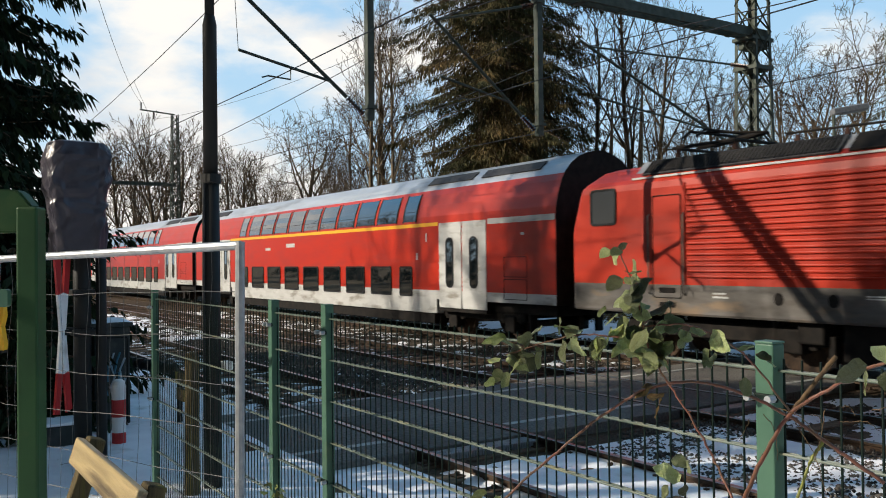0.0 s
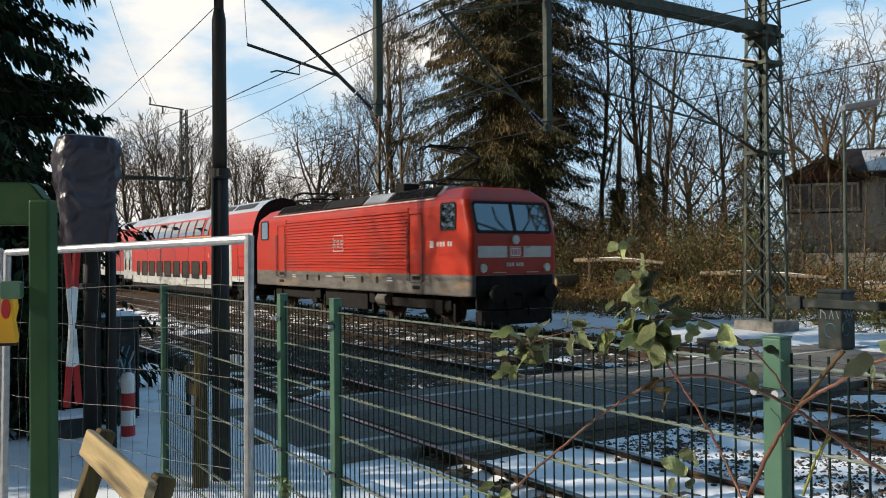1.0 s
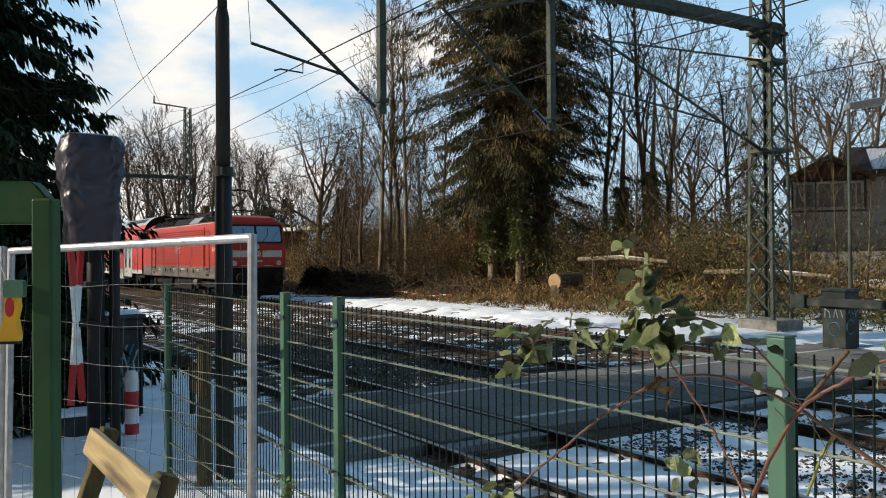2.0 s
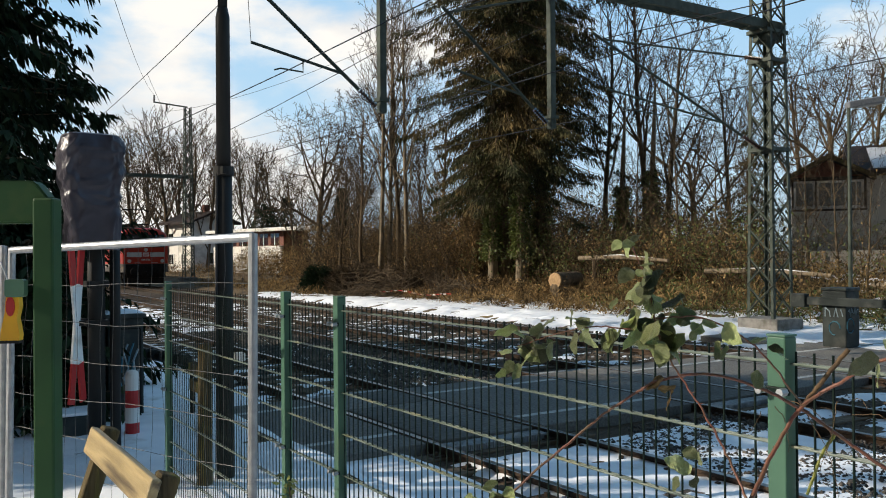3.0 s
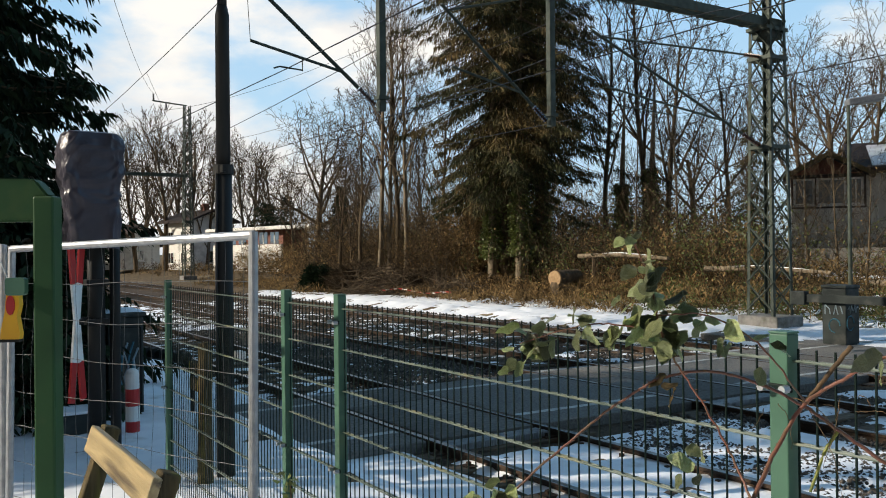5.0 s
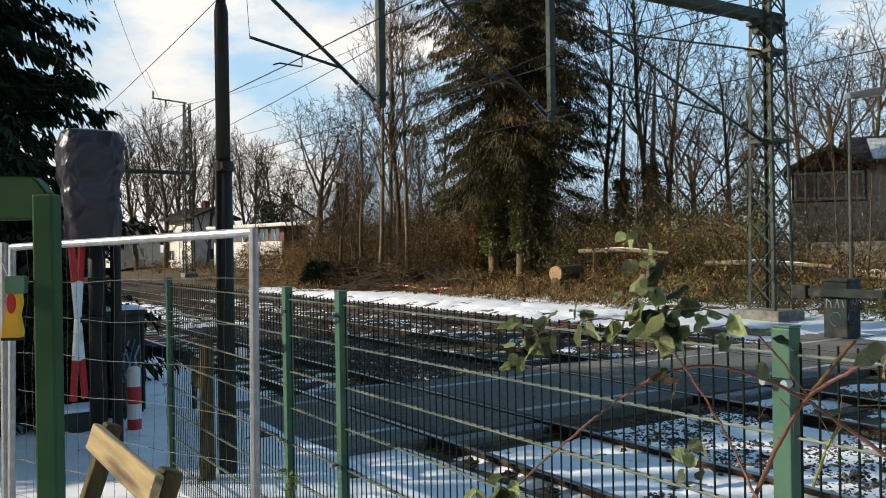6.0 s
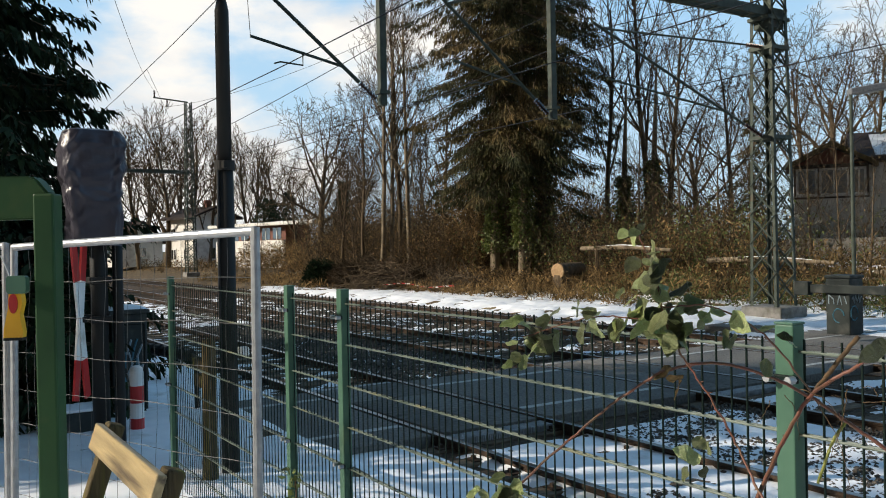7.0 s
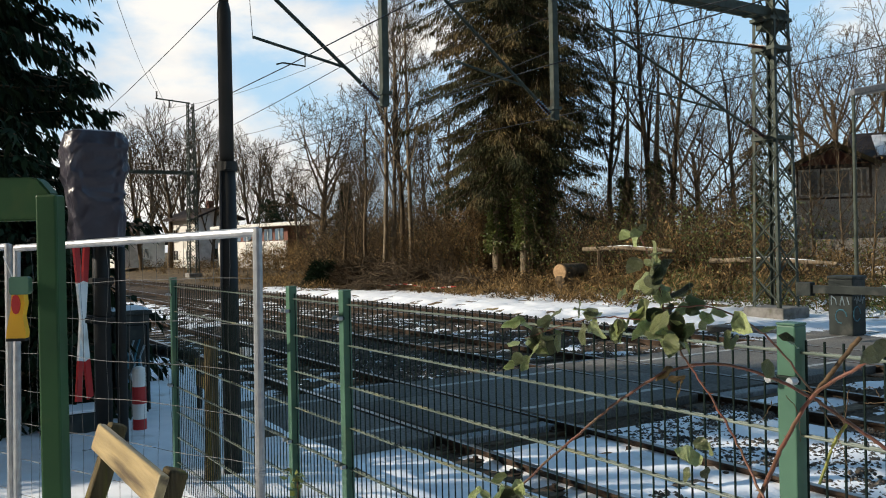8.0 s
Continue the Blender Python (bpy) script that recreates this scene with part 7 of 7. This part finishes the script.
def build_brambles():
    t = thing("bramble", -1.0, 1.35, GY, "red-stemmed bramble with green leaves before the fence", "bramble")
    o = Vector((-1.0, 1.35, GY))
    rng = random.Random(5)

    def cane(pts, r0, r1, mat_name, thorns=True, name="cane"):
        line = smooth_line(pts)
        r0, r1 = r0 * 0.72, r1 * 0.72
        k = len(line)
        line = [q - o + Vector((rng.gauss(0, 0.0008), rng.gauss(0, 0.0008), rng.gauss(0, 0.0008))) for q in line]
        c = part(name, tubes((line, [r0 + (r1 - r0) * i / (k - 1) for i in range(k)]), n=7), mat_name, t, smooth=True)
        if thorns:
            bm = bmesh.new()
            for i in range(1, k - 1):
                if rng.random() < 0.75:
                    d = Vector((rng.gauss(0, 1), rng.gauss(0, 1), rng.gauss(0, 1))).normalized()
                    tube(bm, [line[i], line[i] + d * 0.009], [0.0016, 0.0002], 4)
            tagged(part("thorns", bm, mat_name, c), kind="stuff")
        return line

    cane([(-0.86, 1.27, GY), (-0.87, 1.27, 1.2), (-0.95, 1.29, 1.54), (-1.007, 1.301, 1.618), (-1.059, 1.312, 1.689), (-1.098, 1.289, 1.77), (-1.145, 1.272, 1.842), (-1.169, 1.252, 1.906), (-1.195, 1.249, 2.005), (-1.211, 1.223, 2.083)], 0.0045, 0.0018, "cane")
    cane([(-0.98, 1.02, GY), (-0.985, 1.05, 1.2), (-0.995, 1.22, 1.51), (-1.004, 1.305, 1.608), (-1.013, 1.384, 1.688), (-0.997, 1.447, 1.769), (-0.95, 1.483, 1.814), (-0.837, 1.474, 1.879), (-0.7, 1.46, 1.9)], 0.0075, 0.004, "cane")
    cane([(-1.5, 0.95, 1.35), (-1.415, 1.035, 1.541), (-1.333, 1.162, 1.679), (-1.27, 1.244, 1.761), (-1.206, 1.306, 1.812), (-1.143, 1.367, 1.823), (-1.082, 1.426, 1.803), (-1.021, 1.482, 1.761), (-0.951, 1.518, 1.709), (-0.888, 1.579, 1.644)], 0.003, 0.0055, "cane")
    cane([(-1.006, 1.451, 1.761), (-0.974, 1.501, 1.831), (-0.947, 1.524, 1.88)], 0.006, 0.0065, "deadcane", False)
    cane([(-1.206, 1.213, 1.917), (-1.27, 1.169, 1.921), (-1.328, 1.115, 1.902), (-1.381, 1.07, 1.878)], 0.0022, 0.0012, "cane", False)
    cane([(-1.179, 1.255, 1.939), (-1.121, 1.326, 1.939), (-1.062, 1.401, 1.884), (-1.012, 1.478, 1.769)], 0.002, 0.0032, "cane", False)
    cane([(-1.0, 1.47, 1.60), (-0.985, 1.5, 1.68), (-0.97, 1.52, 1.72)], 0.004, 0.005, "ivy_stem", False)
    for i in range(9):
        a = Vector((-1.05 + 0.02 * i, 1.40 + 0.018 * i, 1.76 + 0.012 * (i % 3)))
        b = a + Vector((rng.uniform(-0.06, 0.08), rng.uniform(-0.02, 0.05), rng.uniform(-0.16, 0.05)))
        cane([a, (a + b) / 2 + Vector((0.01, 0, 0.012)), b], 0.0013, 0.0006, "deadcane", False, "side_twig")

    src = [None]

    def leaf(p, size, yaw, pitch, roll, mat_name="bramble", name="leaf"):
        up = (SUN_TO * 1.1 + Vector((0, 0, 0.4)) + Vector((rng.gauss(0, 0.85), rng.gauss(0, 0.85), rng.gauss(0, 0.85)))).normalized()
        run = Vector((math.cos(radians(yaw)), math.sin(radians(yaw)), -pitch / 60))
        run = (run - up * run.dot(up)).normalized()
        turn = Matrix((run, up.cross(run), up)).transposed().to_4x4()
        m = Matrix.Translation(Vector(p) - o) @ turn @ Matrix.Scale(size, 4)
        if mat_name == "bramble":
            if src[0] is None:
                src[0] = part(name, leaf_prototype(), "bramble", t)
                src[0].matrix_local = m
            else:
                share(name, src[0], t, m)
        else:
            q = part(name, leaf_prototype(), mat_name, t)
            q.matrix_local = m

    # leaf tufts: a centre, how many leaves, their size
    tufts = (((-1.213, 1.220, 2.095), 2, 0.042), ((-1.20, 1.245, 2.045), 3, 0.05), ((-1.195, 1.249, 2.005), 4, 0.058), ((-1.187, 1.25, 1.965), 4, 0.062), ((-1.172, 1.252, 1.925), 6, 0.062), ((-1.165, 1.258, 1.895), 4, 0.055),
             ((-1.23, 1.20, 1.918), 4, 0.055), ((-1.285, 1.155, 1.917), 4, 0.055), ((-1.335, 1.11, 1.898), 4, 0.05), ((-1.381, 1.07, 1.876), 4, 0.05), ((-1.40, 1.045, 1.845), 2, 0.05),
             ((-1.125, 1.32, 1.935), 4, 0.05), ((-1.09, 1.36, 1.905), 3, 0.05), ((-1.06, 1.40, 1.875), 2, 0.04), ((-0.84, 1.47, 1.885), 2, 0.055), ((-1.42, 1.03, 1.55), 5, 0.06), ((-1.13, 1.29, 1.66), 3, 0.055), ((-1.47, 0.98, 1.48), 5, 0.06))
    for c, n, s in tufts:
        for i in range(round(n * 1.75)):
            p = Vector(c) + Vector((rng.gauss(0, 0.019), rng.gauss(0, 0.019), rng.gauss(0, 0.019)))
            leaf(p, s * rng.uniform(0.55, 1.12), rng.uniform(-180, 180), rng.uniform(5, 80), rng.uniform(-60, 60))
    for c in ((-1.19, 1.30, 1.80), (-1.185, 1.31, 1.79), (-1.2, 1.30, 1.815)):
        leaf(c, 0.045, rng.uniform(-180, 180), rng.uniform(30, 80), rng.uniform(-60, 60), "brushleaf", "withered_leaf")
    # small climbers on the near fence posts
    v = thing("creeper", -4.3, 1.80, GY, "small withered creeper clinging to the fence post", "creeper")
    rng2 = np.random.RandomState(8)
    line = [(0.02 * math.sin(i), -0.03 - 0.01 * math.cos(i * 1.7), 0.1 * i) for i in range(8)]
    part("stem", tubes((line, 0.004), n=5), "deadcane", v)
    k = 70
    C = np.stack([rng2.normal(0, 0.05, k), rng2.normal(-0.04, 0.02, k), rng2.uniform(0.1, 0.75, k)], 1)
    q = new("leaves", leaf_mesh("leaves", C, rng2.normal(size=(k, 3)), rng2.uniform(0.03, 0.06, k), rng2.uniform(0.02, 0.045, k), "ivy", rng2))
    q.parent = v


M["ivy_stem"] = mat("green_shoot", (0.22, 0.22, 0.03), (0.14, 0.16, 0.03), 30, 0.5)
build_brambles()


# ======================= motion =======================
TRAIN_X = [(0.0, 1.45), (0.6, -10.55), (1.0, -18.35), (1.5, -28.2), (2.2, -42.4), (2.8, -55.0), (3.0, -59.4), (4.0, -81.0), (6.0, -124.0), (8.0, -167.0)]


def train_x(t):
    for (t0, a), (t1, b) in zip(TRAIN_X, TRAIN_X[1:]):
        if t <= t1:
            return a + (b - a) * (t - t0) / (t1 - t0)
    return TRAIN_X[-1][1]


def motions():
    for car, off in CARS:
        walk(car, [(t, pose(x - off, TRACKS[2], 0)) for t, x in TRAIN_X])
    times = [i / FPS for i in range(int(8 * FPS) + 1)]
    for w, r in WHEELS:
        x, z = w.location.x, w.location.z
        rows = []
        for t in times:
            rows.append((t, pose(x, 0, z, 0, math.degrees((train_x(t) - TRAIN_X[0][1]) / r) % 360, 0)))
        walk(w, rows)


motions()
